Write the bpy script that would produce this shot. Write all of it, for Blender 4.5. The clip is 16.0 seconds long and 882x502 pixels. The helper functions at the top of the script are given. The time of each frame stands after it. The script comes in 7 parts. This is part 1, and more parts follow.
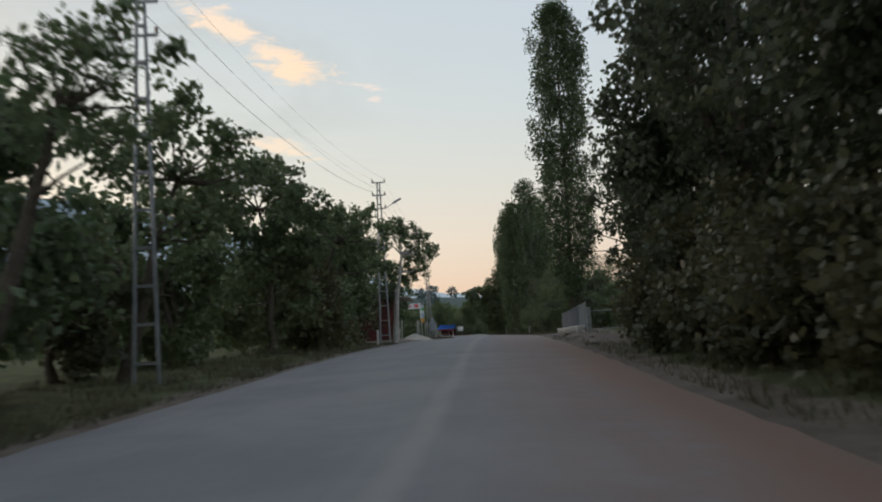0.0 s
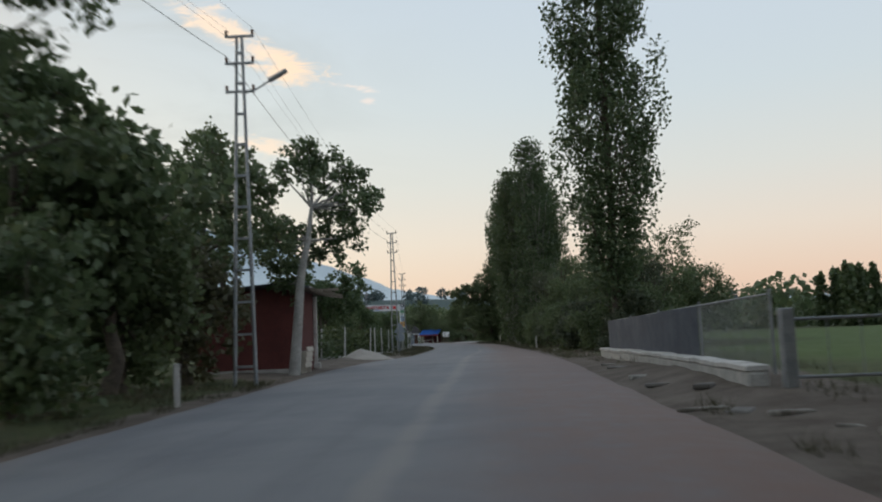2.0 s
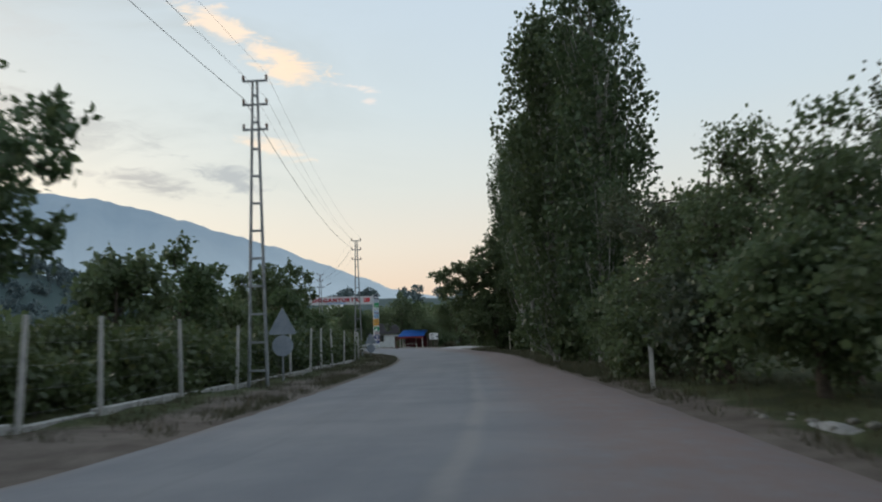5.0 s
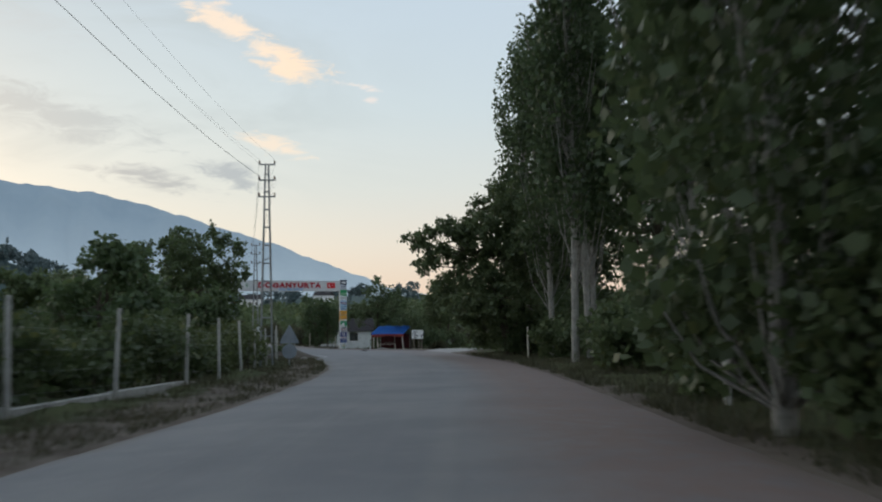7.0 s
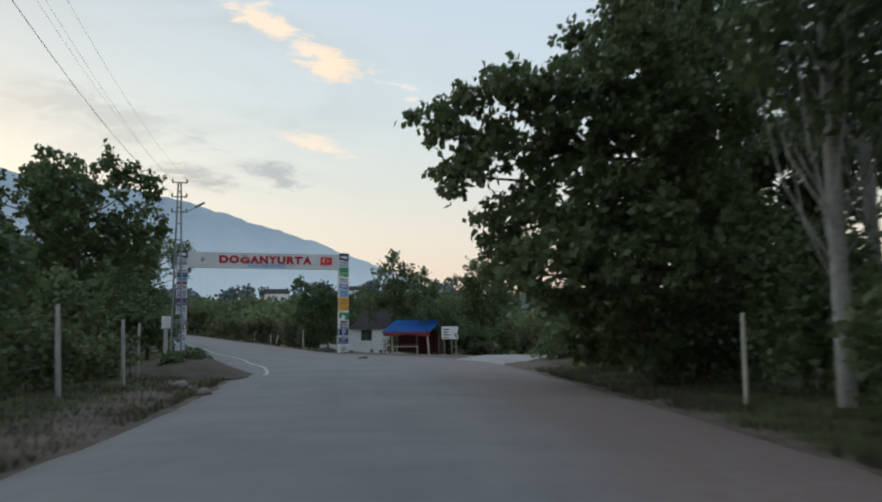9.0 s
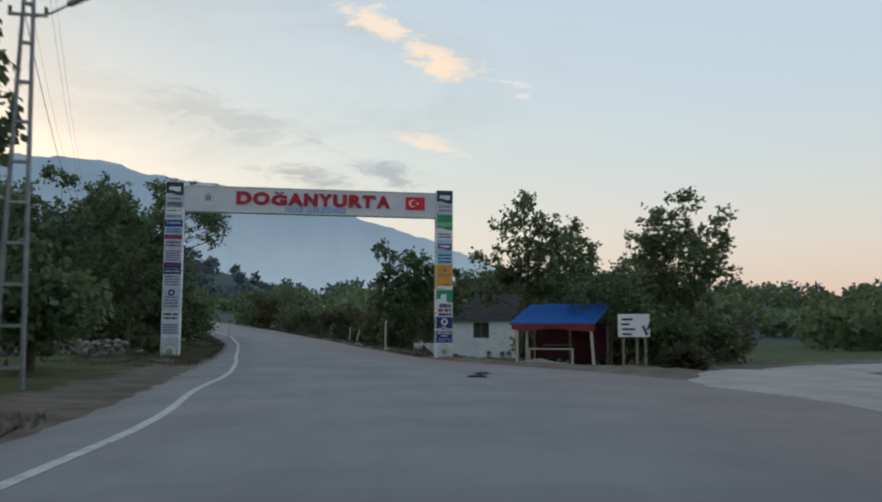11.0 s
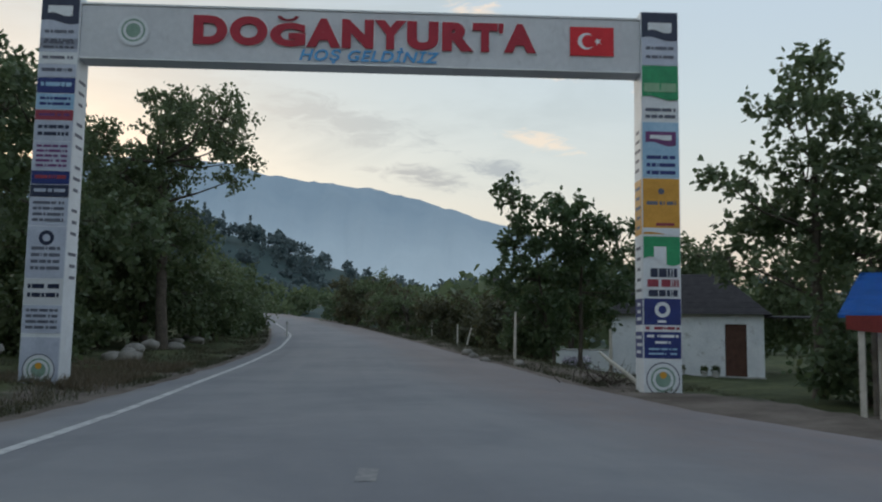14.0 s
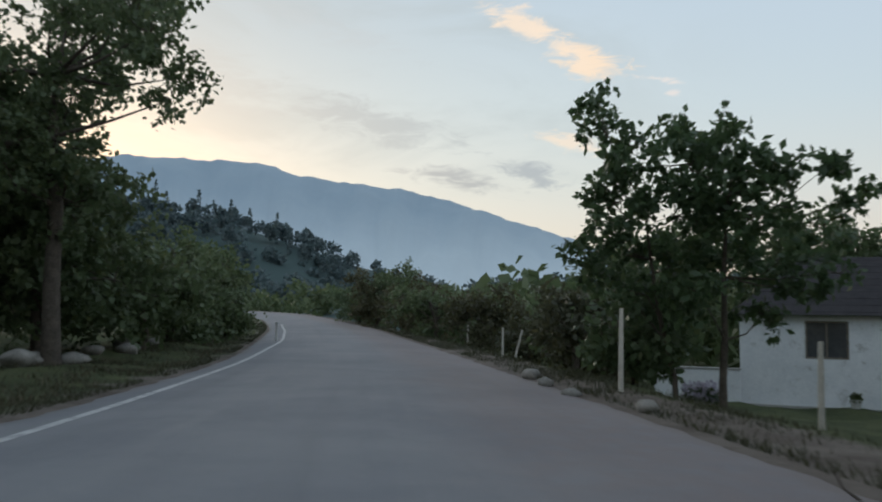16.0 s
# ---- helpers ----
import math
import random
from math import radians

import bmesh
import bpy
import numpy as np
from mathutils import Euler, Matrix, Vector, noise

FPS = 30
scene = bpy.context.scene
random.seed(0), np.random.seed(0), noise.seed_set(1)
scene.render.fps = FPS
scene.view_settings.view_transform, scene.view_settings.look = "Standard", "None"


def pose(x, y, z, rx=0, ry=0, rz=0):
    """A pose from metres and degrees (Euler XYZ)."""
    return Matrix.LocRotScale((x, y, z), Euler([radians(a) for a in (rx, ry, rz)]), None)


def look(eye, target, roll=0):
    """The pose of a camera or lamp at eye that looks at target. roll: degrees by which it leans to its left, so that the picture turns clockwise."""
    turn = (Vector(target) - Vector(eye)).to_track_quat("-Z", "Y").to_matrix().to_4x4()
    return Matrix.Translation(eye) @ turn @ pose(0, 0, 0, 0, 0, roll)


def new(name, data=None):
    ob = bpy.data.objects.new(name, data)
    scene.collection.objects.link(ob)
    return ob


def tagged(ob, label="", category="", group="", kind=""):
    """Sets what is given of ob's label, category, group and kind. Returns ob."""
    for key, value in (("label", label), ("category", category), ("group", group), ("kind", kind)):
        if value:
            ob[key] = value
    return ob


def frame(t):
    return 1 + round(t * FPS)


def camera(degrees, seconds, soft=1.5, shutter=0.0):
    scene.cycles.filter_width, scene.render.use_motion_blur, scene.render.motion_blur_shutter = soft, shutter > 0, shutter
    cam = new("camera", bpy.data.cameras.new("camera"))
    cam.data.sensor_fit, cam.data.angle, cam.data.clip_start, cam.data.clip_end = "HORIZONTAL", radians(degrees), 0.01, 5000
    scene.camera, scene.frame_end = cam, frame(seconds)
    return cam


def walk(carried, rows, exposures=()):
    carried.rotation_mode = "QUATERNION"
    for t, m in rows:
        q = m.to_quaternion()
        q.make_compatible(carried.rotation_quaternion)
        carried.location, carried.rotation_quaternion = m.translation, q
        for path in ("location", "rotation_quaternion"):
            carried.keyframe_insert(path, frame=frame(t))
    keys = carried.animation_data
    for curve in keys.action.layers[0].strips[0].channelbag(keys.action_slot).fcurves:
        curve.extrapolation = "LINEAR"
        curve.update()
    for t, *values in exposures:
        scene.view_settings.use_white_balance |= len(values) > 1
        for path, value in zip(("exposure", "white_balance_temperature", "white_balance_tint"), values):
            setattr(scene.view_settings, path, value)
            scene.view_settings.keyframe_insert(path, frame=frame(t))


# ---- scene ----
cam = camera(56.0, 16.0, soft=2.0, shutter=0.35)
PATH = [
    (0, (2.148, 8.66, 0.63), (2.109, 10.649, 0.829), -3.0),
    (0.5, (2.456, 15.707, 0.785), (2.426, 17.696, 0.987), -2.6),
    (1, (2.7, 22.459, 0.97), (2.678, 24.448, 1.173), -2.7),
    (1.5, (2.997, 29.494, 1.204), (2.977, 31.484, 1.408), -2.4),
    (2, (3.276, 37.085, 1.366), (3.257, 39.074, 1.57), -2.5),
    (2.5, (3.45, 43.756, 1.457), (3.432, 45.745, 1.661), -2.6),
    (3, (3.827, 51.055, 1.524), (3.806, 53.044, 1.73), -2.5),
    (3.5, (4.003, 58.003, 1.609), (3.983, 59.992, 1.814), -2.4),
    (4, (4.203, 65.282, 1.543), (4.185, 67.271, 1.75), -2.3),
    (4.5, (4.49, 73.078, 1.571), (4.47, 75.067, 1.777), -2.2),
    (5, (4.752, 80.585, 1.527), (4.733, 82.574, 1.733), -2.0),
    (7.5, (5.809, 120.503, 1.325), (5.791, 122.492, 1.531), -1.0),
    (8, (5.655, 128.9, 1.391), (5.635, 130.889, 1.596), -1.0),
    (8.5, (5.401, 136.905, 1.396), (5.342, 138.894, 1.602), -0.6),
    (9, (5.04, 143.891, 1.404), (4.928, 145.878, 1.609), -0.5),
    (11.5, (-0.807, 178.68, 1.231), (-1.246, 180.621, 1.43), 0.4),
    (12, (-2.004, 183.044, 1.23), (-2.495, 184.973, 1.428), 0.6),
    (12.5, (-3.185, 187.114, 1.219), (-3.725, 189.029, 1.419), 0.9),
    (13, (-4.249, 190.464, 1.259), (-4.828, 192.368, 1.456), 0.9),
    (13.5, (-5.163, 193.205, 1.303), (-5.777, 195.099, 1.499), 1.0),
    (14, (-6.0, 195.566, 1.33), (-6.644, 197.45, 1.526), 0.9),
    (14.5, (-6.911, 198.165, 1.359), (-7.579, 200.04, 1.556), 1.3),
    (15, (-8.045, 201.287, 1.393), (-8.73, 203.156, 1.591), 1.5),
    (15.5, (-9.137, 203.899, 1.375), (-9.832, 205.763, 1.573), 1.5),
    (16, (-10.616, 207.719, 1.517), (-11.328, 209.577, 1.715), 1.4),
]
WALK = [(t, look(eye, target, roll)) for t, eye, target, roll in PATH]
walk(cam, WALK, [(0, 0.05, 6800, 10), (1, 0.14, 6710, 9.5), (1.5, 0.21, 6665, 9.2), (2, 0.10, 6620, 9), (3, 0.04, 6530, 8.4), (4, 0.06, 6440, 7.8), (5, 0.12, 6400, 7.5), (7.5, 0.06, 6400, 7.5), (8.5, 0.05, 6400, 7.5), (9, 0.12, 6400, 7.5), (11.5, 0, 6260, 7), (16, 0, 6260, 7)])

# ---- world and light ----
world = bpy.data.worlds.new("dusk_sky")
scene.world = world
world.use_nodes = True


class Nodes:
    """A short hand for building node trees."""

    def __init__(self, tree):
        self.tree = tree
        tree.nodes.clear()

    def node(self, kind, **values):
        n = self.tree.nodes.new(kind)
        for key, value in values.items():
            n.inputs[key.replace("_", " ")].default_value = value
        return n

    def put(self, socket, value):
        if isinstance(value, bpy.types.NodeSocket):
            self.tree.links.new(value, socket)
        else:
            socket.default_value = value

    def math(self, op, a, b=0.0, c=0.0):
        n = self.tree.nodes.new("ShaderNodeMath")
        n.operation = op
        for socket, value in zip(n.inputs, (a, b, c)):
            self.put(socket, value)
        return n.outputs[0]

    def mix(self, fac, a, b, blend="MIX"):
        n = self.tree.nodes.new("ShaderNodeMix")
        n.data_type, n.blend_type = "RGBA", blend
        self.put(n.inputs[0], fac)
        for socket, value in ((n.inputs[6], a), (n.inputs[7], b)):
            self.put(socket, (*value, 1) if isinstance(value, tuple) and len(value) == 3 else value)
        return n.outputs[2]

    def ramp(self, fac, stops):
        n = self.tree.nodes.new("ShaderNodeValToRGB")
        el = n.color_ramp.elements
        while len(el) < len(stops):
            el.new(0.5)
        for e, (pos, col) in zip(el, stops):
            e.position, e.color = pos, (*col, 1) if len(col) == 3 else col
        self.put(n.inputs[0], fac)
        return n.outputs[0]

    def noise(self, vector, scale, detail=4.0, rough=0.55, distort=0.0):
        n = self.tree.nodes.new("ShaderNodeTexNoise")
        self.put(n.inputs["Vector"], vector)
        n.inputs["Scale"].default_value, n.inputs["Detail"].default_value = scale, detail
        n.inputs["Roughness"].default_value, n.inputs["Distortion"].default_value = rough, distort
        return n.outputs["Fac"]

    def step(self, value, lo, hi):
        n = self.tree.nodes.new("ShaderNodeMapRange")
        n.interpolation_type = "SMOOTHSTEP"
        self.put(n.inputs["Value"], value)
        n.inputs["From Min"].default_value, n.inputs["From Max"].default_value = lo, hi
        return n.outputs[0]


SUN_AZ = -48.0  # degrees from +y towards +x
w = Nodes(world.node_tree)
sky = w.node("ShaderNodeTexSky")
sky.sky_type, sky.sun_disc = "NISHITA", False
sky.sun_elevation, sky.sun_rotation = radians(3.0), radians(SUN_AZ)
sky.air_density, sky.dust_density, sky.ozone_density = 1.0, 2.0, 1.0
coord = w.node("ShaderNodeTexCoord").outputs["Generated"]
sep = w.node("ShaderNodeSeparateXYZ")
w.tree.links.new(coord, sep.inputs[0])
dx, dy, dz = sep.outputs
veil = w.ramp(dz, [(0.0, (0.62, 0.46, 0.40)), (0.05, (0.76, 0.57, 0.48)), (0.11, (0.74, 0.65, 0.59)), (0.18, (0.66, 0.67, 0.66)),
                   (0.27, (0.59, 0.66, 0.70)), (0.42, (0.53, 0.62, 0.71)), (1.0, (0.42, 0.51, 0.63))])
az = w.math("MULTIPLY", w.math("ARCTAN2", dx, dy), 57.2958)
el = w.math("MULTIPLY", w.math("ARCSINE", dz), 57.2958)
side = w.step(az, -28.0, 22.0)
warm = w.math("MULTIPLY", w.math("SUBTRACT", 1.0, side), w.math("SUBTRACT", 1.0, w.step(el, 9.0, 26.0)))
veil = w.mix(w.math("MULTIPLY", warm, 0.34), veil, (0.69, 0.71, 0.65))
veil = w.mix(w.math("MULTIPLY", w.math("MULTIPLY", side, w.step(el, 10.0, 24.0)), 0.5), veil, (0.58, 0.66, 0.77))
veil = w.mix(w.math("MULTIPLY", w.math("SUBTRACT", 1.0, w.step(az, -40.0, -8.0)), w.math("MULTIPLY", w.step(el, 11.0, 20.0), 0.55)), veil, (0.48, 0.54, 0.57))
stretch = w.node("ShaderNodeMapping")
w.tree.links.new(coord, stretch.inputs[0])
stretch.inputs["Scale"].default_value = (1, 1, 3.2)
mott = w.noise(stretch.outputs[0], 3.2, 5.0, 0.6, 0.6)
grey = w.math("MULTIPLY", w.step(mott, 0.42, 0.68), w.math("MULTIPLY", w.math("SUBTRACT", 1.0, w.step(az, -22.0, 4.0)), w.step(el, 7.0, 13.0)))
veil = w.mix(w.math("MULTIPLY", grey, 0.7), veil, (0.47, 0.52, 0.54))
fine = w.noise(stretch.outputs[0], 26.0, 6.0, 0.62, 0.8)
broad = w.noise(stretch.outputs[0], 9.0, 4.0, 0.6, 0.5)
for caz, cel, long, wide, tilt, colour, much in (
    (-15.6, 20.9, 2.3, 0.8, -26, (1.0, 0.78, 0.60), 0.9), (-10.9, 18.6, 2.5, 1.0, -17, (1.0, 0.76, 0.56), 1.0),
    (-12.9, 19.6, 2.0, 0.6, -30, (1.0, 0.78, 0.60), 0.7),
    (-6.4, 17.25, 1.5, 0.22, -9, (0.98, 0.80, 0.70), 0.8), (-5.2, 16.2, 0.5, 0.25, 0, (0.95, 0.78, 0.70), 0.6),
    (-12.3, 13.1, 2.0, 0.5, -13, (0.98, 0.76, 0.58), 0.7), (-20.0, 10.7, 3.4, 0.6, -7, (0.38, 0.41, 0.45), 1.0),
    (-14.9, 11.2, 2.2, 0.75, -14, (0.38, 0.42, 0.47), 1.0), (-27.0, 14.6, 5.0, 1.2, -12, (0.44, 0.48, 0.51), 0.85), (-37.0, 16.5, 6.0, 1.6, -18, (0.50, 0.54, 0.56), 0.7), (-30.0, 20.5, 5.0, 1.0, -14, (0.53, 0.57, 0.60), 0.55)):
    c, s = math.cos(radians(tilt)), math.sin(radians(tilt))
    u, v = w.math("SUBTRACT", az, caz), w.math("SUBTRACT", el, cel)
    p = w.math("DIVIDE", w.math("ADD", w.math("MULTIPLY", u, c), w.math("MULTIPLY", v, s)), long)
    q = w.math("DIVIDE", w.math("SUBTRACT", w.math("MULTIPLY", v, c), w.math("MULTIPLY", u, s)), wide)
    r = w.math("SQRT", w.math("ADD", w.math("MULTIPLY", p, p), w.math("MULTIPLY", q, q)))
    r = w.math("ADD", r, w.math("MULTIPLY", w.math("SUBTRACT", fine, 0.5), 3.4))
    r = w.math("ADD", r, w.math("MULTIPLY", w.math("SUBTRACT", broad, 0.5), 1.6))
    mask = w.math("MULTIPLY", w.math("SUBTRACT", 1.0, w.step(r, 0.25, 1.45)), much)
    veil = w.mix(mask, veil, colour)
bg_a = w.node("ShaderNodeBackground")
w.tree.links.new(sky.outputs[0], bg_a.inputs[0])
bg_a.inputs[1].default_value = 0.05
bg_b = w.node("ShaderNodeBackground")
w.tree.links.new(veil, bg_b.inputs[0])
bg_b.inputs[1].default_value = 0.91
total = w.node("ShaderNodeAddShader")
w.tree.links.new(bg_a.outputs[0], total.inputs[0])
w.tree.links.new(bg_b.outputs[0], total.inputs[1])
w.tree.links.new(total.outputs[0], w.node("ShaderNodeOutputWorld").inputs[0])

sun = bpy.data.lights.new("sun", "SUN")
sun.energy, sun.angle, sun.color = 0.5, radians(25), (1.0, 0.86, 0.72)
sun_ob = new("sun", sun)
sun_dir = Vector((math.sin(radians(SUN_AZ)), math.cos(radians(SUN_AZ)), math.tan(radians(14))))
sun_ob.matrix_world = look(sun_dir * 100, (0, 0, 0))


# ---- materials ----
def material(name, rough=0.7, metal=0.0, spec=0.5):
    m = bpy.data.materials.new(name)
    m.use_nodes = True
    n = Nodes(m.node_tree)
    shader = n.node("ShaderNodeBsdfPrincipled", Roughness=rough, Metallic=metal)
    shader.inputs["Specular IOR Level"].default_value = spec
    out = n.node("ShaderNodeOutputMaterial")
    n.tree.links.new(shader.outputs[0], out.inputs[0])
    return m, n, shader, out


def place(n):
    return n.node("ShaderNodeTexCoord").outputs["Object"]


def bumped(n, shader, height, strength, distance):
    b = n.node("ShaderNodeBump", Strength=strength, Distance=distance)
    n.tree.links.new(height, b.inputs["Height"])
    n.tree.links.new(b.outputs[0], shader.inputs["Normal"])


def plain(name, dark, light, scale, rough=0.7, metal=0.0, bump=0.15, fine=9.0, stain=None, spec=0.4):
    """A surface that varies between two colours at two scales, with fine relief."""
    m, n, shader, out = material(name, rough, metal, spec)
    p = place(n)
    a, b = n.noise(p, scale, 5.0, 0.6), n.noise(p, scale * fine, 3.0, 0.6)
    mixed = n.math("ADD", n.math("MULTIPLY", a, 0.6), n.math("MULTIPLY", b, 0.4))
    col = n.mix(n.step(mixed, 0.32, 0.68), dark, light)
    if stain:
        col = n.mix(n.math("MULTIPLY", n.step(n.noise(p, scale * 2.3, 6.0, 0.7, 0.4), 0.55, 0.72), 0.7), col, stain)
    n.put(shader.inputs["Base Color"], col)
    n.put(shader.inputs["Roughness"], n.math("ADD", rough - 0.1, n.math("MULTIPLY", b, 0.2)))
    bumped(n, shader, mixed, bump, 0.02)
    return m


def leafy(name, dark, light, yellow, clear=0.25):
    m, n, shader, out = material(name, 0.48, 0.0, 0.55)
    isle = n.node("ShaderNodeNewGeometry").outputs["Random Per Island"]
    p = place(n)
    v = n.math("ADD", n.math("MULTIPLY", isle, 0.55), n.math("MULTIPLY", n.noise(p, 0.55, 3.0), 0.45))
    col = n.mix(v, dark, light)
    col = n.mix(n.math("MULTIPLY", n.step(isle, 0.90, 1.0), 0.6), col, yellow)
    tone = n.node("ShaderNodeObjectInfo").outputs["Random"]
    col = n.mix(n.math("MULTIPLY", tone, 0.25), col, yellow)
    n.put(shader.inputs["Base Color"], col)
    thin = n.node("ShaderNodeBsdfTranslucent")
    n.put(thin.inputs[0], col)
    both = n.node("ShaderNodeMixShader")
    both.inputs[0].default_value = clear
    n.tree.links.new(shader.outputs[0], both.inputs[1])
    n.tree.links.new(thin.outputs[0], both.inputs[2])
    n.tree.links.new(both.outputs[0], out.inputs[0])
    return m


LEAF = leafy("broad_leaf", (0.076, 0.114, 0.058), (0.140, 0.194, 0.096), (0.15, 0.16, 0.06), 0.45)
# darker copy of the broad leaf, shade of the right-hand trees put into its colour
LEAF_SHADED = leafy("shaded_leaf", (0.048, 0.064, 0.040), (0.088, 0.112, 0.064), (0.12, 0.12, 0.06), 0.5)
LEAF_POPLAR = leafy("poplar_leaf", (0.050, 0.084, 0.042), (0.105, 0.150, 0.070), (0.12, 0.14, 0.055), 0.42)
LEAF_WALNUT = leafy("walnut_leaf", (0.055, 0.092, 0.044), (0.115, 0.170, 0.075), (0.13, 0.15, 0.055), 0.45)
LEAF_VINE = leafy("vine_leaf", (0.048, 0.074, 0.034), (0.092, 0.130, 0.056), (0.18, 0.18, 0.06), 0.45)
LEAF_DRY = leafy("shrub_leaf", (0.054, 0.060, 0.034), (0.100, 0.102, 0.054), (0.15, 0.13, 0.06), 0.45)
# leaf of the far woods, distance haze mixed into its pale bluish colour
LEAF_HAZED = leafy("hazed_far_leaf", (0.070, 0.108, 0.118), (0.118, 0.165, 0.175), (0.10, 0.14, 0.12), 0.35)
GRASS = leafy("grass_blade", (0.034, 0.042, 0.021), (0.070, 0.074, 0.036), (0.13, 0.11, 0.06), 0.3)
STRAW = leafy("dry_grass", (0.07, 0.056, 0.037), (0.14, 0.112, 0.07), (0.20, 0.16, 0.10), 0.3)
BLOSSOM = leafy("pale_blossom", (0.42, 0.38, 0.50), (0.62, 0.58, 0.68), (0.6, 0.55, 0.6), 0.3)
BARK = plain("dark_bark", (0.055, 0.045, 0.036), (0.12, 0.10, 0.08), 5.0, 0.9, bump=0.6, fine=4)
BARK_PALE = plain("pale_bark", (0.20, 0.195, 0.19), (0.38, 0.37, 0.35), 3.0, 0.85, bump=0.5, stain=(0.08, 0.07, 0.06))
STEEL = plain("galvanised_steel", (0.20, 0.22, 0.24), (0.34, 0.36, 0.38), 4.0, 0.55, 0.55, 0.1, stain=(0.17, 0.13, 0.10))
CABLE = plain("cable_rubber", (0.03, 0.03, 0.03), (0.06, 0.06, 0.06), 3.0, 0.6)
PORCELAIN = plain("insulator_glaze", (0.10, 0.06, 0.045), (0.16, 0.10, 0.07), 9.0, 0.25)
CONCRETE = plain("weathered_concrete", (0.30, 0.30, 0.29), (0.50, 0.49, 0.47), 3.0, 0.9, bump=0.3, stain=(0.16, 0.15, 0.14))
WHITEWASH = plain("whitewashed_concrete", (0.40, 0.39, 0.38), (0.60, 0.59, 0.575), 1.6, 0.88, bump=0.45, stain=(0.20, 0.18, 0.16))
LIME = plain("white_lime_wall", (0.72, 0.74, 0.77), (0.86, 0.87, 0.89), 1.2, 0.85, bump=0.15, stain=(0.42, 0.41, 0.40))
SHEET = plain("grey_sheet_metal", (0.085, 0.10, 0.125), (0.145, 0.16, 0.19), 1.0, 0.5, 0.3, 0.05, stain=(0.10, 0.10, 0.11))
RED_PAINT = plain("dull_red_paint", (0.078, 0.021, 0.020), (0.125, 0.035, 0.031), 1.3, 0.8, bump=0.1, stain=(0.10, 0.025, 0.022))
ROOF_TILE = plain("dark_roof_tile", (0.022, 0.020, 0.023), (0.048, 0.042, 0.045), 3.0, 0.85, bump=0.3)
TIMBER = plain("grey_timber", (0.13, 0.11, 0.09), (0.26, 0.23, 0.19), 4.0, 0.85, bump=0.3, stain=(0.08, 0.07, 0.06))
TIMBER_PALE = plain("pale_timber", (0.42, 0.39, 0.34), (0.60, 0.56, 0.50), 3.0, 0.8, bump=0.2, stain=(0.30, 0.26, 0.22))
DOOR_WOOD = plain("reddish_door_wood", (0.075, 0.036, 0.026), (0.135, 0.065, 0.046), 4.0, 0.75, bump=0.25, stain=(0.06, 0.04, 0.03))
DARK_WOOD = plain("dark_wood", (0.05, 0.035, 0.028), (0.10, 0.07, 0.055), 4.0, 0.7)
TARP_BLUE = plain("blue_tarpaulin", (0.012, 0.12, 0.46), (0.03, 0.19, 0.64), 2.0, 0.45, bump=0.25)
TARP_RED = plain("red_cloth", (0.20, 0.034, 0.030), (0.31, 0.060, 0.050), 2.0, 0.8)
DARK_CLOTH = plain("dark_red_curtain", (0.045, 0.010, 0.012), (0.09, 0.02, 0.02), 3.0, 0.9)
SIGN_WHITE = plain("white_enamel", (0.66, 0.68, 0.70), (0.76, 0.78, 0.80), 2.0, 0.4, bump=0.02)
SIGN_BACK = plain("bare_aluminium", (0.20, 0.235, 0.28), (0.30, 0.34, 0.40), 2.0, 0.55, 0.35, 0.03)
PANEL_GREY = plain("pale_grey_panel", (0.52, 0.54, 0.57), (0.62, 0.64, 0.67), 0.9, 0.5, bump=0.03, stain=(0.46, 0.47, 0.50))
VINYL_WHITE = plain("white_vinyl", (0.62, 0.65, 0.68), (0.74, 0.77, 0.80), 2.0, 0.45, bump=0.02, stain=(0.52, 0.54, 0.56))
LETTER_RED = plain("red_letter", (0.30, 0.008, 0.026), (0.40, 0.014, 0.036), 3.0, 0.4, bump=0.02)
LETTER_BLUE = plain("light_blue_letter", (0.08, 0.30, 0.62), (0.12, 0.40, 0.74), 3.0, 0.4, bump=0.02)
FLAG_RED = plain("flag_red", (0.52, 0.010, 0.020), (0.64, 0.018, 0.030), 3.0, 0.5, bump=0.02)
NAVY = plain("navy_vinyl", (0.012, 0.024, 0.13), (0.020, 0.040, 0.19), 3.0, 0.4, bump=0.02)
DARK_VINYL = plain("dark_blue_vinyl", (0.012, 0.020, 0.05), (0.03, 0.04, 0.08), 3.0, 0.4, bump=0.02)
GREEN_VINYL = plain("green_vinyl", (0.015, 0.21, 0.09), (0.03, 0.32, 0.13), 3.0, 0.4, bump=0.02)
LEAF_VINYL = plain("pale_green_print", (0.20, 0.36, 0.22), (0.27, 0.44, 0.28), 6.0, 0.45, bump=0.03)
ORANGE_VINYL = plain("amber_vinyl", (0.52, 0.26, 0.03), (0.66, 0.34, 0.05), 3.0, 0.4, bump=0.02)
SKY_VINYL = plain("sky_blue_vinyl", (0.24, 0.42, 0.60), (0.38, 0.56, 0.72), 2.0, 0.4, bump=0.02)
LILAC_VINYL = plain("pale_lilac_vinyl", (0.40, 0.44, 0.54), (0.52, 0.56, 0.66), 2.0, 0.45, bump=0.02, stain=(0.34, 0.36, 0.46))
SEAL_GREEN = plain("faded_green_print", (0.16, 0.27, 0.21), (0.26, 0.37, 0.31), 4.0, 0.5, bump=0.02)
PURPLE_VINYL = plain("plum_vinyl", (0.10, 0.03, 0.12), (0.17, 0.05, 0.18), 3.0, 0.4, bump=0.02)
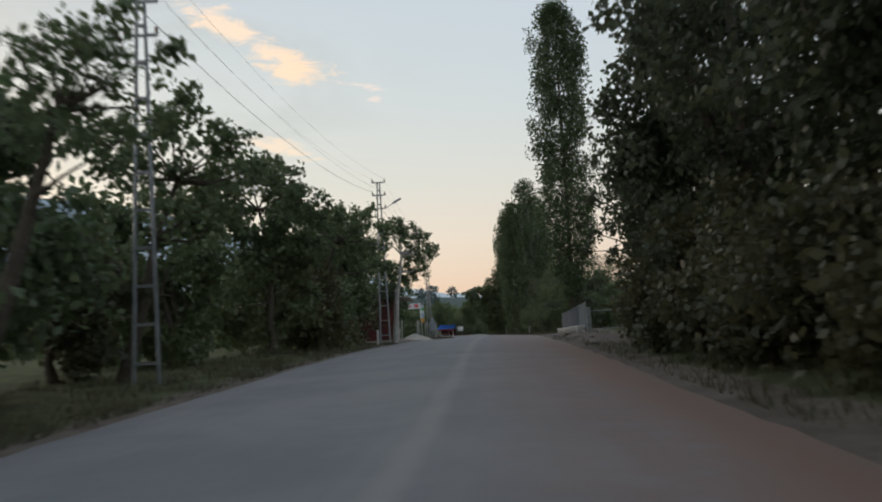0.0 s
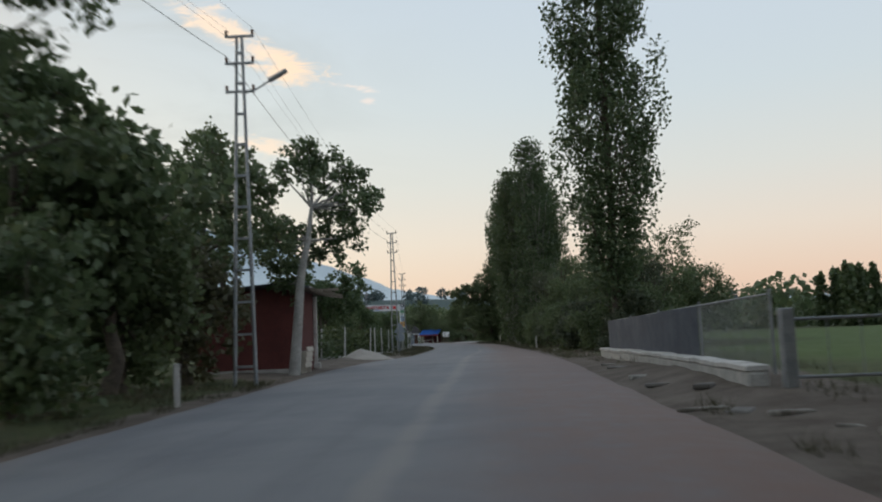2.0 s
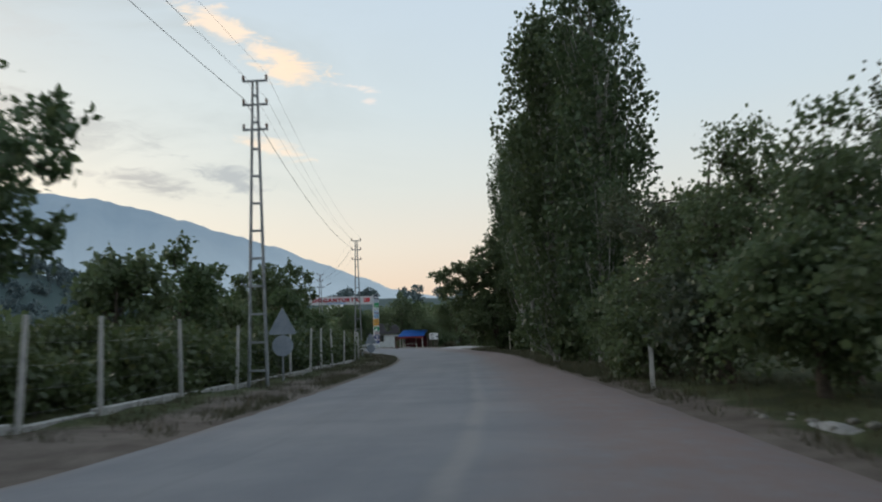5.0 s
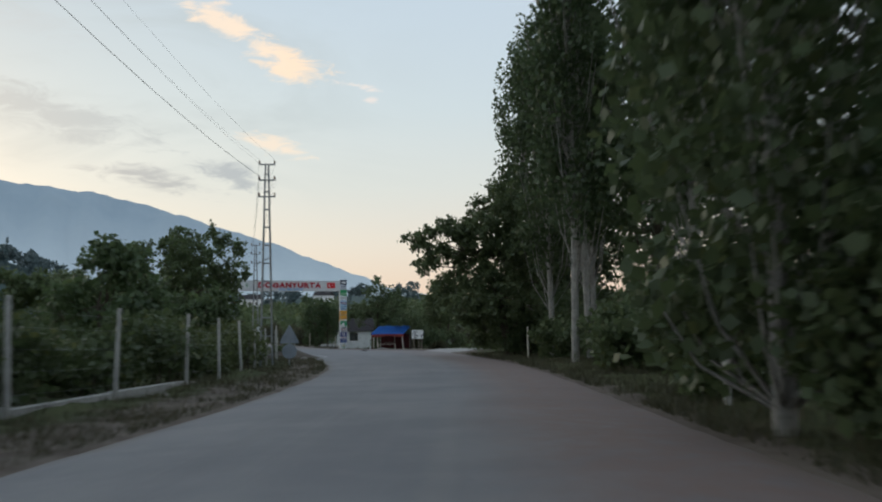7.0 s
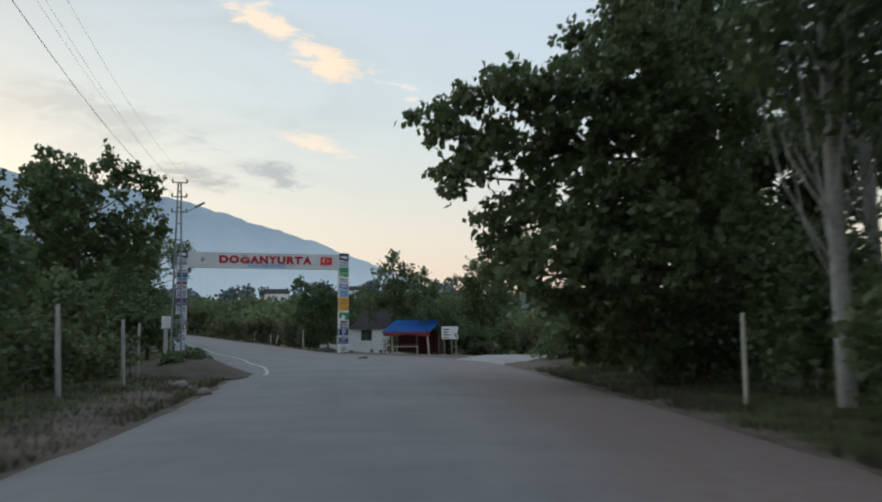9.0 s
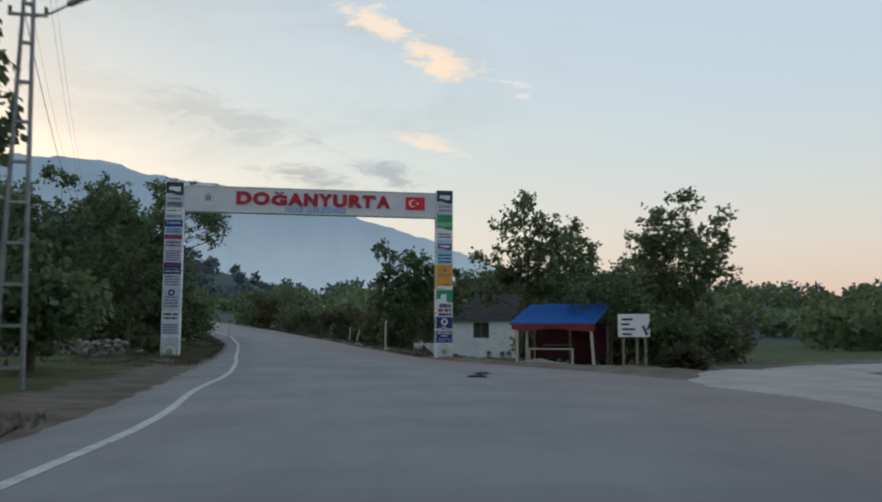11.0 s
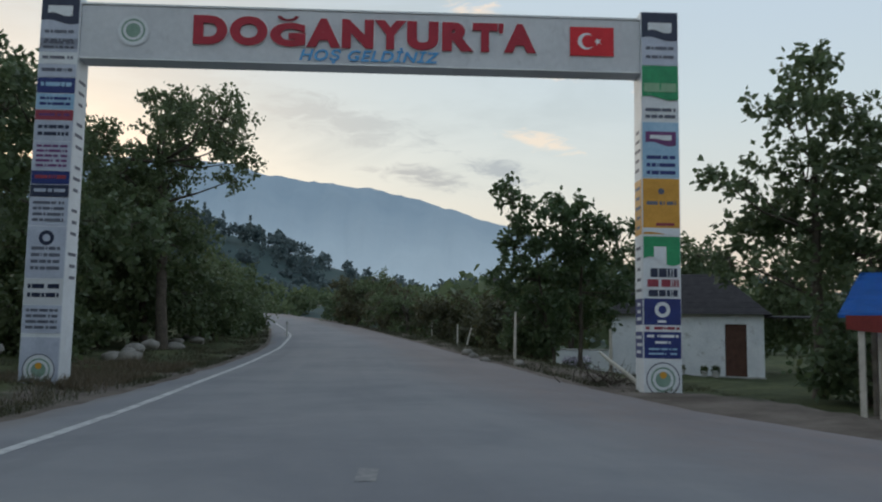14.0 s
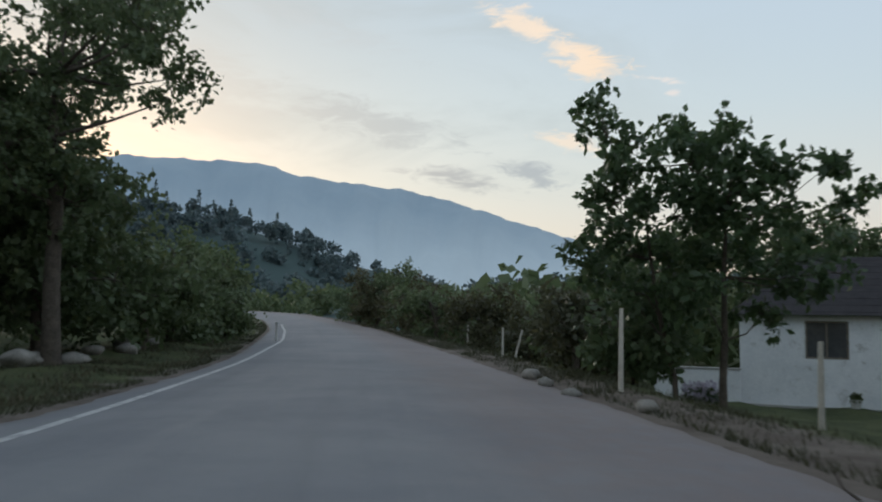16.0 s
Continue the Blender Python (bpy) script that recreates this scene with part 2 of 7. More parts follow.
MAROON_VINYL = plain("maroon_vinyl", (0.22, 0.03, 0.05), (0.32, 0.05, 0.08), 3.0, 0.4, bump=0.02)
INK = plain("grey_ink", (0.08, 0.09, 0.13), (0.15, 0.16, 0.20), 3.0, 0.5, bump=0.02)
GRAVEL = plain("grey_gravel", (0.12, 0.115, 0.11), (0.22, 0.21, 0.20), 2.5, 0.95, bump=0.6, fine=16)
SAND = plain("pale_sand", (0.24, 0.22, 0.20), (0.36, 0.33, 0.30), 2.0, 0.95, bump=0.5, fine=14)
LANE_GREY = plain("pale_lane_surface", (0.24, 0.235, 0.23), (0.36, 0.35, 0.34), 0.6, 0.9, bump=0.3, fine=20, stain=(0.20, 0.185, 0.17))
STONE = plain("pale_stone", (0.15, 0.145, 0.13), (0.33, 0.31, 0.285), 2.5, 0.9, bump=0.5, stain=(0.12, 0.11, 0.10))
SOIL = plain("dark_soil", (0.045, 0.036, 0.030), (0.10, 0.082, 0.066), 1.5, 0.95, bump=0.6, fine=12)
RAG = plain("black_rag", (0.035, 0.035, 0.038), (0.085, 0.083, 0.082), 4.0, 0.9)
GLASS_DARK = plain("window_glass", (0.05, 0.055, 0.06), (0.09, 0.095, 0.10), 1.0, 0.12, bump=0.0, spec=0.6)

# asphalt: patched grey with dust along the seam and reddish dust on one lane
ASPHALT, n, shader, out = material("worn_asphalt", 0.85, 0.0, 0.35)
p = place(n)
grain, patch, wide = n.noise(p, 42.0, 4.0, 0.7), n.noise(p, 0.35, 5.0, 0.6, 0.3), n.noise(p, 2.6, 4.0, 0.6)
col = n.mix(n.step(patch, 0.3, 0.7), (0.164, 0.168, 0.187), (0.212, 0.214, 0.227))
col = n.mix(n.math("MULTIPLY", n.step(wide, 0.5, 0.75), 0.16), col, (0.255, 0.248, 0.242))
across = n.node("ShaderNodeAttribute")
across.attribute_name = "across"
u = across.outputs["Fac"]
lie = n.node("ShaderNodeSeparateXYZ")
n.tree.links.new(p, lie.inputs[0])
long_way = n.node("ShaderNodeCombineXYZ")
n.put(long_way.inputs[0], n.math("MULTIPLY", u, 9.0))
n.put(long_way.inputs[1], n.math("MULTIPLY", lie.outputs[1], 0.03))
track = n.noise(long_way.outputs[0], 1.1, 5.0, 0.6)
col = n.mix(n.math("MULTIPLY", n.step(track, 0.50, 0.75), 0.30), col, (0.250, 0.248, 0.250))
col = n.mix(n.math("MULTIPLY", n.step(n.math("SUBTRACT", 1.0, track), 0.50, 0.72), 0.32), col, (0.138, 0.140, 0.154))
jit = n.math("ADD", u, n.math("MULTIPLY", n.math("SUBTRACT", n.noise(p, 0.22, 4.0), 0.5), 0.16))
red = n.math("MULTIPLY", n.step(jit, 0.54, 0.80), n.step(wide, -0.1, 0.75))
along = n.node("ShaderNodeSeparateXYZ")
n.tree.links.new(p, along.inputs[0])
near = n.math("SUBTRACT", 1.0, n.step(along.outputs[1], 150.0, 195.0))
red = n.math("MULTIPLY", red, n.math("ADD", 0.46, n.math("MULTIPLY", near, 0.40)))
col = n.mix(red, col, (0.196, 0.134, 0.118))
rust = n.math("MULTIPLY", n.step(jit, 0.80, 0.93), n.math("SUBTRACT", 1.0, n.step(along.outputs[1], 32.0, 58.0)))
col = n.mix(n.math("MULTIPLY", rust, 0.75), col, (0.185, 0.112, 0.086))
fine_jit = n.math("ADD", u, n.math("MULTIPLY", n.math("SUBTRACT", n.noise(p, 0.09, 3.0), 0.5), 0.035))
seam = n.math("SUBTRACT", 1.0, n.step(n.math("ABSOLUTE", n.math("SUBTRACT", fine_jit, 0.565)), 0.003, 0.028))
seam = n.math("MULTIPLY", seam, n.math("SUBTRACT", 1.0, n.step(along.outputs[1], 70.0, 150.0)))
col = n.mix(n.math("MULTIPLY", n.math("MULTIPLY", seam, n.step(patch, 0.25, 0.5)), 0.55), col, (0.285, 0.268, 0.255))
rim = n.step(n.math("ABSOLUTE", n.math("SUBTRACT", jit, 0.5)), 0.44, 0.53)
col = n.mix(n.math("MULTIPLY", rim, 0.6), col, (0.165, 0.135, 0.115))
col = n.mix(n.math("MULTIPLY", n.step(grain, 0.55, 0.8), 0.22), col, (0.10, 0.10, 0.105))
n.put(shader.inputs["Base Color"], col)
bumped(n, shader, n.math("ADD", grain, n.math("MULTIPLY", wide, 0.8)), 0.35, 0.012)

# ground: soil, dust and grass by how far it lies from the road and by noise
GROUND, n, shader, out = material("verge_ground", 0.95, 0.0, 0.2)
p = place(n)
big, mid, small = n.noise(p, 0.12, 5.0), n.noise(p, 0.9, 5.0, 0.65), n.noise(p, 14.0, 4.0, 0.7)
bare = n.node("ShaderNodeAttribute")
bare.attribute_name = "bare"
green = n.mix(n.step(mid, 0.3, 0.7), (0.044, 0.056, 0.026), (0.085, 0.095, 0.042))
field = n.node("ShaderNodeAttribute")
field.attribute_name = "field"
green = n.mix(n.math("MULTIPLY", field.outputs["Fac"], 0.85), green, (0.085, 0.125, 0.045))
# distance haze painted into the far ground as a bluish tint
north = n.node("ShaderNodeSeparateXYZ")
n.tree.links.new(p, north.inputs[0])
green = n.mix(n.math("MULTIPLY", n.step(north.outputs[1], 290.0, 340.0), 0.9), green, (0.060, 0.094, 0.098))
dust = n.mix(n.step(mid, 0.3, 0.72), (0.090, 0.073, 0.061), (0.168, 0.143, 0.125))
how = n.step(n.math("ADD", bare.outputs["Fac"], n.math("MULTIPLY", n.math("SUBTRACT", mid, 0.5), 1.1)), 0.35, 0.65)
col = n.mix(how, green, dust)
col = n.mix(n.math("MULTIPLY", n.step(small, 0.55, 0.8), 0.5), col, (0.045, 0.038, 0.030))
n.put(shader.inputs["Base Color"], col)
bumped(n, shader, n.math("ADD", small, mid), 0.6, 0.05)

# faded road paint
PAINT, n, shader, out = material("worn_road_paint", 0.8, 0.0, 0.35)
p = place(n)
worn = n.step(n.noise(p, 3.0, 6.0, 0.75), 0.42, 0.66)
n.put(shader.inputs["Base Color"], n.mix(worn, (0.50, 0.50, 0.50), (0.27, 0.27, 0.28)))

PAINT_FAINT, n, shader, out = material("nearly_gone_paint", 0.8, 0.0, 0.35)
p = place(n)
worn = n.step(n.noise(p, 7.0, 6.0, 0.75), 0.34, 0.60)
n.put(shader.inputs["Base Color"], n.mix(worn, (0.27, 0.265, 0.26), (0.18, 0.18, 0.19)))

# the far mountain, kilometres of evening haze painted on as a glow, paler low down
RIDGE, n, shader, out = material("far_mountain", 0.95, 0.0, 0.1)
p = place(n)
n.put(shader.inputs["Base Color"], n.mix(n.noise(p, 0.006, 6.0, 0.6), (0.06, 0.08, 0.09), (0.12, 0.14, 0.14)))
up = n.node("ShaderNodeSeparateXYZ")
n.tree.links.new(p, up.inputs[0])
haze_glow = n.mix(n.step(up.outputs[2], 70.0, 560.0), (0.37, 0.46, 0.55), (0.145, 0.215, 0.305))
haze_glow = n.mix(n.math("MULTIPLY", n.noise(p, 0.0035, 5.0, 0.65), 0.55), haze_glow, (0.22, 0.28, 0.34))
n.put(shader.inputs["Emission Color"], haze_glow)
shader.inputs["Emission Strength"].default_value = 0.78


# ---- building helpers ----
def mesh_from(name, verts, faces, mat):
    me = bpy.data.meshes.new(name)
    verts = np.asarray(verts, dtype=np.float32).reshape(-1, 3)
    if isinstance(faces, np.ndarray):
        k = faces.shape[1]
        me.vertices.add(len(verts))
        me.vertices.foreach_set("co", verts.ravel())
        me.loops.add(faces.size)
        me.loops.foreach_set("vertex_index", faces.astype(np.int32).ravel())
        me.polygons.add(len(faces))
        me.polygons.foreach_set("loop_start", np.arange(0, faces.size, k, dtype=np.int32))
        me.update(calc_edges=True)
    else:
        me.from_pydata(verts.tolist(), [], faces)
        me.update()
    me.materials.append(mat)
    return me


def part(name, bm, mat, parent, label="", smooth=False):
    """Links a bmesh, or a finished mesh, as one part under a thing or a part."""
    if isinstance(bm, bmesh.types.BMesh):
        me = bpy.data.meshes.new(name)
        bmesh.ops.recalc_face_normals(bm, faces=bm.faces)
        bm.to_mesh(me)
        bm.free()
        me.materials.append(mat)
    else:
        me = bm
    if smooth:
        for f in me.polygons:
            f.use_smooth = True
    ob = new(name, me)
    if parent is not None:
        ob.parent = parent
    if label:
        tagged(ob, label)
    return ob


def thing(name, x, y, z, turn=0.0, label="", category="", group="", kind=""):
    ob = new(name)
    ob.matrix_basis = pose(x, y, z, 0, 0, turn)
    return tagged(ob, label, category, group, kind)


def box(size, at=(0, 0, 0), turn=(0, 0, 0), bevel=0.0, bm=None, taper=1.0):
    """A box standing on its base at `at`; taper narrows its top."""
    bm = bm or bmesh.new()
    sx, sy, sz = size
    m = pose(*at, *turn)
    made = []
    for k, f in ((0, 1.0), (sz, taper)):
        for ax, ay in ((-1, -1), (1, -1), (1, 1), (-1, 1)):
            made.append(bm.verts.new(m @ Vector((ax * sx / 2 * f, ay * sy / 2 * f, k))))
    fs = [bm.faces.new([made[i] for i in q]) for q in ((3, 2, 1, 0), (4, 5, 6, 7), (0, 1, 5, 4), (1, 2, 6, 5), (2, 3, 7, 6), (3, 0, 4, 7))]
    if bevel:
        edges = list({e for f in fs for e in f.edges})
        bmesh.ops.bevel(bm, geom=edges, offset=bevel, segments=1, affect="EDGES")
    return bm


def tube(points, radii, sides=6):
    """Vertices and quads of a tube along a line of points."""
    pts = np.asarray(points, float)
    tang = np.gradient(pts, axis=0)
    tang /= np.linalg.norm(tang, axis=1)[:, None] + 1e-9
    ref = np.where(np.abs(tang[:, 2:3]) > 0.9, [[1.0, 0, 0]], [[0, 0, 1.0]])
    a = np.cross(tang, ref)
    a /= np.linalg.norm(a, axis=1)[:, None] + 1e-9
    b = np.cross(tang, a)
    ang = np.linspace(0, 2 * np.pi, sides, endpoint=False)
    rad = np.asarray(radii, float).reshape(-1, 1, 1) * np.ones((len(pts), 1, 1))
    ring = pts[:, None] + rad * (np.cos(ang)[None, :, None] * a[:, None] + np.sin(ang)[None, :, None] * b[:, None])
    i, j = np.meshgrid(np.arange(len(pts) - 1), np.arange(sides), indexing="ij")
    j2 = (j + 1) % sides
    quads = np.stack([i * sides + j, i * sides + j2, (i + 1) * sides + j2, (i + 1) * sides + j], -1).reshape(-1, 4)
    return ring.reshape(-1, 3), quads


def joined(pieces):
    verts, faces, base = [], [], 0
    for v, f in pieces:
        verts.append(v)
        faces.append(f + base)
        base += len(v)
    return np.concatenate(verts), np.concatenate(faces)


def puff(rng, shape):
    return np.clip(rng.normal(size=shape), -1.45, 1.45)


def leaf_quads(at, size, rng, droop=0.3, slim=0.34):
    """One bent rhombic leaf at each place."""
    k = len(at)
    a = rng.normal(size=(k, 3))
    a[:, 2] -= droop
    a /= np.linalg.norm(a, axis=1)[:, None]
    b = np.cross(a, rng.normal(size=(k, 3)))
    b /= np.linalg.norm(b, axis=1)[:, None] + 1e-9
    c = np.cross(a, b)
    s = (size * rng.uniform(0.65, 1.3, k))[:, None]
    v = np.stack([at, at + a * s * 0.5 + b * s * slim - c * s * 0.08, at + a * s, at + a * s * 0.5 - b * s * slim - c * s * 0.08], 1)
    return v.reshape(-1, 3), np.arange(4 * k).reshape(-1, 4)


def spray(spots, out, per, rng, length, loose=0.07):
    """Leaf places along short twigs that leave each spot outwards."""
    twigs = max(2, per // 7)
    k = len(spots)
    lean = out[:, None, :] * 0.7 + rng.normal(size=(k, twigs, 3)) * [0.75, 0.75, 0.55]
    lean /= np.linalg.norm(lean, axis=2)[:, :, None] + 1e-9
    lean *= length * rng.uniform(0.45, 1.25, (k, twigs, 1))
    which = rng.integers(0, twigs, (k, per))
    t = rng.uniform(0.1, 1.0, (k, per, 1)) ** 0.8
    at = spots[:, None, :] + np.take_along_axis(lean, which[:, :, None], 1) * t
    at[:, :, 2] -= (t[:, :, 0] ** 2) * length * 0.15
    return (at + rng.normal(size=at.shape) * loose).reshape(-1, 3)


def outward(spots, centre):
    d = spots - centre
    return d / (np.linalg.norm(d, axis=1)[:, None] + 1e-6)


def crown_spots(rng, centre, radii, clumps, floor=None, lobes=11):
    """Clump centres gathered in uneven lobes, with sprays that stick out and gaps between."""
    radii = np.asarray(radii, float)
    d = rng.normal(size=(lobes, 3))
    d /= np.linalg.norm(d, axis=1)[:, None]
    mids = np.asarray(centre) + d * radii * rng.uniform(0.50, 0.86, (lobes, 1))
    mids[0] = centre
    size = rng.uniform(0.26, 0.46, lobes)
    size[0] = 0.52
    which = rng.choice(lobes, clumps, p=size ** 2 / (size ** 2).sum())
    e = rng.normal(size=(clumps, 3))
    e /= np.linalg.norm(e, axis=1)[:, None]
    r = rng.uniform(0.15, 1.0, clumps) ** 0.5
    spray = rng.uniform(size=clumps) < 0.16
    r = np.where(spray, rng.uniform(1.0, 1.32, clumps), r)
    spots = mids[which] + e * radii * (size[which] * r)[:, None]
    if floor is not None:
        spots[:, 2] = np.maximum(spots[:, 2], floor + rng.uniform(0, 0.5, clumps))
    return spots


def broad_tree(name, x, y, z, seed, high, radius, label, leaf=None, bark=None, clumps=110, per=110, size=0.24, stem=0.28, base=None,
               lean=(0.0, 0.0), squash=1.0, spread=0.42, category="tree", group="", trunk_r=None, bend=0.5, slim=0.34):
    """A tapered trunk, limbs that fork towards the clumps, and a crown of single leaves."""
    rng = np.random.default_rng(seed)
    base = stem * high if base is None else base
    top = np.array([lean[0], lean[1], 0.0])
    centre = np.array([lean[0], lean[1], (base + high) / 2])
    radii = np.array([radius, radius * squash, (high - base) / 2])
    spots = crown_spots(rng, centre, radii, clumps, floor=0.15 if base < 0.5 else None)
    tr = trunk_r or 0.022 * high + 0.05
    fork = np.array([lean[0] * bend, lean[1] * bend, max(base * 1.05, high * 0.25)])
    mid = fork * 0.5 + rng.normal(size=3) * [0.12, 0.12, 0]
    lead = np.array([*top[:2], high * 0.86])
    trunk_line = np.array([[0, 0, -0.15], [0, 0, 0.12], mid, fork, (fork + lead) / 2 + rng.normal(size=3) * 0.2, lead])
    pieces = [tube(trunk_line, np.array([1.5, 1.15, 0.92, 0.8, 0.45, 0.1]) * tr, 9)]
    limbs = []
    for i in rng.choice(len(spots), min(12, len(spots)), replace=False):
        k = rng.uniform(0.0, 0.55)
        start = fork + (lead - fork) * k
        end = spots[i]
        bow = (start + end) / 2 + [0, 0, 0.12 * np.linalg.norm(end - start)]
        line = np.array([start, bow * 0.6 + start * 0.4, bow, end])
        limbs.append(line)
        pieces.append(tube(line, np.array([0.32, 0.26, 0.17, 0.05]) * tr, 5))
    nodes = np.concatenate([l[1:] for l in limbs] + [trunk_line[3:]])
    for s in spots[:: max(1, len(spots) // 70)]:
        near = nodes[np.argmin(np.linalg.norm(nodes - s, axis=1))]
        line = np.array([near, (near + s) / 2 + rng.normal(size=3) * 0.12, s])
        pieces.append(tube(line, np.array([0.10, 0.07, 0.03]) * tr + 0.004, 4))
    per = int(per * 0.72)
    at = spray(spots, outward(spots, centre), per, rng, min(spread * 2.0, 0.42 * radius), min(0.09 + size * 0.2, 0.08 * radius))
    if base < 0.5:
        at[:, 2] = np.abs(at[:, 2])
    root = thing(name, x, y, z, label=label, category=category, group=group)
    part("trunk", mesh_from("trunk", *joined(pieces), bark or BARK), None, root, smooth=True)
    part("crown", mesh_from("crown", *leaf_quads(at, size * 1.12, rng, 0.3, slim), leaf or LEAF), None, root)
    return root


def lobed_tree(name, x, y, seed, lobes, label, leaf=None, bark=None, dens=24, per=28, size=0.24, depth=0.55, stems=((0.0, 0.0),),
               trunk_r=0.17, fork=0.3, category="tree", group="", slim=0.34, droop=0.3, away=0.0):
    """A tree whose crown is made of boughs (sideways, up, radius), each with twigs of single leaves, on one or several stems."""
    rng = np.random.default_rng(seed)
    lob = np.array(lobes, float)
    rad, top = lob[:, 2], lob[:, 1].max()
    half = (lob[:, 0].max() - lob[:, 0].min()) / 2
    mids = np.stack([lob[:, 0], rng.uniform(-1, 1, len(lob)) * half * depth + away, lob[:, 1]], 1)
    which = np.repeat(np.arange(len(lob)), np.maximum(5, dens * rad ** 2).astype(int))
    e = rng.normal(size=(len(which), 3))
    e /= np.linalg.norm(e, axis=1)[:, None]
    spots = mids[which] + e * [1.0, 1.2, 0.9] * (rad[which] * rng.uniform(0.1, 1.0, len(which)) ** 0.5)[:, None]
    spots[:, 2] = np.maximum(spots[:, 2], 0.3)
    z = gz(x, y)
    mids[:, 2] += float(profile(y)) - z
    spots[:, 2] += float(profile(y)) - z
    pieces, ends = [], []
    core = np.average(mids, axis=0, weights=rad ** 2)
    for k, (sx, sy) in enumerate(stems):
        share = mids[np.argsort(np.abs(mids[:, 0] - sx * 2 - core[0] * 0.3))[: max(3, len(mids) // len(stems) + 1)]]
        aim = share.mean(axis=0)
        low = np.array([sx + (aim[0] - sx) * 0.3, sy + aim[1] * 0.2, fork * top])
        high = np.array([sx + (aim[0] - sx) * 0.75, sy + aim[1] * 0.6, min(aim[2], top * 0.75)])
        line = np.array([[sx, sy, -0.2], [sx, sy, 0.15], (low + [sx, sy, 0]) / 2 + rng.normal(size=3) * [0.07, 0.07, 0], low, (low + high) / 2 + rng.normal(size=3) * 0.12, high])
        r0 = trunk_r * (1.0 if k == 0 else 0.75)
        pieces.append(tube(line, np.array([1.4, 1.1, 0.92, 0.8, 0.6, 0.35]) * r0, 9))
        ends.append((line[3:], r0))
    for m in mids:
        nodes, r0 = min(ends, key=lambda it: np.linalg.norm(it[0] - m, axis=1).min())
        nodes = nodes[nodes[:, 2] < m[2] + 0.4] if (nodes[:, 2] < m[2] + 0.4).any() else nodes[:1]
        start = nodes[np.argmin(np.linalg.norm(nodes - m, axis=1))]
        bow = (start + m) / 2 + [0, 0, -0.06 * np.linalg.norm(m - start)] + rng.normal(size=3) * 0.1
        pieces.append(tube(np.array([start, (start + bow) / 2, bow, m]), np.array([0.32, 0.25, 0.16, 0.06]) * r0, 6))
    for i in range(0, len(spots), 4):
        m = mids[which[i]]
        pieces.append(tube(np.array([m, (m + spots[i]) / 2 + rng.normal(size=3) * 0.06, spots[i]]), [0.022, 0.016, 0.007], 4))
    at = spray(spots, outward(spots, mids[which]), per, rng, 0.22 + 0.3 * float(rad.mean()), 0.07)
    at[:, 2] = np.maximum(at[:, 2], 0.05)
    root = thing(name, x, y, z, label=label, category=category, group=group)
    part("trunk", mesh_from("trunk", *joined(pieces), bark or BARK), None, root, smooth=True)
    part("crown", mesh_from("crown", *leaf_quads(at, size, rng, droop, slim), leaf or LEAF), None, root)
    return root


def poplar_tree(x, y, z, seed, high, radius, label, leaves=15000, base=1.6, bark=None, size=0.27, group="roadside poplars", per=55, low=1.0):
    """A column of steep branches; low is how far its lowest branches reach."""
    rng = np.random.default_rng(seed)
    tr = 0.0065 * high + 0.04
    sway = rng.normal(size=2) * 0.25
    hs = np.linspace(0, 1, 9)
    line = np.stack([sway[0] * np.sin(hs * 3), sway[1] * np.sin(hs * 2.3), hs * high * 0.97 - 0.1], 1)
    pieces = [tube(line, tr * (1 - hs) ** 0.8 + 0.02, 8)]
    clumps = leaves // per
    t = rng.uniform(0, 1, clumps) ** 0.9
    prof = np.interp(t, [0, 0.05, 0.16, 0.42, 0.74, 0.89, 0.96, 1.0], [0.45, 0.78, 0.96, 1.0, 0.94, 0.80, 0.60, 0.3])
    prof = prof * np.interp(t, [0.0, 0.12, 0.3], [low, 0.5 + 0.5 * low, 1.0])
    ang = rng.uniform(0, 2 * np.pi, clumps)
    wob = 1 + 0.22 * np.sin(ang * 3 + t * 17 + seed) + 0.15 * np.sin(ang * 5 - t * 31)
    rr = radius * prof * wob * np.sqrt(rng.uniform(0.12, 1.0, clumps))
    spots = np.stack([rr * np.cos(ang), rr * np.sin(ang), base + t * (high - base)], 1)
    spots[:, :2] += np.stack([np.interp(spots[:, 2], line[:, 2], line[:, k]) for k in (0, 1)], 1)
    for s in spots[:: max(1, clumps // 60)]:
        low = max(0.3, s[2] - 2.2 - 1.2 * np.hypot(s[0], s[1]))
        foot = np.array([np.interp(low, line[:, 2], line[:, 0]), np.interp(low, line[:, 2], line[:, 1]), low])
        pieces.append(tube(np.array([foot, foot * [0.35, 0.35, 0.6] + s * [0.65, 0.65, 0.4], s]), [tr * 0.22, tr * 0.15, 0.012], 4))
    at = np.repeat(spots, per, axis=0) + puff(rng, (clumps * per, 3)) * [0.32, 0.32, 0.52]
    root = thing("poplar_tree", x, y, z, label=label, category="tree", group=group)
    part("trunk", mesh_from("trunk", *joined(pieces), bark or BARK_PALE), None, root, smooth=True)
    part("crown", mesh_from("crown", *leaf_quads(at, size, rng, 0.15, 0.42), LEAF_POPLAR), None, root)
    return root


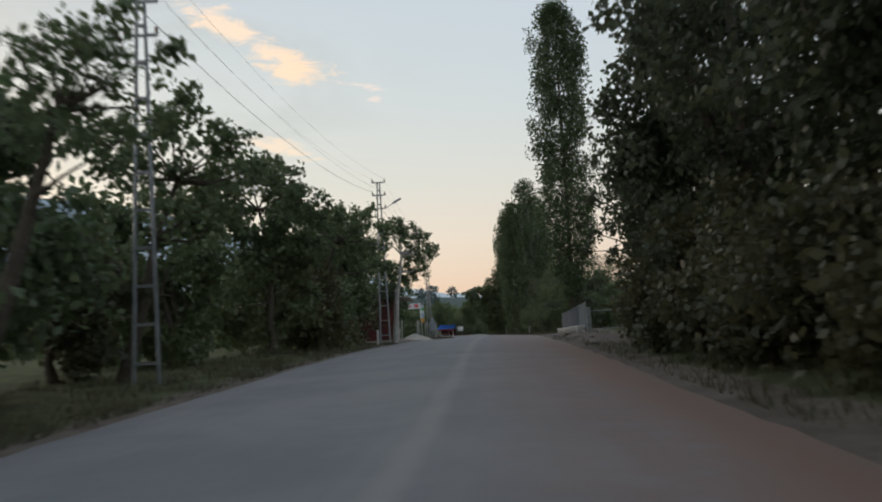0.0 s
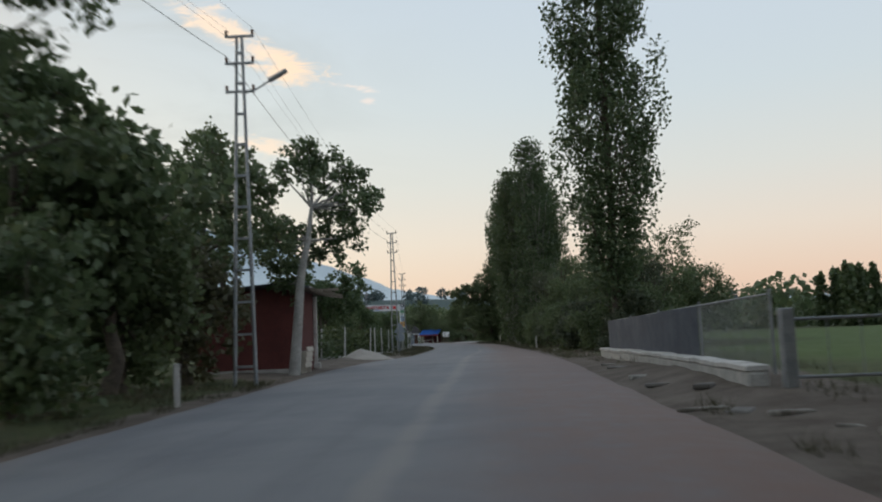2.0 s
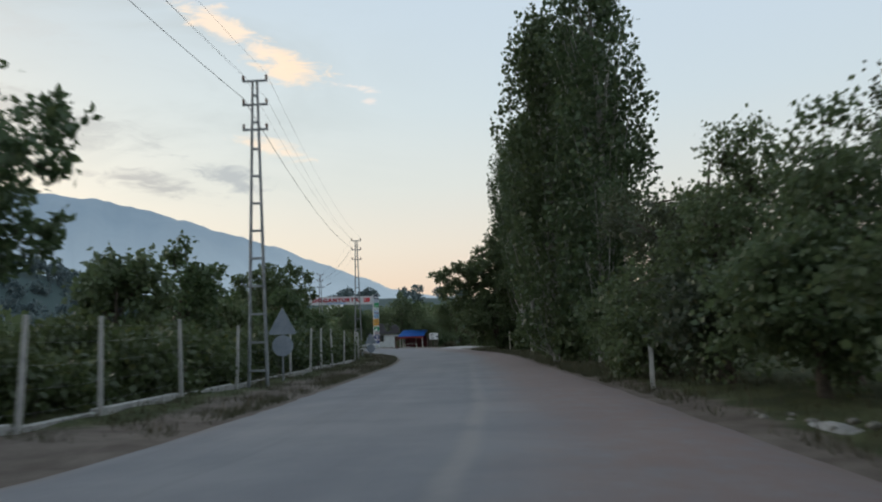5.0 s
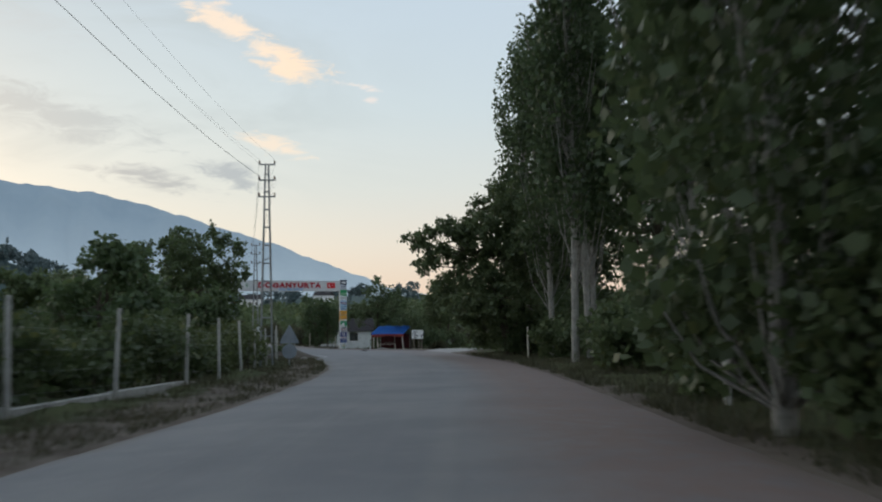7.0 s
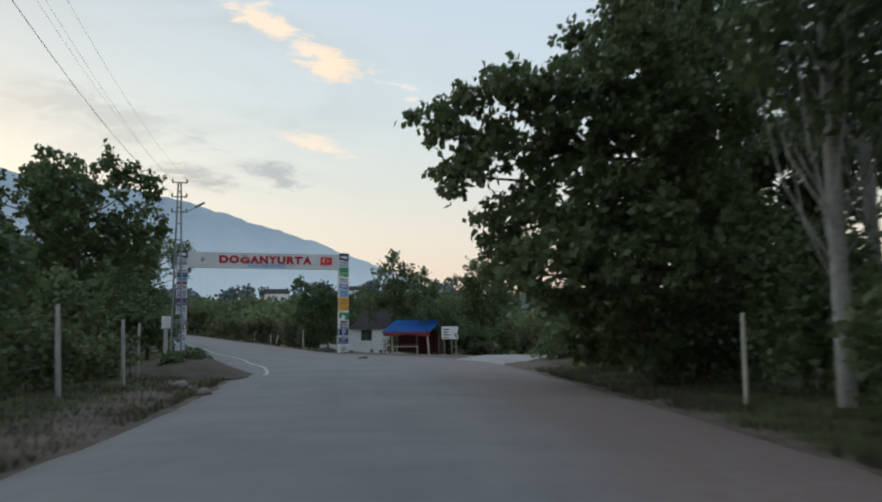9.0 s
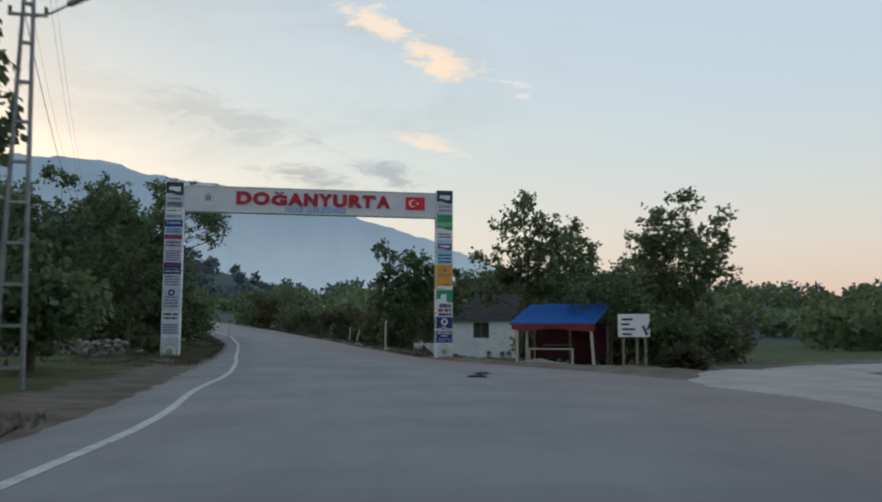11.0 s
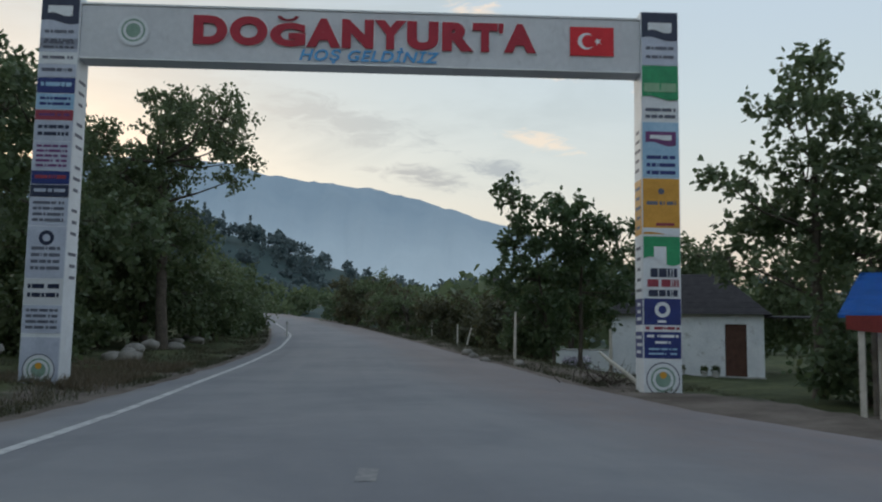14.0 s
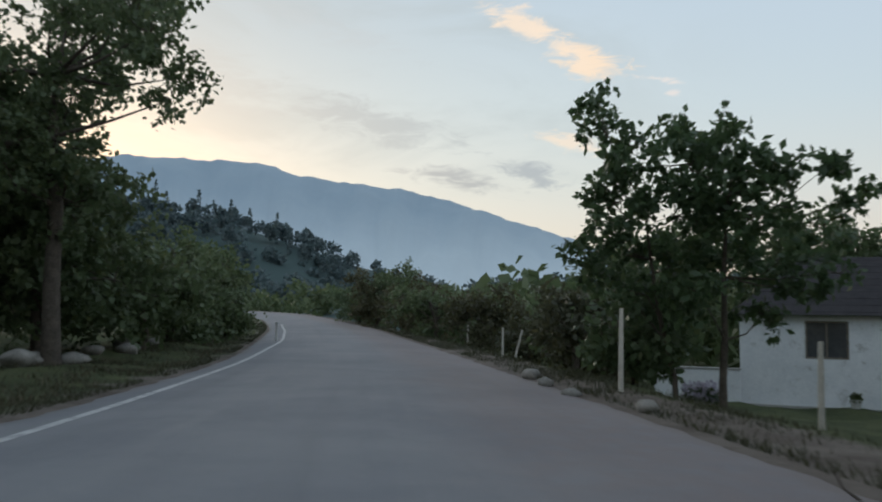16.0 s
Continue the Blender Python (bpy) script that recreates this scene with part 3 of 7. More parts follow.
# ---- the lie of the land ----
PROF_Y = (-80, 8.7, 22, 37, 51, 65, 80, 120, 140, 178, 200, 212, 225, 250, 300, 366, 410, 600, 4500)
PROF_Z = (-1.4, -0.65, -0.38, -0.03, 0.14, 0.19, 0.15, 0.0, -0.02, -0.1, -0.02, 0.05, 0.33, 1.2, 3.2, 5.8, 8.0, 12.0, 12.0)
LEFT_Y = (-80, 18, 45, 60, 71, 84, 90, 101, 131, 139, 147, 157, 171.5, 184, 199, 215, 230, 241, 258, 278, 300, 320, 335, 345, 352)
LEFT_X = (-6.2, -3.2, -2.5, -1.9, -2.0, -1.4, 0.1, 0.6, 1.2, 0.9, 0.5, -0.8, -3.8, -7.3, -13.4, -19.8, -26.4, -32.6, -42.6, -56.0, -73.0, -93.0, -112.0, -132.0, -150.0)
RIGHT_Y = (-80, 15, 35, 54, 71, 90, 100, 138, 155, 164, 180, 190, 198.5, 203.6, 206.6, 212, 217, 226, 239, 262, 285, 303, 325, 340, 350, 360)
RIGHT_X = (2.4, 5.4, 6.2, 6.9, 8.0, 8.7, 9.0, 9.4, 9.1, 8.4, 6.9, 5.6, 3.4, 0.2, -3.0, -7.5, -9.8, -14.7, -22.2, -36.0, -51.5, -63.5, -80.0, -95.0, -112.0, -134.0)


def profile(y):
    y = np.asarray(y, float)
    return sum(np.interp(y + d, PROF_Y, PROF_Z) for d in (-6, -3, 0, 3, 6)) / 5


def left_edge(y):
    y = np.asarray(y, float)
    return sum(np.interp(y + d, LEFT_Y, LEFT_X) for d in (-4, -2, 0, 2, 4)) / 5


def right_edge(y):
    y = np.asarray(y, float)
    return sum(np.interp(y + d, RIGHT_Y, RIGHT_X) for d in (-4, -2, 0, 2, 4)) / 5


def smooth01(v, lo, hi):
    s = np.clip((np.asarray(v, float) - lo) / (hi - lo), 0, 1)
    return s * s * (3 - 2 * s)


# side lane that leaves on the right
LANE = ((3.0, 186.0), (5.6, 198.0), (8.3, 210.0), (13.0, 222.0), (21.0, 234.0), (34.0, 248.0), (60.0, 270.0))


def lane_distance(x, y):
    best = np.full(np.broadcast(x, y).shape, 1e9)
    for (ax, ay), (bx, by) in zip(LANE, LANE[1:]):
        t = np.clip(((x - ax) * (bx - ax) + (y - ay) * (by - ay)) / ((bx - ax) ** 2 + (by - ay) ** 2), 0, 1)
        best = np.minimum(best, np.hypot(x - ax - t * (bx - ax), y - ay - t * (by - ay)))
    return best


def bank(x, y):
    """Soil washed up against the low wall."""
    return 0.26 * smooth01(x - right_edge(y), 0.15, 1.25) * (1 - smooth01(x - right_edge(y), 2.2, 3.2)) * smooth01(y, 48, 51) * (1 - smooth01(y, 56, 68))


def ground_z(x, y):
    x, y = np.asarray(x, float), np.asarray(y, float)
    base = profile(y)
    l, r = left_edge(y), right_edge(y)
    off = np.maximum(l - x, x - r)
    low = smooth01(x - r, 1.2, 5.5) * smooth01(y, 203.5, 212) * (1 - smooth01(y, 290, 420))
    z = base * (1 - low) - (0.42 + 0.22 * smooth01(y, 216, 236)) * low
    bumps = 0.10 * np.sin(x * 0.9 + 1.3 * np.sin(y * 0.31)) * np.sin(y * 0.73 + 0.6 * x) + 0.05 * np.sin(x * 2.3 + y * 1.9)
    lane = lane_distance(x, y)
    clear = smooth01(off, 0.4, 3.0) * smooth01(lane, 2.6, 5.0)
    z = z + bumps * clear + 0.10 * smooth01(off, 0.3, 1.6) * clear
    z = z - 0.07 * (1 - smooth01(off, -0.7, 0.25)) - 0.05 * (1 - smooth01(lane, 2.2, 3.0))
    z = z + bank(x, y) + 0.04 * smooth01(off, 0.2, 0.8) * np.sin(x * 5.1 + y * 2.2) * np.sin(y * 3.7 - x)
    z = z + smooth01(l - x, 25, 110) * 56 * np.exp(-(((x + 360) / 110) ** 2 + ((y - 600) / 90) ** 2) / 2)
    z = z + 22 * np.exp(-(((x + 60) / 160) ** 2 + ((y - 760) / 120) ** 2) / 2)
    return z


def gz(x, y):
    return float(ground_z(x, y))


xs = np.unique(np.concatenate([np.arange(-48, 40, 0.8), -48 - np.geomspace(1, 4000, 34), 40 + np.geomspace(1, 4000, 34)]))
ys = np.unique(np.concatenate([np.arange(-30, 290, 1.0), -30 - np.geomspace(1, 900, 14), 290 + np.geomspace(1.5, 4200, 44)]))
gx, gy = np.meshgrid(xs, ys)
height = ground_z(gx, gy)
i, j = np.meshgrid(np.arange(len(ys) - 1), np.arange(len(xs) - 1), indexing="ij")
k = len(xs)
quads = np.stack([i * k + j, i * k + j + 1, (i + 1) * k + j + 1, (i + 1) * k + j], -1).reshape(-1, 4)
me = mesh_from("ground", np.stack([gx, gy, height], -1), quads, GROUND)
off = np.maximum(left_edge(gy) - gx, gx - right_edge(gy))
bare = 1 - smooth01(off, 0.6, 3.2)
bare = np.where((gx > right_edge(gy)) & (gy > 105) & (gy < 178), bare * (1 - smooth01(off, 0.1, 0.9)), bare)
bare = np.where((gx < left_edge(gy)) & ((gy < 65) | (gy > 212)), bare * (1 - smooth01(off, 0.15, 0.9)), bare)
bare = np.where((gx > right_edge(gy)) & (gy > 84) & (gy < 106), bare * (1 - smooth01(off, 0.5, 1.1)), bare)
bare = np.where((gx > right_edge(gy)) & (gy < 37), bare * (1 - smooth01(off, 0.7, 1.5)), bare)
bare = np.maximum(bare, (1 - smooth01(lane_distance(gx, gy), 3.0, 7.5)))
bare = np.maximum(bare, smooth01(gx, -7, -4) * (1 - smooth01(gx, 4, 6)) * smooth01(gy, 199, 203) * (1 - smooth01(gy, 213, 219)))
bare = np.maximum(bare, smooth01(gy, 62, 68) * (1 - smooth01(gy, 93, 97)) * smooth01(gx, -6, -4.5) * (1 - smooth01(gx, 3, 5)))
bare = np.maximum(bare, 0.9 * smooth01(gy, 36, 40) * (1 - smooth01(gy, 52, 54)) * smooth01(gx, 4, 5) * (1 - smooth01(gx, 9, 12)))
bare = np.maximum(bare, smooth01(gy, 50, 52) * (1 - smooth01(gy, 74, 78)) * smooth01(gx, 6, 7) * (1 - smooth01(gx, 9.6, 10.4)))
meadow = smooth01(gx - 11 * smooth01(gy, 74, 90), 12, 16) * (1 - smooth01(gx, 80, 110)) * smooth01(gy, 36, 44) * (1 - smooth01(gy, 150, 190))
for title, values in (("bare", bare), ("field", meadow)):
    layer = me.attributes.new(title, "FLOAT", "POINT")
    layer.data.foreach_set("value", values.astype(np.float32).ravel())
for f in me.polygons:
    f.use_smooth = True
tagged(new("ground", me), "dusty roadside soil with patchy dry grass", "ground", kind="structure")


# ---- road ----
def ribbon(name, left, right, heights, mat, crown=0.0, cols=13, ragged=0.0, skirt=0.0):
    rng = np.random.default_rng(5)
    u = np.linspace(0, 1, cols)
    left, right, heights = np.array(left), np.array(right), np.array(heights)
    if ragged:
        left = left + (right - left) * (rng.normal(size=len(left)) * ragged)[:, None] / 9
        right = right + (left - right) * (rng.normal(size=len(left)) * ragged)[:, None] / 9
    xy = left[:, None] * (1 - u)[None, :, None] + right[:, None] * u[None, :, None]
    z = heights[:, None] + crown * (1 - (2 * u - 1) ** 2)[None]
    v = np.concatenate([xy, z[..., None]], -1)
    v[:, 0, 2] -= skirt
    v[:, -1, 2] -= skirt
    a, b = np.meshgrid(np.arange(len(left) - 1), np.arange(cols - 1), indexing="ij")
    q = np.stack([a * cols + b, a * cols + b + 1, (a + 1) * cols + b + 1, (a + 1) * cols + b], -1).reshape(-1, 4)
    me = mesh_from(name, v, q, mat)
    layer = me.attributes.new("across", "FLOAT", "POINT")
    layer.data.foreach_set("value", np.tile(u, len(left)).astype(np.float32))
    for f in me.polygons:
        f.use_smooth = True
    return me


CROWN = 0.09
ry = np.concatenate([np.arange(-78, 300, 0.8), np.arange(300, 353, 2.0)])
road_mesh = ribbon("road", np.stack([left_edge(ry), ry], 1), np.stack([right_edge(ry), ry], 1), profile(ry) + 0.012, ASPHALT, CROWN, 17, 0.035, 0.05)
tagged(new("road", road_mesh), "worn grey asphalt country road with dusty edges", "road", kind="structure")


def offset_line(points, by):
    pts = np.asarray(points, float)
    t = np.gradient(pts, axis=0)
    t /= np.linalg.norm(t, axis=1)[:, None]
    return pts + np.stack([-t[:, 1], t[:, 0]], 1) * by


lane_t = np.linspace(0, len(LANE) - 1, 70)
lane_pts = np.stack([np.interp(lane_t, range(len(LANE)), [p[c] for p in LANE]) for c in (0, 1)], 1)
lane_pts = np.stack([np.convolve(np.pad(lane_pts[:, c], 6, mode="edge"), np.ones(13) / 13, "valid") for c in (0, 1)], 1)
lane_mesh = ribbon("side_lane", offset_line(lane_pts, 2.7), offset_line(lane_pts, -2.7),
                   ground_z(lane_pts[:, 0], lane_pts[:, 1]) + 0.075, LANE_GREY, 0.03, 9, 0.15, 0.06)
tagged(new("side_lane", lane_mesh), "narrow pale side lane leaving the main road", "road", kind="structure")


def road_height(x, y):
    l, r = left_edge(y), right_edge(y)
    u = np.clip((x - l) / (r - l), 0, 1)
    return profile(y) + 0.012 + CROWN * (1 - (2 * u - 1) ** 2)


ly = np.arange(176, 268, 0.8)
LINE_Y = (176, 185, 189.6, 197, 201.6, 206, 212.5, 219.2, 229.5, 242.4, 255, 268)
LINE_X = (-3.6, -6.2, -8.3, -10.8, -12.8, -14.7, -17.75, -20.7, -25.4, -32.0, -39.6, -48.0)
lx = sum(np.interp(ly + d, LINE_Y, LINE_X) for d in (-2, 0, 2)) / 3
line_mesh = ribbon("edge_line", np.stack([lx, ly], 1), np.stack([lx + 0.17, ly], 1), road_height(lx + 0.085, ly) + 0.006, PAINT, 0, 2)
tagged(new("edge_line", line_mesh), "faded white edge line painted on asphalt", "road marking", kind="structure")
for k in range(9):
    yy = 185.6 + k * 2.05
    cx = float(np.interp(yy, (185.6, 189.9, 194, 197.8, 202), (-2.7, -4.15, -5.65, -7.1, -8.85)))
    s = np.arange(0, 0.62, 0.1)
    dl = np.stack([cx - 0.38 * s - 0.08, yy + s], 1)
    dash = ribbon("centre_dash", dl, dl + [0.17, 0.06], road_height(dl[:, 0], dl[:, 1]) + 0.006, PAINT_FAINT, 0, 2)
    tagged(new("centre_dash", dash), "nearly worn off white centre dash", "road marking", "centre dashes", "structure")

# ---- far mountain ----
AZ = (-110, -80, -60, -44, -42, -33, -30.6, -27, -23, -19.3, -15.2, -12, -9, -6.2, -3.9, -1.4, 3, 10, 25, 60, 110)
ELEV = (4, 7.5, 9.2, 10.2, 10.8, 11.0, 10.3, 9.95, 9.6, 8.75, 7.5, 6.6, 5.4, 4.4, 3.45, 2.95, 2.5, 1.9, 1.6, 1.5, 1.4)
rng = np.random.default_rng(3)
maz = np.linspace(-110, 110, 520)
mel = sum(np.interp(maz + d, AZ, ELEV) for d in (-0.6, 0, 0.6)) / 3
rough = sum(np.sin(maz * f + ph) * a for f, ph, a in ((2.1, 0.4, 0.05), (5.3, 1.9, 0.035), (11.7, 0.2, 0.02), (23.0, 2.2, 0.012)))
top = np.tan(np.radians(mel + rough)) * 3500
rows = []
for frac, far in ((0.0, 1900), (0.05, 2150), (0.2, 2500), (0.42, 2800), (0.66, 3080), (0.86, 3320), (1.0, 3500), (0.8, 3800), (0.0, 4300)):
    wob = far + 60 * np.sin(maz * 0.9 + far) * (0 < frac < 1) + 40 * np.sin(maz * 2.7 + far * 0.7) * (0 < frac < 1)
    rows.append(np.stack([np.sin(np.radians(maz)) * wob, 130 + np.cos(np.radians(maz)) * wob, top * frac - 25 * (frac == 0)], -1))
v = np.stack(rows)
a, b = np.meshgrid(np.arange(len(rows) - 1), np.arange(len(maz) - 1), indexing="ij")
k = len(maz)
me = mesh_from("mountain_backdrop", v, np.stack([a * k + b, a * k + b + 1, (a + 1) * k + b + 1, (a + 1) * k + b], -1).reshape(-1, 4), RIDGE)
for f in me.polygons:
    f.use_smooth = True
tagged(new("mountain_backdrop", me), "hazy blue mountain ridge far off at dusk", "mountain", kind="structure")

# ---- trees and shrubs ----
LEFT_TREES = "trees of the left verge"
for k, (x, y, h, r, b) in enumerate(((-8.8, 17, 8.2, 3.2, 0.4), (-9.0, 25, 8.4, 3.3, 0.4), (-9.6, 38, 6.4, 2.8, 0.5),
                                     (-10.0, 61, 6.4, 2.8, 0.5), (-4.9, 56.8, 6.6, 2.3, 1.4), (-13.0, 66, 6.4, 3.0, 1.0), (-14.0, 82, 7.0, 3.4, 1.0))):
    broad_tree("broadleaf_tree", x, y, gz(x, y), 20 + k, h, r, "dense dark green broadleaf tree crowding the road verge", base=b, clumps=120, per=100, size=0.27, group=LEFT_TREES)
for k, (x, y, h, r) in enumerate(((-5.6, 12, 3.4, 2.0), (-5.6, 18, 3.8, 2.1), (-7.0, 23.5, 3.9, 2.0), (-8.2, 29.5, 3.6, 1.7), (-7.4, 36, 4.2, 2.0), (-5.4, 41.5, 4.4, 2.1),
                                  (-5.2, 47, 4.6, 2.1), (-5.0, 52.5, 4.2, 1.9), (-4.9, 57.6, 4.4, 1.7), (-4.9, 62.6, 4.6, 1.6))):
    broad_tree("verge_shrub", x, y, gz(x, y), 60 + k, h, r, "dark tangled shrub spilling towards the asphalt", leaf=LEAF if k % 3 else LEAF_DRY, base=0.1, clumps=75, per=85, size=0.20,
               spread=0.42, category="shrub", group="shrubs of the left verge")
lobed_tree("broadleaf_tree", -6.6, 30, 91, ((1.7, 7.0, 0.68), (2.4, 6.65, 0.52), (2.9, 6.3, 0.36), (1.7, 6.1, 0.66), (2.6, 5.7, 0.51), (3.3, 5.4, 0.35), (3.75, 5.3, 0.2), (2.1, 5.2, 0.65), (1.5, 5.05, 0.54), (2.8, 4.8, 0.46), (1.7, 4.3, 0.53), (2.4, 4.2, 0.39), (0.4, 7.0, 0.8), (0.3, 5.6, 0.9), (-0.6, 6.4, 0.9)),
           "dark green broadleaf tree hanging towards the road", dens=24, per=28, size=0.19, group=LEFT_TREES)
lobed_tree("broadleaf_tree", -5.6, 43, 92, ((-0.69, 8.0, 0.67), (-1.71, 7.76, 0.62), (-2.47, 7.23, 0.62), (0.31, 7.64, 0.66), (1.16, 7.06, 0.59), (-0.13, 6.71, 0.9), (-1.42, 6.47, 0.93), (1.74, 6.24, 0.63), (-2.59, 6.12, 0.77), (0.86, 5.65, 0.78), (-0.42, 5.24, 0.89), (2.44, 5.54, 0.66), (-1.54, 5.01, 0.91), (1.51, 4.42, 0.87), (0.1, 3.78, 0.9), (-3.41, 6.59, 0.82), (-3.06, 4.95, 0.94)),
           "green broadleaf tree with loose outer twigs over the verge", dens=36, per=30, size=0.2, group=LEFT_TREES)
lobed_tree("broadleaf_tree", -4.6, 46.5, 97, ((2.81, 6.5, 0.24), (2.24, 6.32, 0.33), (1.58, 6.35, 0.36), (0.92, 6.14, 0.36), (0.33, 6.05, 0.36), (3.3, 5.79, 0.24), (3.53, 5.3, 0.24), (2.7, 5.7, 0.45), (1.81, 5.61, 0.5), (0.86, 5.36, 0.5), (0.03, 5.27, 0.5), (3.16, 4.77, 0.35), (2.28, 4.69, 0.53), (1.21, 4.5, 0.53), (0.15, 4.31, 0.53), (3.33, 4.17, 0.29), (-0.68, 5.67, 0.48), (-1.03, 4.72, 0.53)),
           "broadleaf tree with a ragged top beside the verge", dens=40, per=28, size=0.17, group=LEFT_TREES)
lobed_tree("broadleaf_tree", -5.8, 54, 93, ((0.44, 7.3, 0.45), (0.97, 6.7, 0.4), (-0.25, 7.5, 0.6), (0.3, 6.7, 0.7), (-0.1, 6.8, 1.0), (0.9, 5.4, 0.8), (0.3, 4.5, 1.0), (1.2, 3.6, 0.8), (-1.3, 8.0, 0.9), (-1.5, 5.8, 1.1)),
           "sparse broadleaf tree beside a steel pole", dens=26, per=28, size=0.22, group=LEFT_TREES)
lobed_tree("broadleaf_tree", -7.0, 74.4, 94, ((-0.7, 10.4, 0.86), (0.1, 9.9, 0.74), (0.9, 9.5, 0.55), (1.5, 9.3, 0.37), (-0.3, 8.8, 0.96), (1.05, 8.7, 0.72), (-0.6, 7.5, 0.83), (0.6, 7.5, 0.81), (1.7, 7.4, 0.47), (-0.3, 6.4, 0.65), (1.05, 6.2, 0.7), (1.8, 6.3, 0.59), (-0.8, 5.3, 0.5), (-1.9, 8.6, 1.0), (-2.2, 7.0, 1.0), (-2.0, 5.4, 0.9)),
           "broadleaf tree rising behind a red shed", dens=24, per=28, size=0.21, fork=0.4, group=LEFT_TREES)
lobed_tree("broadleaf_tree", -5.2, 21, 95, ((0.96, 6, 0.46), (1.58, 6.14, 0.41), (2.2, 6.19, 0.35), (1.84, 5.76, 0.35), (0.96, 5.19, 0.64), (1.75, 5.23, 0.53), (2.54, 5.63, 0.29), (2.98, 5.78, 0.17), (2.44, 4.83, 0.43), (1.3, 4.37, 0.62), (0.6, 4.59, 0.54), (2.17, 4.14, 0.43)),
           "sparse broadleaf tree with twigs over a steel pole", dens=26, per=24, size=0.15, group=LEFT_TREES)
lobed_tree("broadleaf_tree", -6.2, 66, 96, ((1.07, 8.16, 0.75), (0.26, 7.59, 0.76), (2.06, 7.3, 0.83), (0.44, 6.26, 1.15), (2.43, 5.97, 1.12), (3.05, 7.05, 0.53), (1.61, 4.6, 1.13), (3.21, 4.93, 0.73), (-0.18, 4.68, 0.75), (-0.76, 5.91, 0.84)),
           "green broadleaf tree standing before a red shed", dens=34, per=28, size=0.19, group=LEFT_TREES)
lobed_tree("leaning_tree", -2.55, 67.6, 90, ((0.45, 9.02, 0.41), (-0.1, 8.46, 0.62), (-0.66, 7.8, 0.41), (1.0, 8.57, 0.66), (1.77, 8.08, 0.55), (0.56, 7.58, 0.66), (1.66, 7.25, 0.64), (2.43, 7.75, 0.24), (2.65, 6.81, 0.51), (2.93, 6.53, 0.31), (2.27, 6.15, 0.66), (1.44, 6.2, 0.75), (2.1, 5.21, 0.46), (1.22, 4.99, 0.55), (0.39, 5.16, 0.55), (-0.1, 5.6, 0.37), (-0.82, 5.6, 0.66), (-0.93, 4.71, 0.66), (0.23, 4.27, 0.55), (-0.27, 3.83, 0.61), (-0.54, 3.39, 0.44)),
           "leaning tree with a pale trunk before a red shed", bark=BARK_PALE, dens=40, per=28, size=0.18, trunk_r=0.2, fork=0.4, depth=0.4, away=1.6)
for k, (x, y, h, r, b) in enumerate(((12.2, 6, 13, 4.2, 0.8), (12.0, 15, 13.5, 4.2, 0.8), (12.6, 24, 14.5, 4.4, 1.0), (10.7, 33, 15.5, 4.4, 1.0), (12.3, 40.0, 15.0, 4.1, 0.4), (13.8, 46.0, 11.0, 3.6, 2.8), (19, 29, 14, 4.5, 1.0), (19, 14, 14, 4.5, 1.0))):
    broad_tree("tall_dark_tree", x, y, gz(x, y), 110 + k, h, r, "tall dark broadleaf tree overhanging the road edge", leaf=LEAF_SHADED, base=b, clumps=230, per=110, size=0.23, spread=0.46, group="tall trees of the right verge")
for k, (x, y, h, r) in enumerate(((8.1, 10, 3.0, 1.7), (8.3, 16, 3.2, 1.8), (8.5, 22, 3.0, 1.8), (8.8, 28, 2.8, 1.8), (9.2, 33.5, 2.6, 1.7), (7.7, 24, 1.5, 1.1), (7.9, 27, 1.6, 1.2), (8.0, 30, 1.5, 1.2), (8.3, 34, 1.4, 1.2), (8.9, 37, 1.5, 1.2), (8.2, 13, 2.2, 1.6), (8.3, 19, 2.2, 1.6), (8.6, 25, 2.2, 1.6), (8.9, 31, 2.0, 1.5), (10.4, 38.0, 4.2, 1.8), (10.7, 41.6, 4.2, 1.8), (10.2, 43.3, 1.7, 1.2), (10.0, 34.5, 4.4, 1.8), (9.9, 30.5, 4.6, 1.8), (11.5, 19, 4.6, 2.3), (11.7, 13, 4.6, 2.3), (11.8, 25, 4.6, 2.3), (11.9, 31, 4.6, 2.3), (12.2, 36.5, 4.2, 2.2), (13.0, 42, 3.2, 1.9), (16, 20, 5, 2.8), (16, 32, 5, 2.8), (16, 9, 5, 2.8))):
    broad_tree("verge_shrub", x, y, gz(x, y), 130 + k, h, r, "low yellowish shrub under tall trees", leaf=LEAF_DRY, base=0.1, clumps=60, per=80, size=0.18, spread=0.36, category="shrub", group="shrubs of the right verge")

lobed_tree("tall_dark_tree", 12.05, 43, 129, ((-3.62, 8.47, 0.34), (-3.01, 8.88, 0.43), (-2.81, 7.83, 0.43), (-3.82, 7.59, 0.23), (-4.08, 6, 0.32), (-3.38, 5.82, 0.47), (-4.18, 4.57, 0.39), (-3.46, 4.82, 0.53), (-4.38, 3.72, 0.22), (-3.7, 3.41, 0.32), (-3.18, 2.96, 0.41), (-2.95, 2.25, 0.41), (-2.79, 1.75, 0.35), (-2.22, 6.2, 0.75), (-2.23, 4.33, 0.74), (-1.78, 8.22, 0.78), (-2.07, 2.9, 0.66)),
           "tall sparse broadleaf tree with drooping outer branches", leaf=LEAF_SHADED, dens=30, per=22, size=0.17, trunk_r=0.22, fork=0.35, droop=0.6, group="tall trees of the right verge")
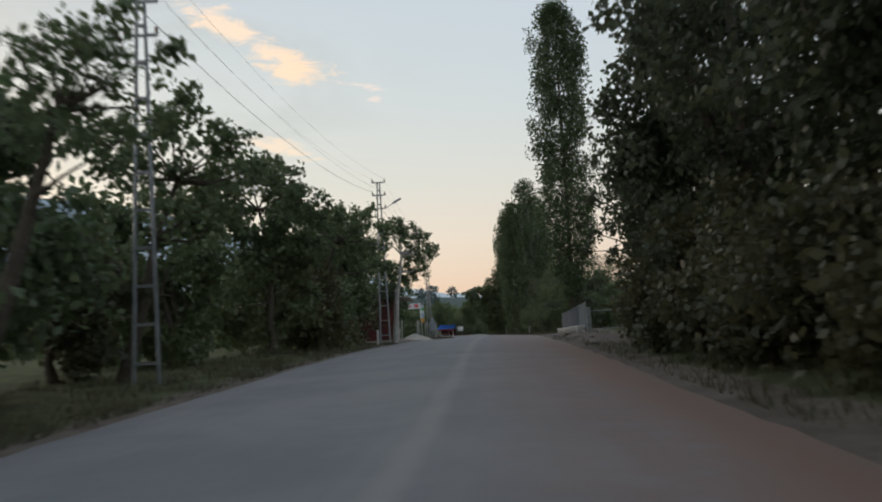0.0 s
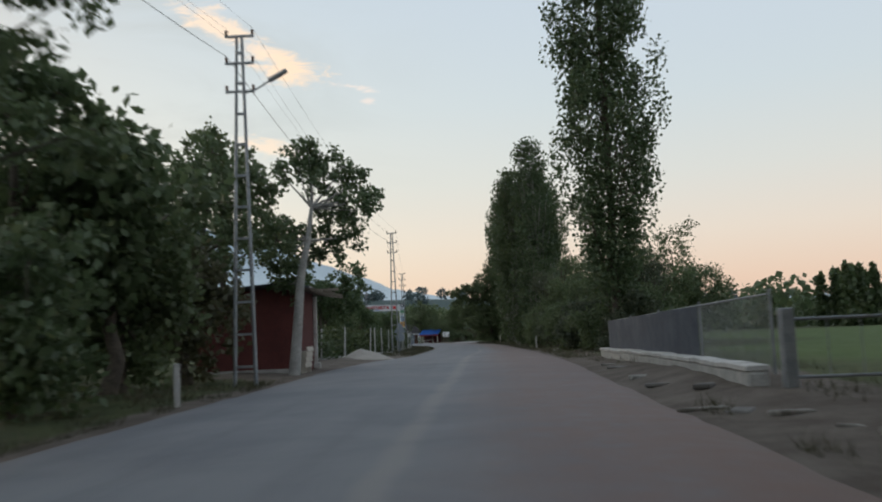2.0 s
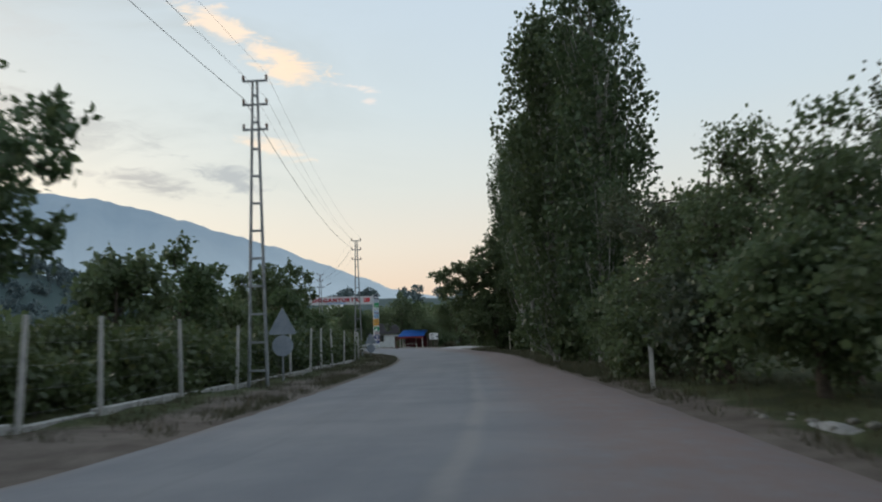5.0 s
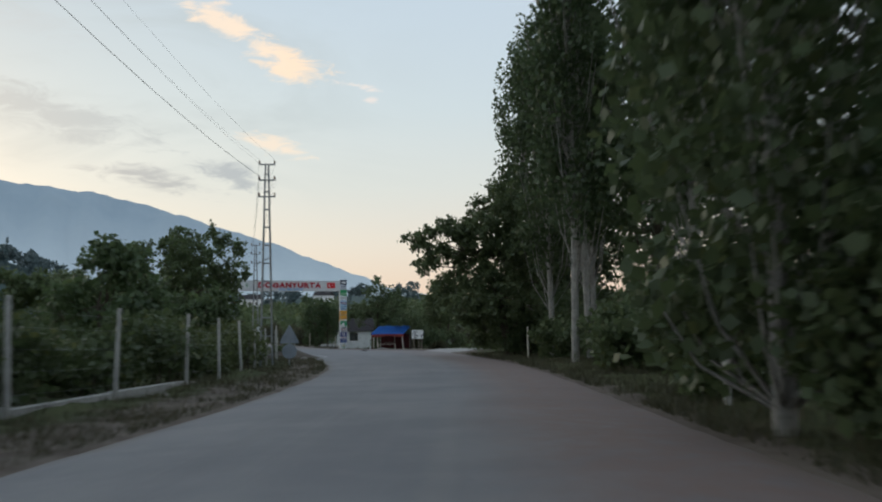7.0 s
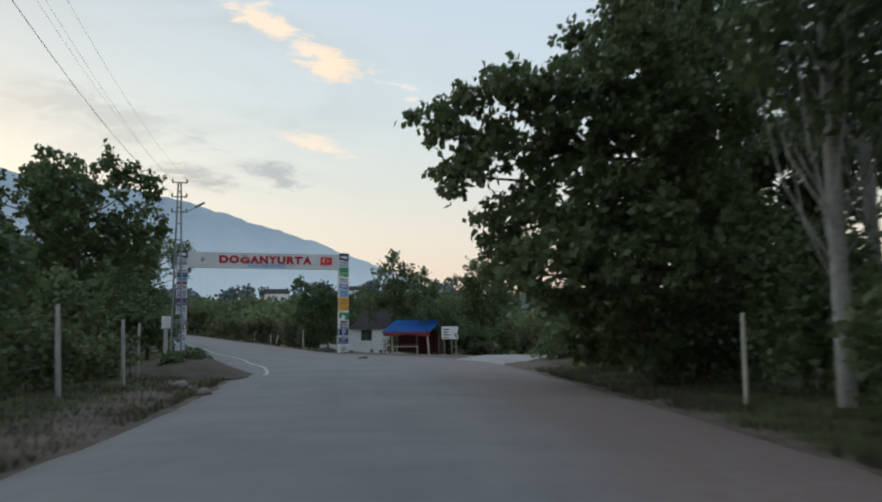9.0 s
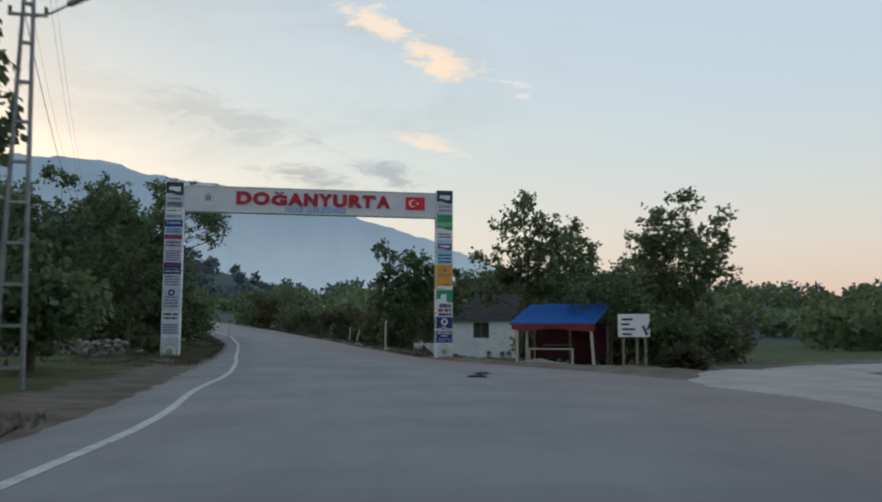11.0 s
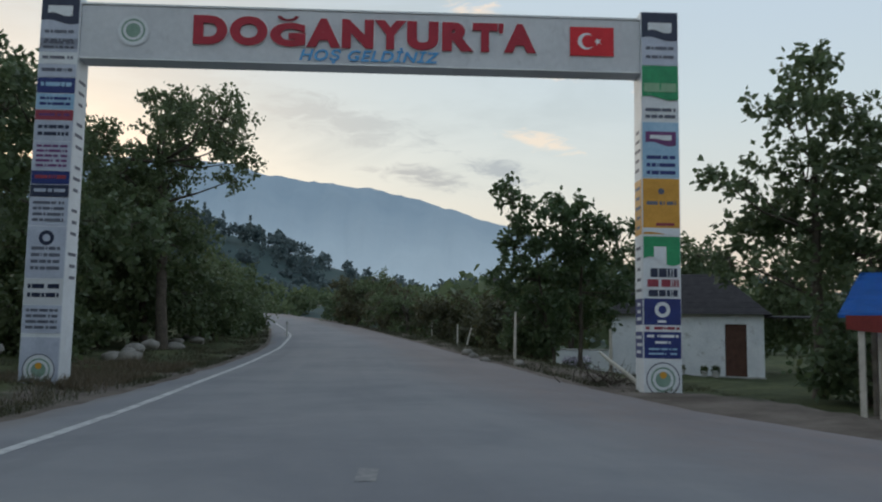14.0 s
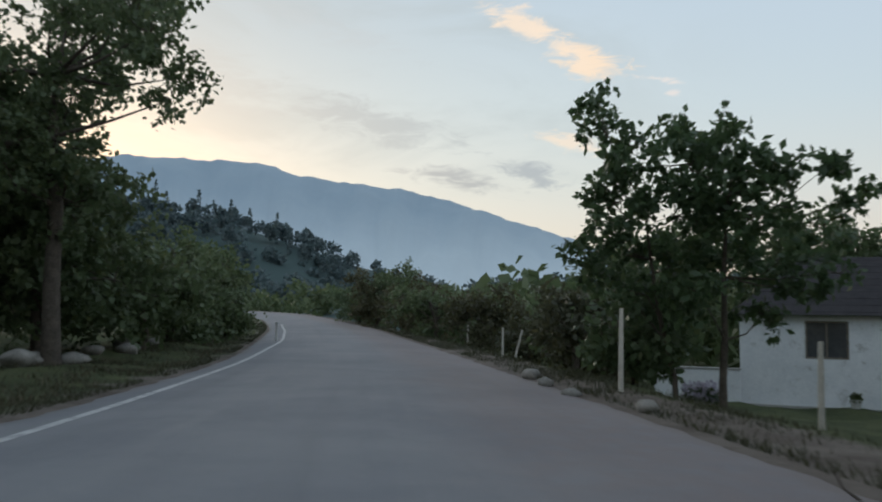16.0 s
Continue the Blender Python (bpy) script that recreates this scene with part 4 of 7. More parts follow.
# poplars: one tall by the metal fence, then a row
poplar_tree(11.85, 80.4, gz(11.85, 80.4), 1, 29.0, 2.5, "very tall columnar poplar beside a metal fence", leaves=42000, base=3.0, bark=BARK, size=0.2, low=0.55)
for k, (x, y, h, r) in enumerate(((10.0, 123, 17.8, 2.2), (11.6, 119, 20.0, 2.1), (12.6, 127.5, 18.8, 2.0), (12.95, 136.0, 19.0, 1.9), (16.2, 143.8, 20.0, 2.0), (12.9, 155.0, 19.0, 1.8),
                                  (15.2, 150, 20.5, 2.0), (11.45, 150.4, 19.5, 1.8), (13.8, 158.6, 19.0, 2.0), (11.6, 159.7, 20, 1.9), (17.5, 158, 19, 2.0), (14.8, 165, 22, 2.2), (11.6, 172.5, 22.5, 2.0), (14.0, 177, 21, 2.1))):
    poplar_tree(x, y, gz(x, y), 200 + k, h, r, "columnar poplar with a pale bare lower trunk", leaves=13000 if k < 3 else 9600, base=1.2 if k < 3 else 5.4 + 0.6 * (k % 3), per=55 if k < 3 else 62, size=0.25, bark=BARK if k == 6 else BARK_PALE)
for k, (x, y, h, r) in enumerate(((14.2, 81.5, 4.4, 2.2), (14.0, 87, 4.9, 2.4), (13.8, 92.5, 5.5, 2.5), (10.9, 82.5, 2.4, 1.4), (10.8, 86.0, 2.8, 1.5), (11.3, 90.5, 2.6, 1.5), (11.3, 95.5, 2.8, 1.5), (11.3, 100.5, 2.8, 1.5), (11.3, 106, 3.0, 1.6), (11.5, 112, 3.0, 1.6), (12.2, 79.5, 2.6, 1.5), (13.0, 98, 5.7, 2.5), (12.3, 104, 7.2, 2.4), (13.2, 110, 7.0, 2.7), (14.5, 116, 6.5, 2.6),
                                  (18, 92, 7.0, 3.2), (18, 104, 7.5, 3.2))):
    broad_tree("thicket_tree", x, y, gz(x, y), 230 + k, h, r, "dense roadside thicket tree with dark foliage", base=0.1, clumps=int(48 * r), per=140, size=0.145, leaf=LEAF_SHADED if k % 3 == 1 else LEAF, group="thicket along the right verge")
for k, (x, y, h, r) in enumerate(((12.5, 164, 3.4, 1.9), (10.9, 167.5, 2.6, 1.6), (12.6, 131.5, 2.6, 1.8), (13.6, 140.5, 2.6, 1.8), (14.2, 150.5, 3.0, 2.0), (9.6, 192.5, 1.8, 1.5), (10.9, 188.5, 2.2, 1.7), (11.2, 182.5, 2.6, 1.9), (12.8, 186, 3.4, 2.2), (10.0, 177.5, 2.0, 1.6), (12.5, 171, 3.6, 2.0), (14.5, 160.5, 4.0, 2.2), (15.6, 156, 4.2, 2.2), (14.8, 144, 3.6, 2.0), (14.5, 136, 3.6, 2.0), (11.3, 175.5, 2.6, 1.6), (14.5, 180, 3.6, 2.2), (17, 176, 5, 2.6), (11.3, 121, 2.6, 1.6), (11.4, 129, 2.4, 1.5), (11.8, 141, 2.0, 1.4), (13.2, 147, 2.6, 1.7), (14.5, 153, 2.6, 1.8), (11.6, 156, 1.9, 1.3), (13.8, 164, 3.0, 1.9), (17, 145, 4.5, 2.4),
                                  (18.5, 152, 4.8, 2.5), (18, 133, 4.6, 2.5), (21, 128, 6, 3.2), (22, 139, 5.5, 3.2), (23, 150, 6, 3.4), (22, 160, 9, 3.8), (21, 170, 9, 3.8), (20, 161, 5, 2.6), (17, 125, 4.6, 2.5))):
    broad_tree("undergrowth_shrub", x, y, gz(x, y), 260 + k, h, r, "dark undergrowth shrub between poplar trunks", base=0.1, clumps=55, per=80, size=0.2, spread=0.4, category="shrub", group="undergrowth below the poplars")
lobed_tree("spreading_tree", 9.75, 168, 300, ((-6.35, 8.1, 0.6), (-5.4, 8.2, 0.69), (-4.5, 8.6, 0.69), (-3.45, 8.7, 0.82), (-2.6, 9.1, 0.7), (-1.5, 10.2, 0.84), (-0.7, 11.3, 0.6), (-5.8, 6.35, 0.55), (-4.75, 6.8, 1.0), (-3.3, 7.2, 1.2), (-1.55, 8.2, 1.4), (0.0, 9.5, 1.3), (0.7, 11.0, 1.3), (-4.1, 5.0, 1.0), (-2.45, 5.2, 1.6), (-0.3, 6.5, 1.8), (-3.95, 3.75, 0.65), (-2.9, 3.1, 1.2), (-0.8, 3.9, 1.8), (1.4, 7.7, 1.6), (1.75, 5.2, 1.6), (-1.5, 1.8, 1.15), (0.6, 2.2, 1.6), (2.6, 3.4, 1.6)),
           "broad spreading tree reaching over the road edge", dens=24, per=35, size=0.27, trunk_r=0.3, depth=0.45)
broad_tree("spreading_tree", 14.5, 174.5, gz(14.5, 174.5), 301, 11.0, 5.0, "broad dark tree behind another at a lane corner", base=0.8, clumps=190, per=100, size=0.31, spread=0.46)

# left side beyond the shed
lobed_tree("walnut_tree", -6.45, 97.5, 310, ((-0.75, 5.5, 0.8), (-2.1, 5.0, 0.8), (0.1, 5.1, 0.8), (-1.65, 4.2, 1.0), (-0.1, 4.7, 1.3), (1.45, 5.0, 1.05), (1.9, 6.8, 0.5), (2.7, 6.55, 0.55), (3.2, 6.1, 0.5), (3.2, 5.0, 0.65), (2.35, 5.7, 0.55), (1.0, 3.8, 0.9), (-0.8, 3.6, 0.9), (-2.9, 4.2, 0.8), (2.2, 3.9, 0.8), (-2.2, 3.0, 0.8)),
           "walnut tree with large leaves behind a post fence", leaf=LEAF_WALNUT, dens=26, per=26, size=0.26, slim=0.28)
for k, (x, y, h, r, b) in enumerate(((-8.5, 113.5, 5.2, 1.7, 1.0), (-8.6, 122.5, 6.8, 1.8, 1.2), (-9.5, 131, 5.0, 2.0, 0.8), (-8.8, 147, 5.0, 2.2, 0.8), (-12.5, 140, 5.0, 2.4, 0.8), (-10.8, 166, 5.0, 2.4, 0.8),
                                     (-13.5, 180, 5.0, 2.4, 0.5), (-22, 176, 6.4, 3.6, 1.0), (-24, 195, 9.0, 4.2, 1.0), (-21, 160, 6.0, 3.4, 0.8), (-16.5, 195.5, 4.6, 2.2, 0.6))):
    broad_tree("orchard_tree", x, y, gz(x, y), 330 + k, h, r, "small orchard tree behind a fence", leaf=LEAF_WALNUT if k % 2 else LEAF, base=b, clumps=int(28 * r), per=90, size=0.27, group="orchard trees on the left")

lobed_tree("orchard_tree", -17.3, 188, 345, ((0.98, 11.0, 1.0), (-1.3, 10.6, 1.5), (-2.8, 10.4, 1.3), (-4.5, 9.1, 1.45), (-5.4, 7.7, 1.15), (-2.3, 8.0, 2.2), (0.5, 8.6, 2.2), (2.6, 10.0, 1.15), (3.3, 8.0, 1.0), (1.6, 6.9, 1.8), (-1.2, 6.2, 1.8)),
           "large round-headed tree rising over an orchard", leaf=LEAF_WALNUT, dens=15, per=30, size=0.32, trunk_r=0.28, group="orchard trees on the left")
# trees round the arch
for k, (x, y, h, r, b) in enumerate(((-33.5, 217, 10.6, 3.6, 1.4), (-37, 226, 8.5, 3.6, 1.0), (-31.6, 224.4, 5.6, 2.4, 0.3), (-34.6, 231.0, 6.0, 2.8, 0.3), (-39.5, 209, 10.5, 3.6, 1.0))):
    broad_tree("verge_tree", x, y, gz(x, y), 360 + k, h, r, "dark spreading tree standing on a stony verge", base=b, clumps=int(34 * r), per=95, size=0.24, group="trees left of the arch")
lobed_tree("verge_tree", -27.5, 214.6, 371, ((-1.45, 9.9, 0.8), (-0.55, 9.2, 0.9), (1.3, 9.2, 0.65), (2.5, 8.5, 0.6), (-1.0, 7.7, 1.45), (1.45, 7.6, 1.4), (3.0, 7.3, 0.9), (0.0, 5.6, 1.6), (2.35, 5.55, 1.4), (-0.1, 3.6, 1.6), (2.5, 3.6, 1.5), (4.2, 4.4, 1.05), (-2.8, 6.2, 1.5), (-2.8, 4.0, 1.5), (-3.4, 8.0, 1.2)),
           "dark leafy tree behind a low stone wall", dens=20, per=32, size=0.23, group="trees left of the arch", stems=((0.0, 0.0), (2.2, 0.6), (-2.0, 0.4)))
lobed_tree("forked_tree", -28.4, 225, 372, ((-0.65, 10.8, 1.0), (1.3, 10.1, 1.25), (3.4, 9.5, 1.25), (4.2, 8.2, 0.75), (1.9, 8.3, 1.05), (2.75, 7.4, 0.5), (-4.5, 9.2, 1.35), (-2.75, 9.2, 0.85), (-1.7, 9.8, 0.85), (-0.95, 7.3, 1.6), (-3.4, 6.7, 1.7), (0.5, 5.9, 0.85), (-5.4, 6.3, 1.5), (0.1, 7.6, 1.0), (-0.3, 5.6, 1.3), (-1.9, 5.4, 1.6), (-2.3, 8.3, 1.2), (0.3, 9.1, 0.8), (-1.0, 8.9, 0.9)),
           "forked roadside tree with an airy crown and a broken branch", dens=25, per=28, size=0.19, trunk_r=0.24, fork=0.4, depth=0.4, group="trees left of the arch")
lobed_tree("verge_tree", -30.5, 226.5, 373, ((-2.3, 4.7, 2.1), (0.4, 4.7, 1.8), (1.4, 5.4, 1.0), (2.4, 4.5, 1.0), (-3.7, 2.9, 1.9), (-0.9, 2.7, 1.9), (1.8, 2.5, 1.4), (-4.6, 6.4, 1.6), (-5.2, 4.2, 1.8), (-3.2, 7.4, 1.3), (0.3, 11.2, 0.9), (0.2, 9.6, 1.1), (-0.6, 8.2, 1.3), (0.6, 7.0, 1.2)),
           "dense dark tree filling the space below a taller crown", dens=18, per=32, size=0.24, group="trees left of the arch")
for k, (x, y, h, r) in enumerate(((-31.4, 232, 4.6, 2.4), (-33.8, 236.5, 4.7, 2.5), (-35.5, 240.5, 4.8, 2.6), (-40.4, 246, 4.9, 2.7), (-44.5, 252, 5.0, 2.8), (-49, 259, 5.0, 3.0), (-55, 267, 5.2, 3.0), (-61.5, 276, 5.2, 3.2), (-36.0, 243.5, 1.4, 1.2), (-33.5, 215.5, 3.2, 2.0), (-29.5, 218.4, 2.6, 1.9), (-36, 219, 3.6, 2.2), (-39, 225, 4, 2.4), (-41, 232, 4.4, 2.6), (-44, 240, 4.6, 2.8), (-38, 208.5, 3.4, 2.0), (-28.0, 219.5, 1.4, 1.0), (-30.5, 223.5, 1.5, 1.1), (-8.6, 181.5, 0.6, 1.0), (-7.4, 177, 0.6, 0.9), (-26.4, 209.4, 0.6, 0.6), (-21.9, 212.0, 0.6, 0.6))):
    broad_tree("round_shrub", x, y, gz(x, y), 380 + k, h, r, "rounded green shrub along the bend", base=0.1, clumps=int(30 * r), per=85, size=0.22, spread=0.45, category="shrub", group="shrubs along the left bend")
lobed_tree("walnut_tree", -11.6, 228.6, 400, ((-2.75, 6.9, 0.3), (-2.6, 6.2, 0.58), (-2.0, 6.15, 0.5), (-2.1, 5.3, 0.62), (-2.8, 4.6, 0.28), (-2.25, 4.3, 0.7), (-2.5, 3.45, 0.7), (-3.2, 3.2, 0.45), (-2.8, 2.6, 0.5), (-0.9, 6.35, 0.35), (-0.35, 6.05, 0.52), (0.3, 5.7, 0.48), (-0.5, 5.1, 0.85), (0.7, 5.15, 0.6), (0.4, 4.35, 0.85), (-0.9, 4.0, 1.0), (-1.15, 2.9, 1.0), (1.4, 5.1, 0.55), (1.5, 4.05, 0.7), (0.4, 3.1, 1.0), (2.3, 4.8, 0.52), (2.5, 3.9, 0.5), (3.2, 4.4, 0.48), (-0.25, 2.1, 0.6), (-1.55, 2.1, 0.65), (1.65, 3.1, 0.6), (1.9, 2.3, 0.5), (2.6, 2.7, 0.45), (1.1, 1.7, 0.45)),
           "walnut tree with large drooping leaves and several stems", leaf=LEAF_WALNUT, dens=30, per=22, size=0.25, slim=0.3, droop=0.5, trunk_r=0.1, fork=0.28, depth=0.4,
           stems=((0.2, 0.0), (-0.9, 0.3)))
lobed_tree("garden_tree", -3.6, 219.5, 401, ((-0.2, 8.8, 0.5), (-0.1, 7.9, 0.95), (-0.95, 7.0, 0.75), (0.9, 7.6, 0.85), (2.1, 6.7, 0.75), (2.7, 7.1, 0.42), (1.3, 5.9, 1.4), (-0.15, 5.5, 1.4), (-1.8, 5.5, 0.55), (-2.45, 5.3, 0.38), (-1.6, 4.2, 0.9), (0.05, 4.0, 1.4), (2.9, 5.6, 1.0), (3.4, 6.2, 0.42), (2.5, 4.4, 1.4), (-2.25, 3.35, 0.65), (1.2, 3.3, 1.2)),
           "leafy fruit tree hanging over a roadside stall", dens=22, per=28, size=0.22, stems=((0.0, 0.6), (1.4, 0.9)), group="garden trees behind the stall")
lobed_tree("garden_tree", 0.9, 214.9, 403, ((-1.5, 3.2, 0.55), (-0.7, 3.3, 0.7), (0.2, 3.4, 0.8), (1.1, 3.0, 0.8), (0.4, 2.2, 0.8), (1.6, 2.2, 0.8), (-0.6, 4.0, 0.7), (0.9, 4.1, 0.8)),
           "low fruit tree leaning over a blue tarpaulin", dens=34, per=28, size=0.19, trunk_r=0.09, group="garden trees behind the stall")
lobed_tree("garden_tree", 3.4, 222, 402, ((1.75, 8.4, 0.75), (0.0, 8.1, 0.6), (4.0, 7.4, 0.55), (1.05, 6.9, 1.4), (3.1, 6.3, 1.3), (-0.55, 6.1, 0.9), (1.5, 5.0, 2.0), (3.7, 4.7, 0.8), (-0.35, 4.2, 1.6), (2.75, 3.6, 1.2), (0.9, 2.6, 1.6)),
           "dark fruit tree beside a direction board", dens=20, per=30, size=0.24, stems=((0.6, 0.0), (1.8, 0.4)), group="garden trees behind the stall")
for k, (x, y, h, r, b) in enumerate(((3.0, 232, 7.0, 3.4, 1.0), (-1.5, 243, 8.0, 3.8, 1.2), (-8.0, 247, 7.5, 3.6, 1.5), (-15, 247, 7, 3.4, 1.2))):
    broad_tree("garden_tree", x, y, gz(x, y), 416 + 3 * k, h, r, "leafy garden tree behind a roadside stall", base=b, clumps=int(36 * r), per=80, size=0.25, spread=0.5, group="garden trees behind the stall")
for k, (x, y, h, r) in enumerate(((-16.4, 236.0, 3.0, 1.6), (-17.4, 242.5, 3.4, 1.9), (-21.0, 247.5, 3.6, 2.0), (-13.7, 230.2, 2.6, 1.5), (-24, 251, 4.4, 2.4), (-28.5, 254, 4.2, 2.4), (-32, 260, 4.0, 2.4), (-36.5, 268, 6.6, 3.3), (-40, 270, 4.3, 2.7), (-46, 279, 4.3, 2.8), (-17, 241, 4.4, 2.3), (-2.6, 218.6, 2.4, 1.5), (0.6, 217.4, 2.6, 1.5), (3.6, 217.2, 2.8, 1.6), (4.4, 214.2, 1.3, 0.9), (6.0, 219.5, 2.6, 1.5), (-0.5, 224, 3.4, 2.0), (3.5, 226, 3.4, 2.0), (8.5, 229, 3.2, 2.0), (17.5, 208, 3.5, 2.2), (20, 218, 4, 2.4),
                                  (25, 226, 4.4, 2.6), (14, 200, 3.2, 2.0))):
    broad_tree("hedge_shrub", x, y, gz(x, y), 430 + k, h, r, "dark bramble shrub behind a wire fence", leaf=LEAF if k % 2 else LEAF_DRY, base=0.1, clumps=int(30 * r), per=80, size=0.21, spread=0.42, category="shrub", group="brambles along the right")


def grove(name, seed, spots, label, size=0.9, per=260, leaf=None, tall=False):
    """A far wood: many crowns, too many to count, in one mesh."""
    rng = np.random.default_rng(seed)
    pieces = []
    for x, y, h, r in spots:
        z = gz(x, y)
        d = rng.normal(size=(per, 3))
        d /= np.linalg.norm(d, axis=1)[:, None]
        rad = rng.uniform(0.55, 1.05, (per, 1))
        if tall:
            t = rng.uniform(0, 1, per)
            rr = r * np.interp(t, [0, 0.2, 0.6, 1], [0.6, 1, 0.8, 0.1]) * rng.uniform(0.3, 1, per)
            ang = rng.uniform(0, 6.283, per)
            at = np.stack([x + rr * np.cos(ang), y + rr * np.sin(ang), z + t * h], 1)
        else:
            at = np.array([x, y, z + h * 0.52]) + d * rad * [r, r, h * 0.5]
        pieces.append(leaf_quads(at, size, rng, 0.1, 0.42))
    me = mesh_from(name, *joined(pieces), leaf or LEAF)
    return tagged(new(name, me), label, "wood", kind="stuff")


rng = np.random.default_rng(77)
spots = [(x, y, rng.uniform(5, 9), rng.uniform(3, 4.5)) for x, y in zip(rng.uniform(-420, -40, 900), rng.uniform(255, 640, 900)) if x < left_edge(min(y, 415)) - 12]
grove("far_wood", 5, spots, "wooded slope far beyond the bend", 2.1, 80, LEAF_HAZED)
spots = [(x, y, rng.uniform(4, 8), rng.uniform(3, 4.5)) for x, y in zip(rng.uniform(-130, 120, 300), rng.uniform(265, 480, 300)) if x > right_edge(min(y, 415)) + 7]
grove("far_wood", 6, spots, "low woods beyond the junction", 1.3, 150)
spots = [(x, y, rng.uniform(6, 11), rng.uniform(3.5, 5.5)) for x, y in zip(rng.uniform(60, 210, 170), rng.uniform(120, 330, 170)) if x > 80 or y > 190]
grove("far_wood", 7, spots, "tree line beyond a green field", 1.4, 160)
spots = [(x, y, rng.uniform(3.5, 7), rng.uniform(2.5, 4)) for x, y in zip(rng.uniform(-90, -17, 150), rng.uniform(60, 215, 150)) if x < -26 - max(0.0, y - 130) * 0.4]
grove("far_wood", 8, spots, "orchards stretching away behind a fence", 1.0, 170)
spots = [(-217, 580, 19, 1.7), (-213, 583, 13, 1.6), (-201.5, 580, 18, 1.5), (-228, 578, 12, 2.2), (-238, 580, 14, 1.8), (-247, 582, 17, 1.6), (-262, 579, 14, 1.8), (-275, 580, 16, 1.6), (-186, 576, 9, 2.0), (-300, 585, 16, 1.7), (-330, 585, 18, 1.7), (-318, 580, 12, 2.0)]
grove("far_poplars", 9, spots, "slim dark poplars on a far slope", 1.0, 200, LEAF_HAZED, True)
spots = [(x, y, rng.uniform(9, 11), rng.uniform(1.3, 1.9)) for x, y in zip(rng.uniform(70, 78, 12), rng.uniform(180, 190, 12))]
grove("far_poplars", 10, spots, "tight stand of poplars beyond a field", 1.0, 300, LEAF_POPLAR, True)
spots = [(x, y, rng.uniform(6, 10), rng.uniform(3, 5)) for x, y in zip(rng.uniform(-700, 500, 420), rng.uniform(520, 1150, 420))]
grove("far_wood", 11, spots, "distant woods at the foot of a mountain", 2.2, 110, LEAF_HAZED)


# ---- power line ----
def lattice_pole(x, y, turn, label, lamp=False, high=10.3):
    root = thing("lattice_pole", x, y, gz(x, y) - 0.05, turn, label, "power pole", "roadside power poles")
    foot, head = 0.31, 0.075
    for sgn in (-1, 1):
        v, q = tube(np.array([[sgn * foot, 0, -0.3], [sgn * (foot + head) / 2, 0, high / 2], [sgn * head, 0, high]]), [0.062, 0.055, 0.045], 4)
        part("leg", mesh_from("leg", v, q, STEEL), None, root)
    zz = 0.55
    while zz < high - 0.2:
        half = foot + (head - foot) * zz / high
        part("rung", box((2 * half, 0.09, 0.07), (0, 0, zz)), STEEL, root)
        zz += 0.92
    for za in (high - 0.04, high - 0.86, high - 1.72):
        arm = part("crossarm", box((0.86, 0.07, 0.07), (0, 0, za), bevel=0.006), STEEL, root)
        for sgn in (-1, 1):
            v, q = tube(np.array([[sgn * 0.39, 0, za + 0.06], [sgn * 0.39, 0, za + 0.10], [sgn * 0.39, 0, za + 0.14], [sgn * 0.39, 0, za + 0.20], [sgn * 0.39, 0, za + 0.24]]), [0.02, 0.055, 0.035, 0.055, 0.02], 8)
            part("insulator", mesh_from("insulator", v, q, PORCELAIN), None, arm)
    if lamp:
        v, q = tube(np.array([[0.1, 0, high - 1.75], [0.5, 0, high - 1.62], [0.95, 0, high - 1.35]]), [0.03, 0.03, 0.025], 6)
        bracket = part("lamp_bracket", mesh_from("lamp_bracket", v, q, STEEL), None, root)
        part("lamp_head", box((0.62, 0.2, 0.12), (1.15, 0, high - 1.30), (0, -28, 0), 0.04), STEEL, bracket, "grey street lamp head, unlit")
    return root


POLES = ((-5.35, 28.3, 0), (-2.65, 60.8, 0), (-1.6, 107.8, -2), (-3.5, 154.1, 6), (-12.3, 189.3, 20), (-36.0, 226.0, 25))
for k, (x, y, a) in enumerate(POLES[:5]):
    lattice_pole(x, y, a, "grey steel lattice power pole with three crossarms" + (" and a street lamp" if k in (1, 4) else ""), k in (1, 4))
ends = [(-9.0, -14.0, 0)] + list(POLES)
for (ax, ay, _), (bx, by, _) in zip(ends, ends[1:]):
    for sgn in (-1, 1):
        for za, thick in ((10.5, 0.004), (9.65, 0.011 if sgn < 0 else 0.004)):
            s = np.linspace(0, 1, 14)
            az, bz = gz(ax, ay) + za, gz(bx, by) + za
            line = np.stack([ax + (bx - ax) * s + sgn * 0.39, ay + (by - ay) * s, az + (bz - az) * s - 3.2 * s * (1 - s)], 1)
            cable = part("power_cable", mesh_from("power_cable", *tube(line, thick, 4), CABLE), None, None)
            tagged(cable, "thin dark power cable sagging between poles", "cable", "power cables")


# ---- fence along the left ----
def fence_post(x, y, lean, seed):
    rng = np.random.default_rng(seed)
    root = thing("fence_post", x, y, gz(x, y), rng.uniform(-15, 15), "pale concrete fence post, slightly leaning", "fence post", "concrete fence posts")
    part("shaft", box((0.105, 0.10, 2.15 + rng.uniform(-0.1, 0.1)), (0, 0, -0.15), (lean, rng.uniform(-3, 3), 0), 0.012, taper=0.8), CONCRETE, root)
    return root


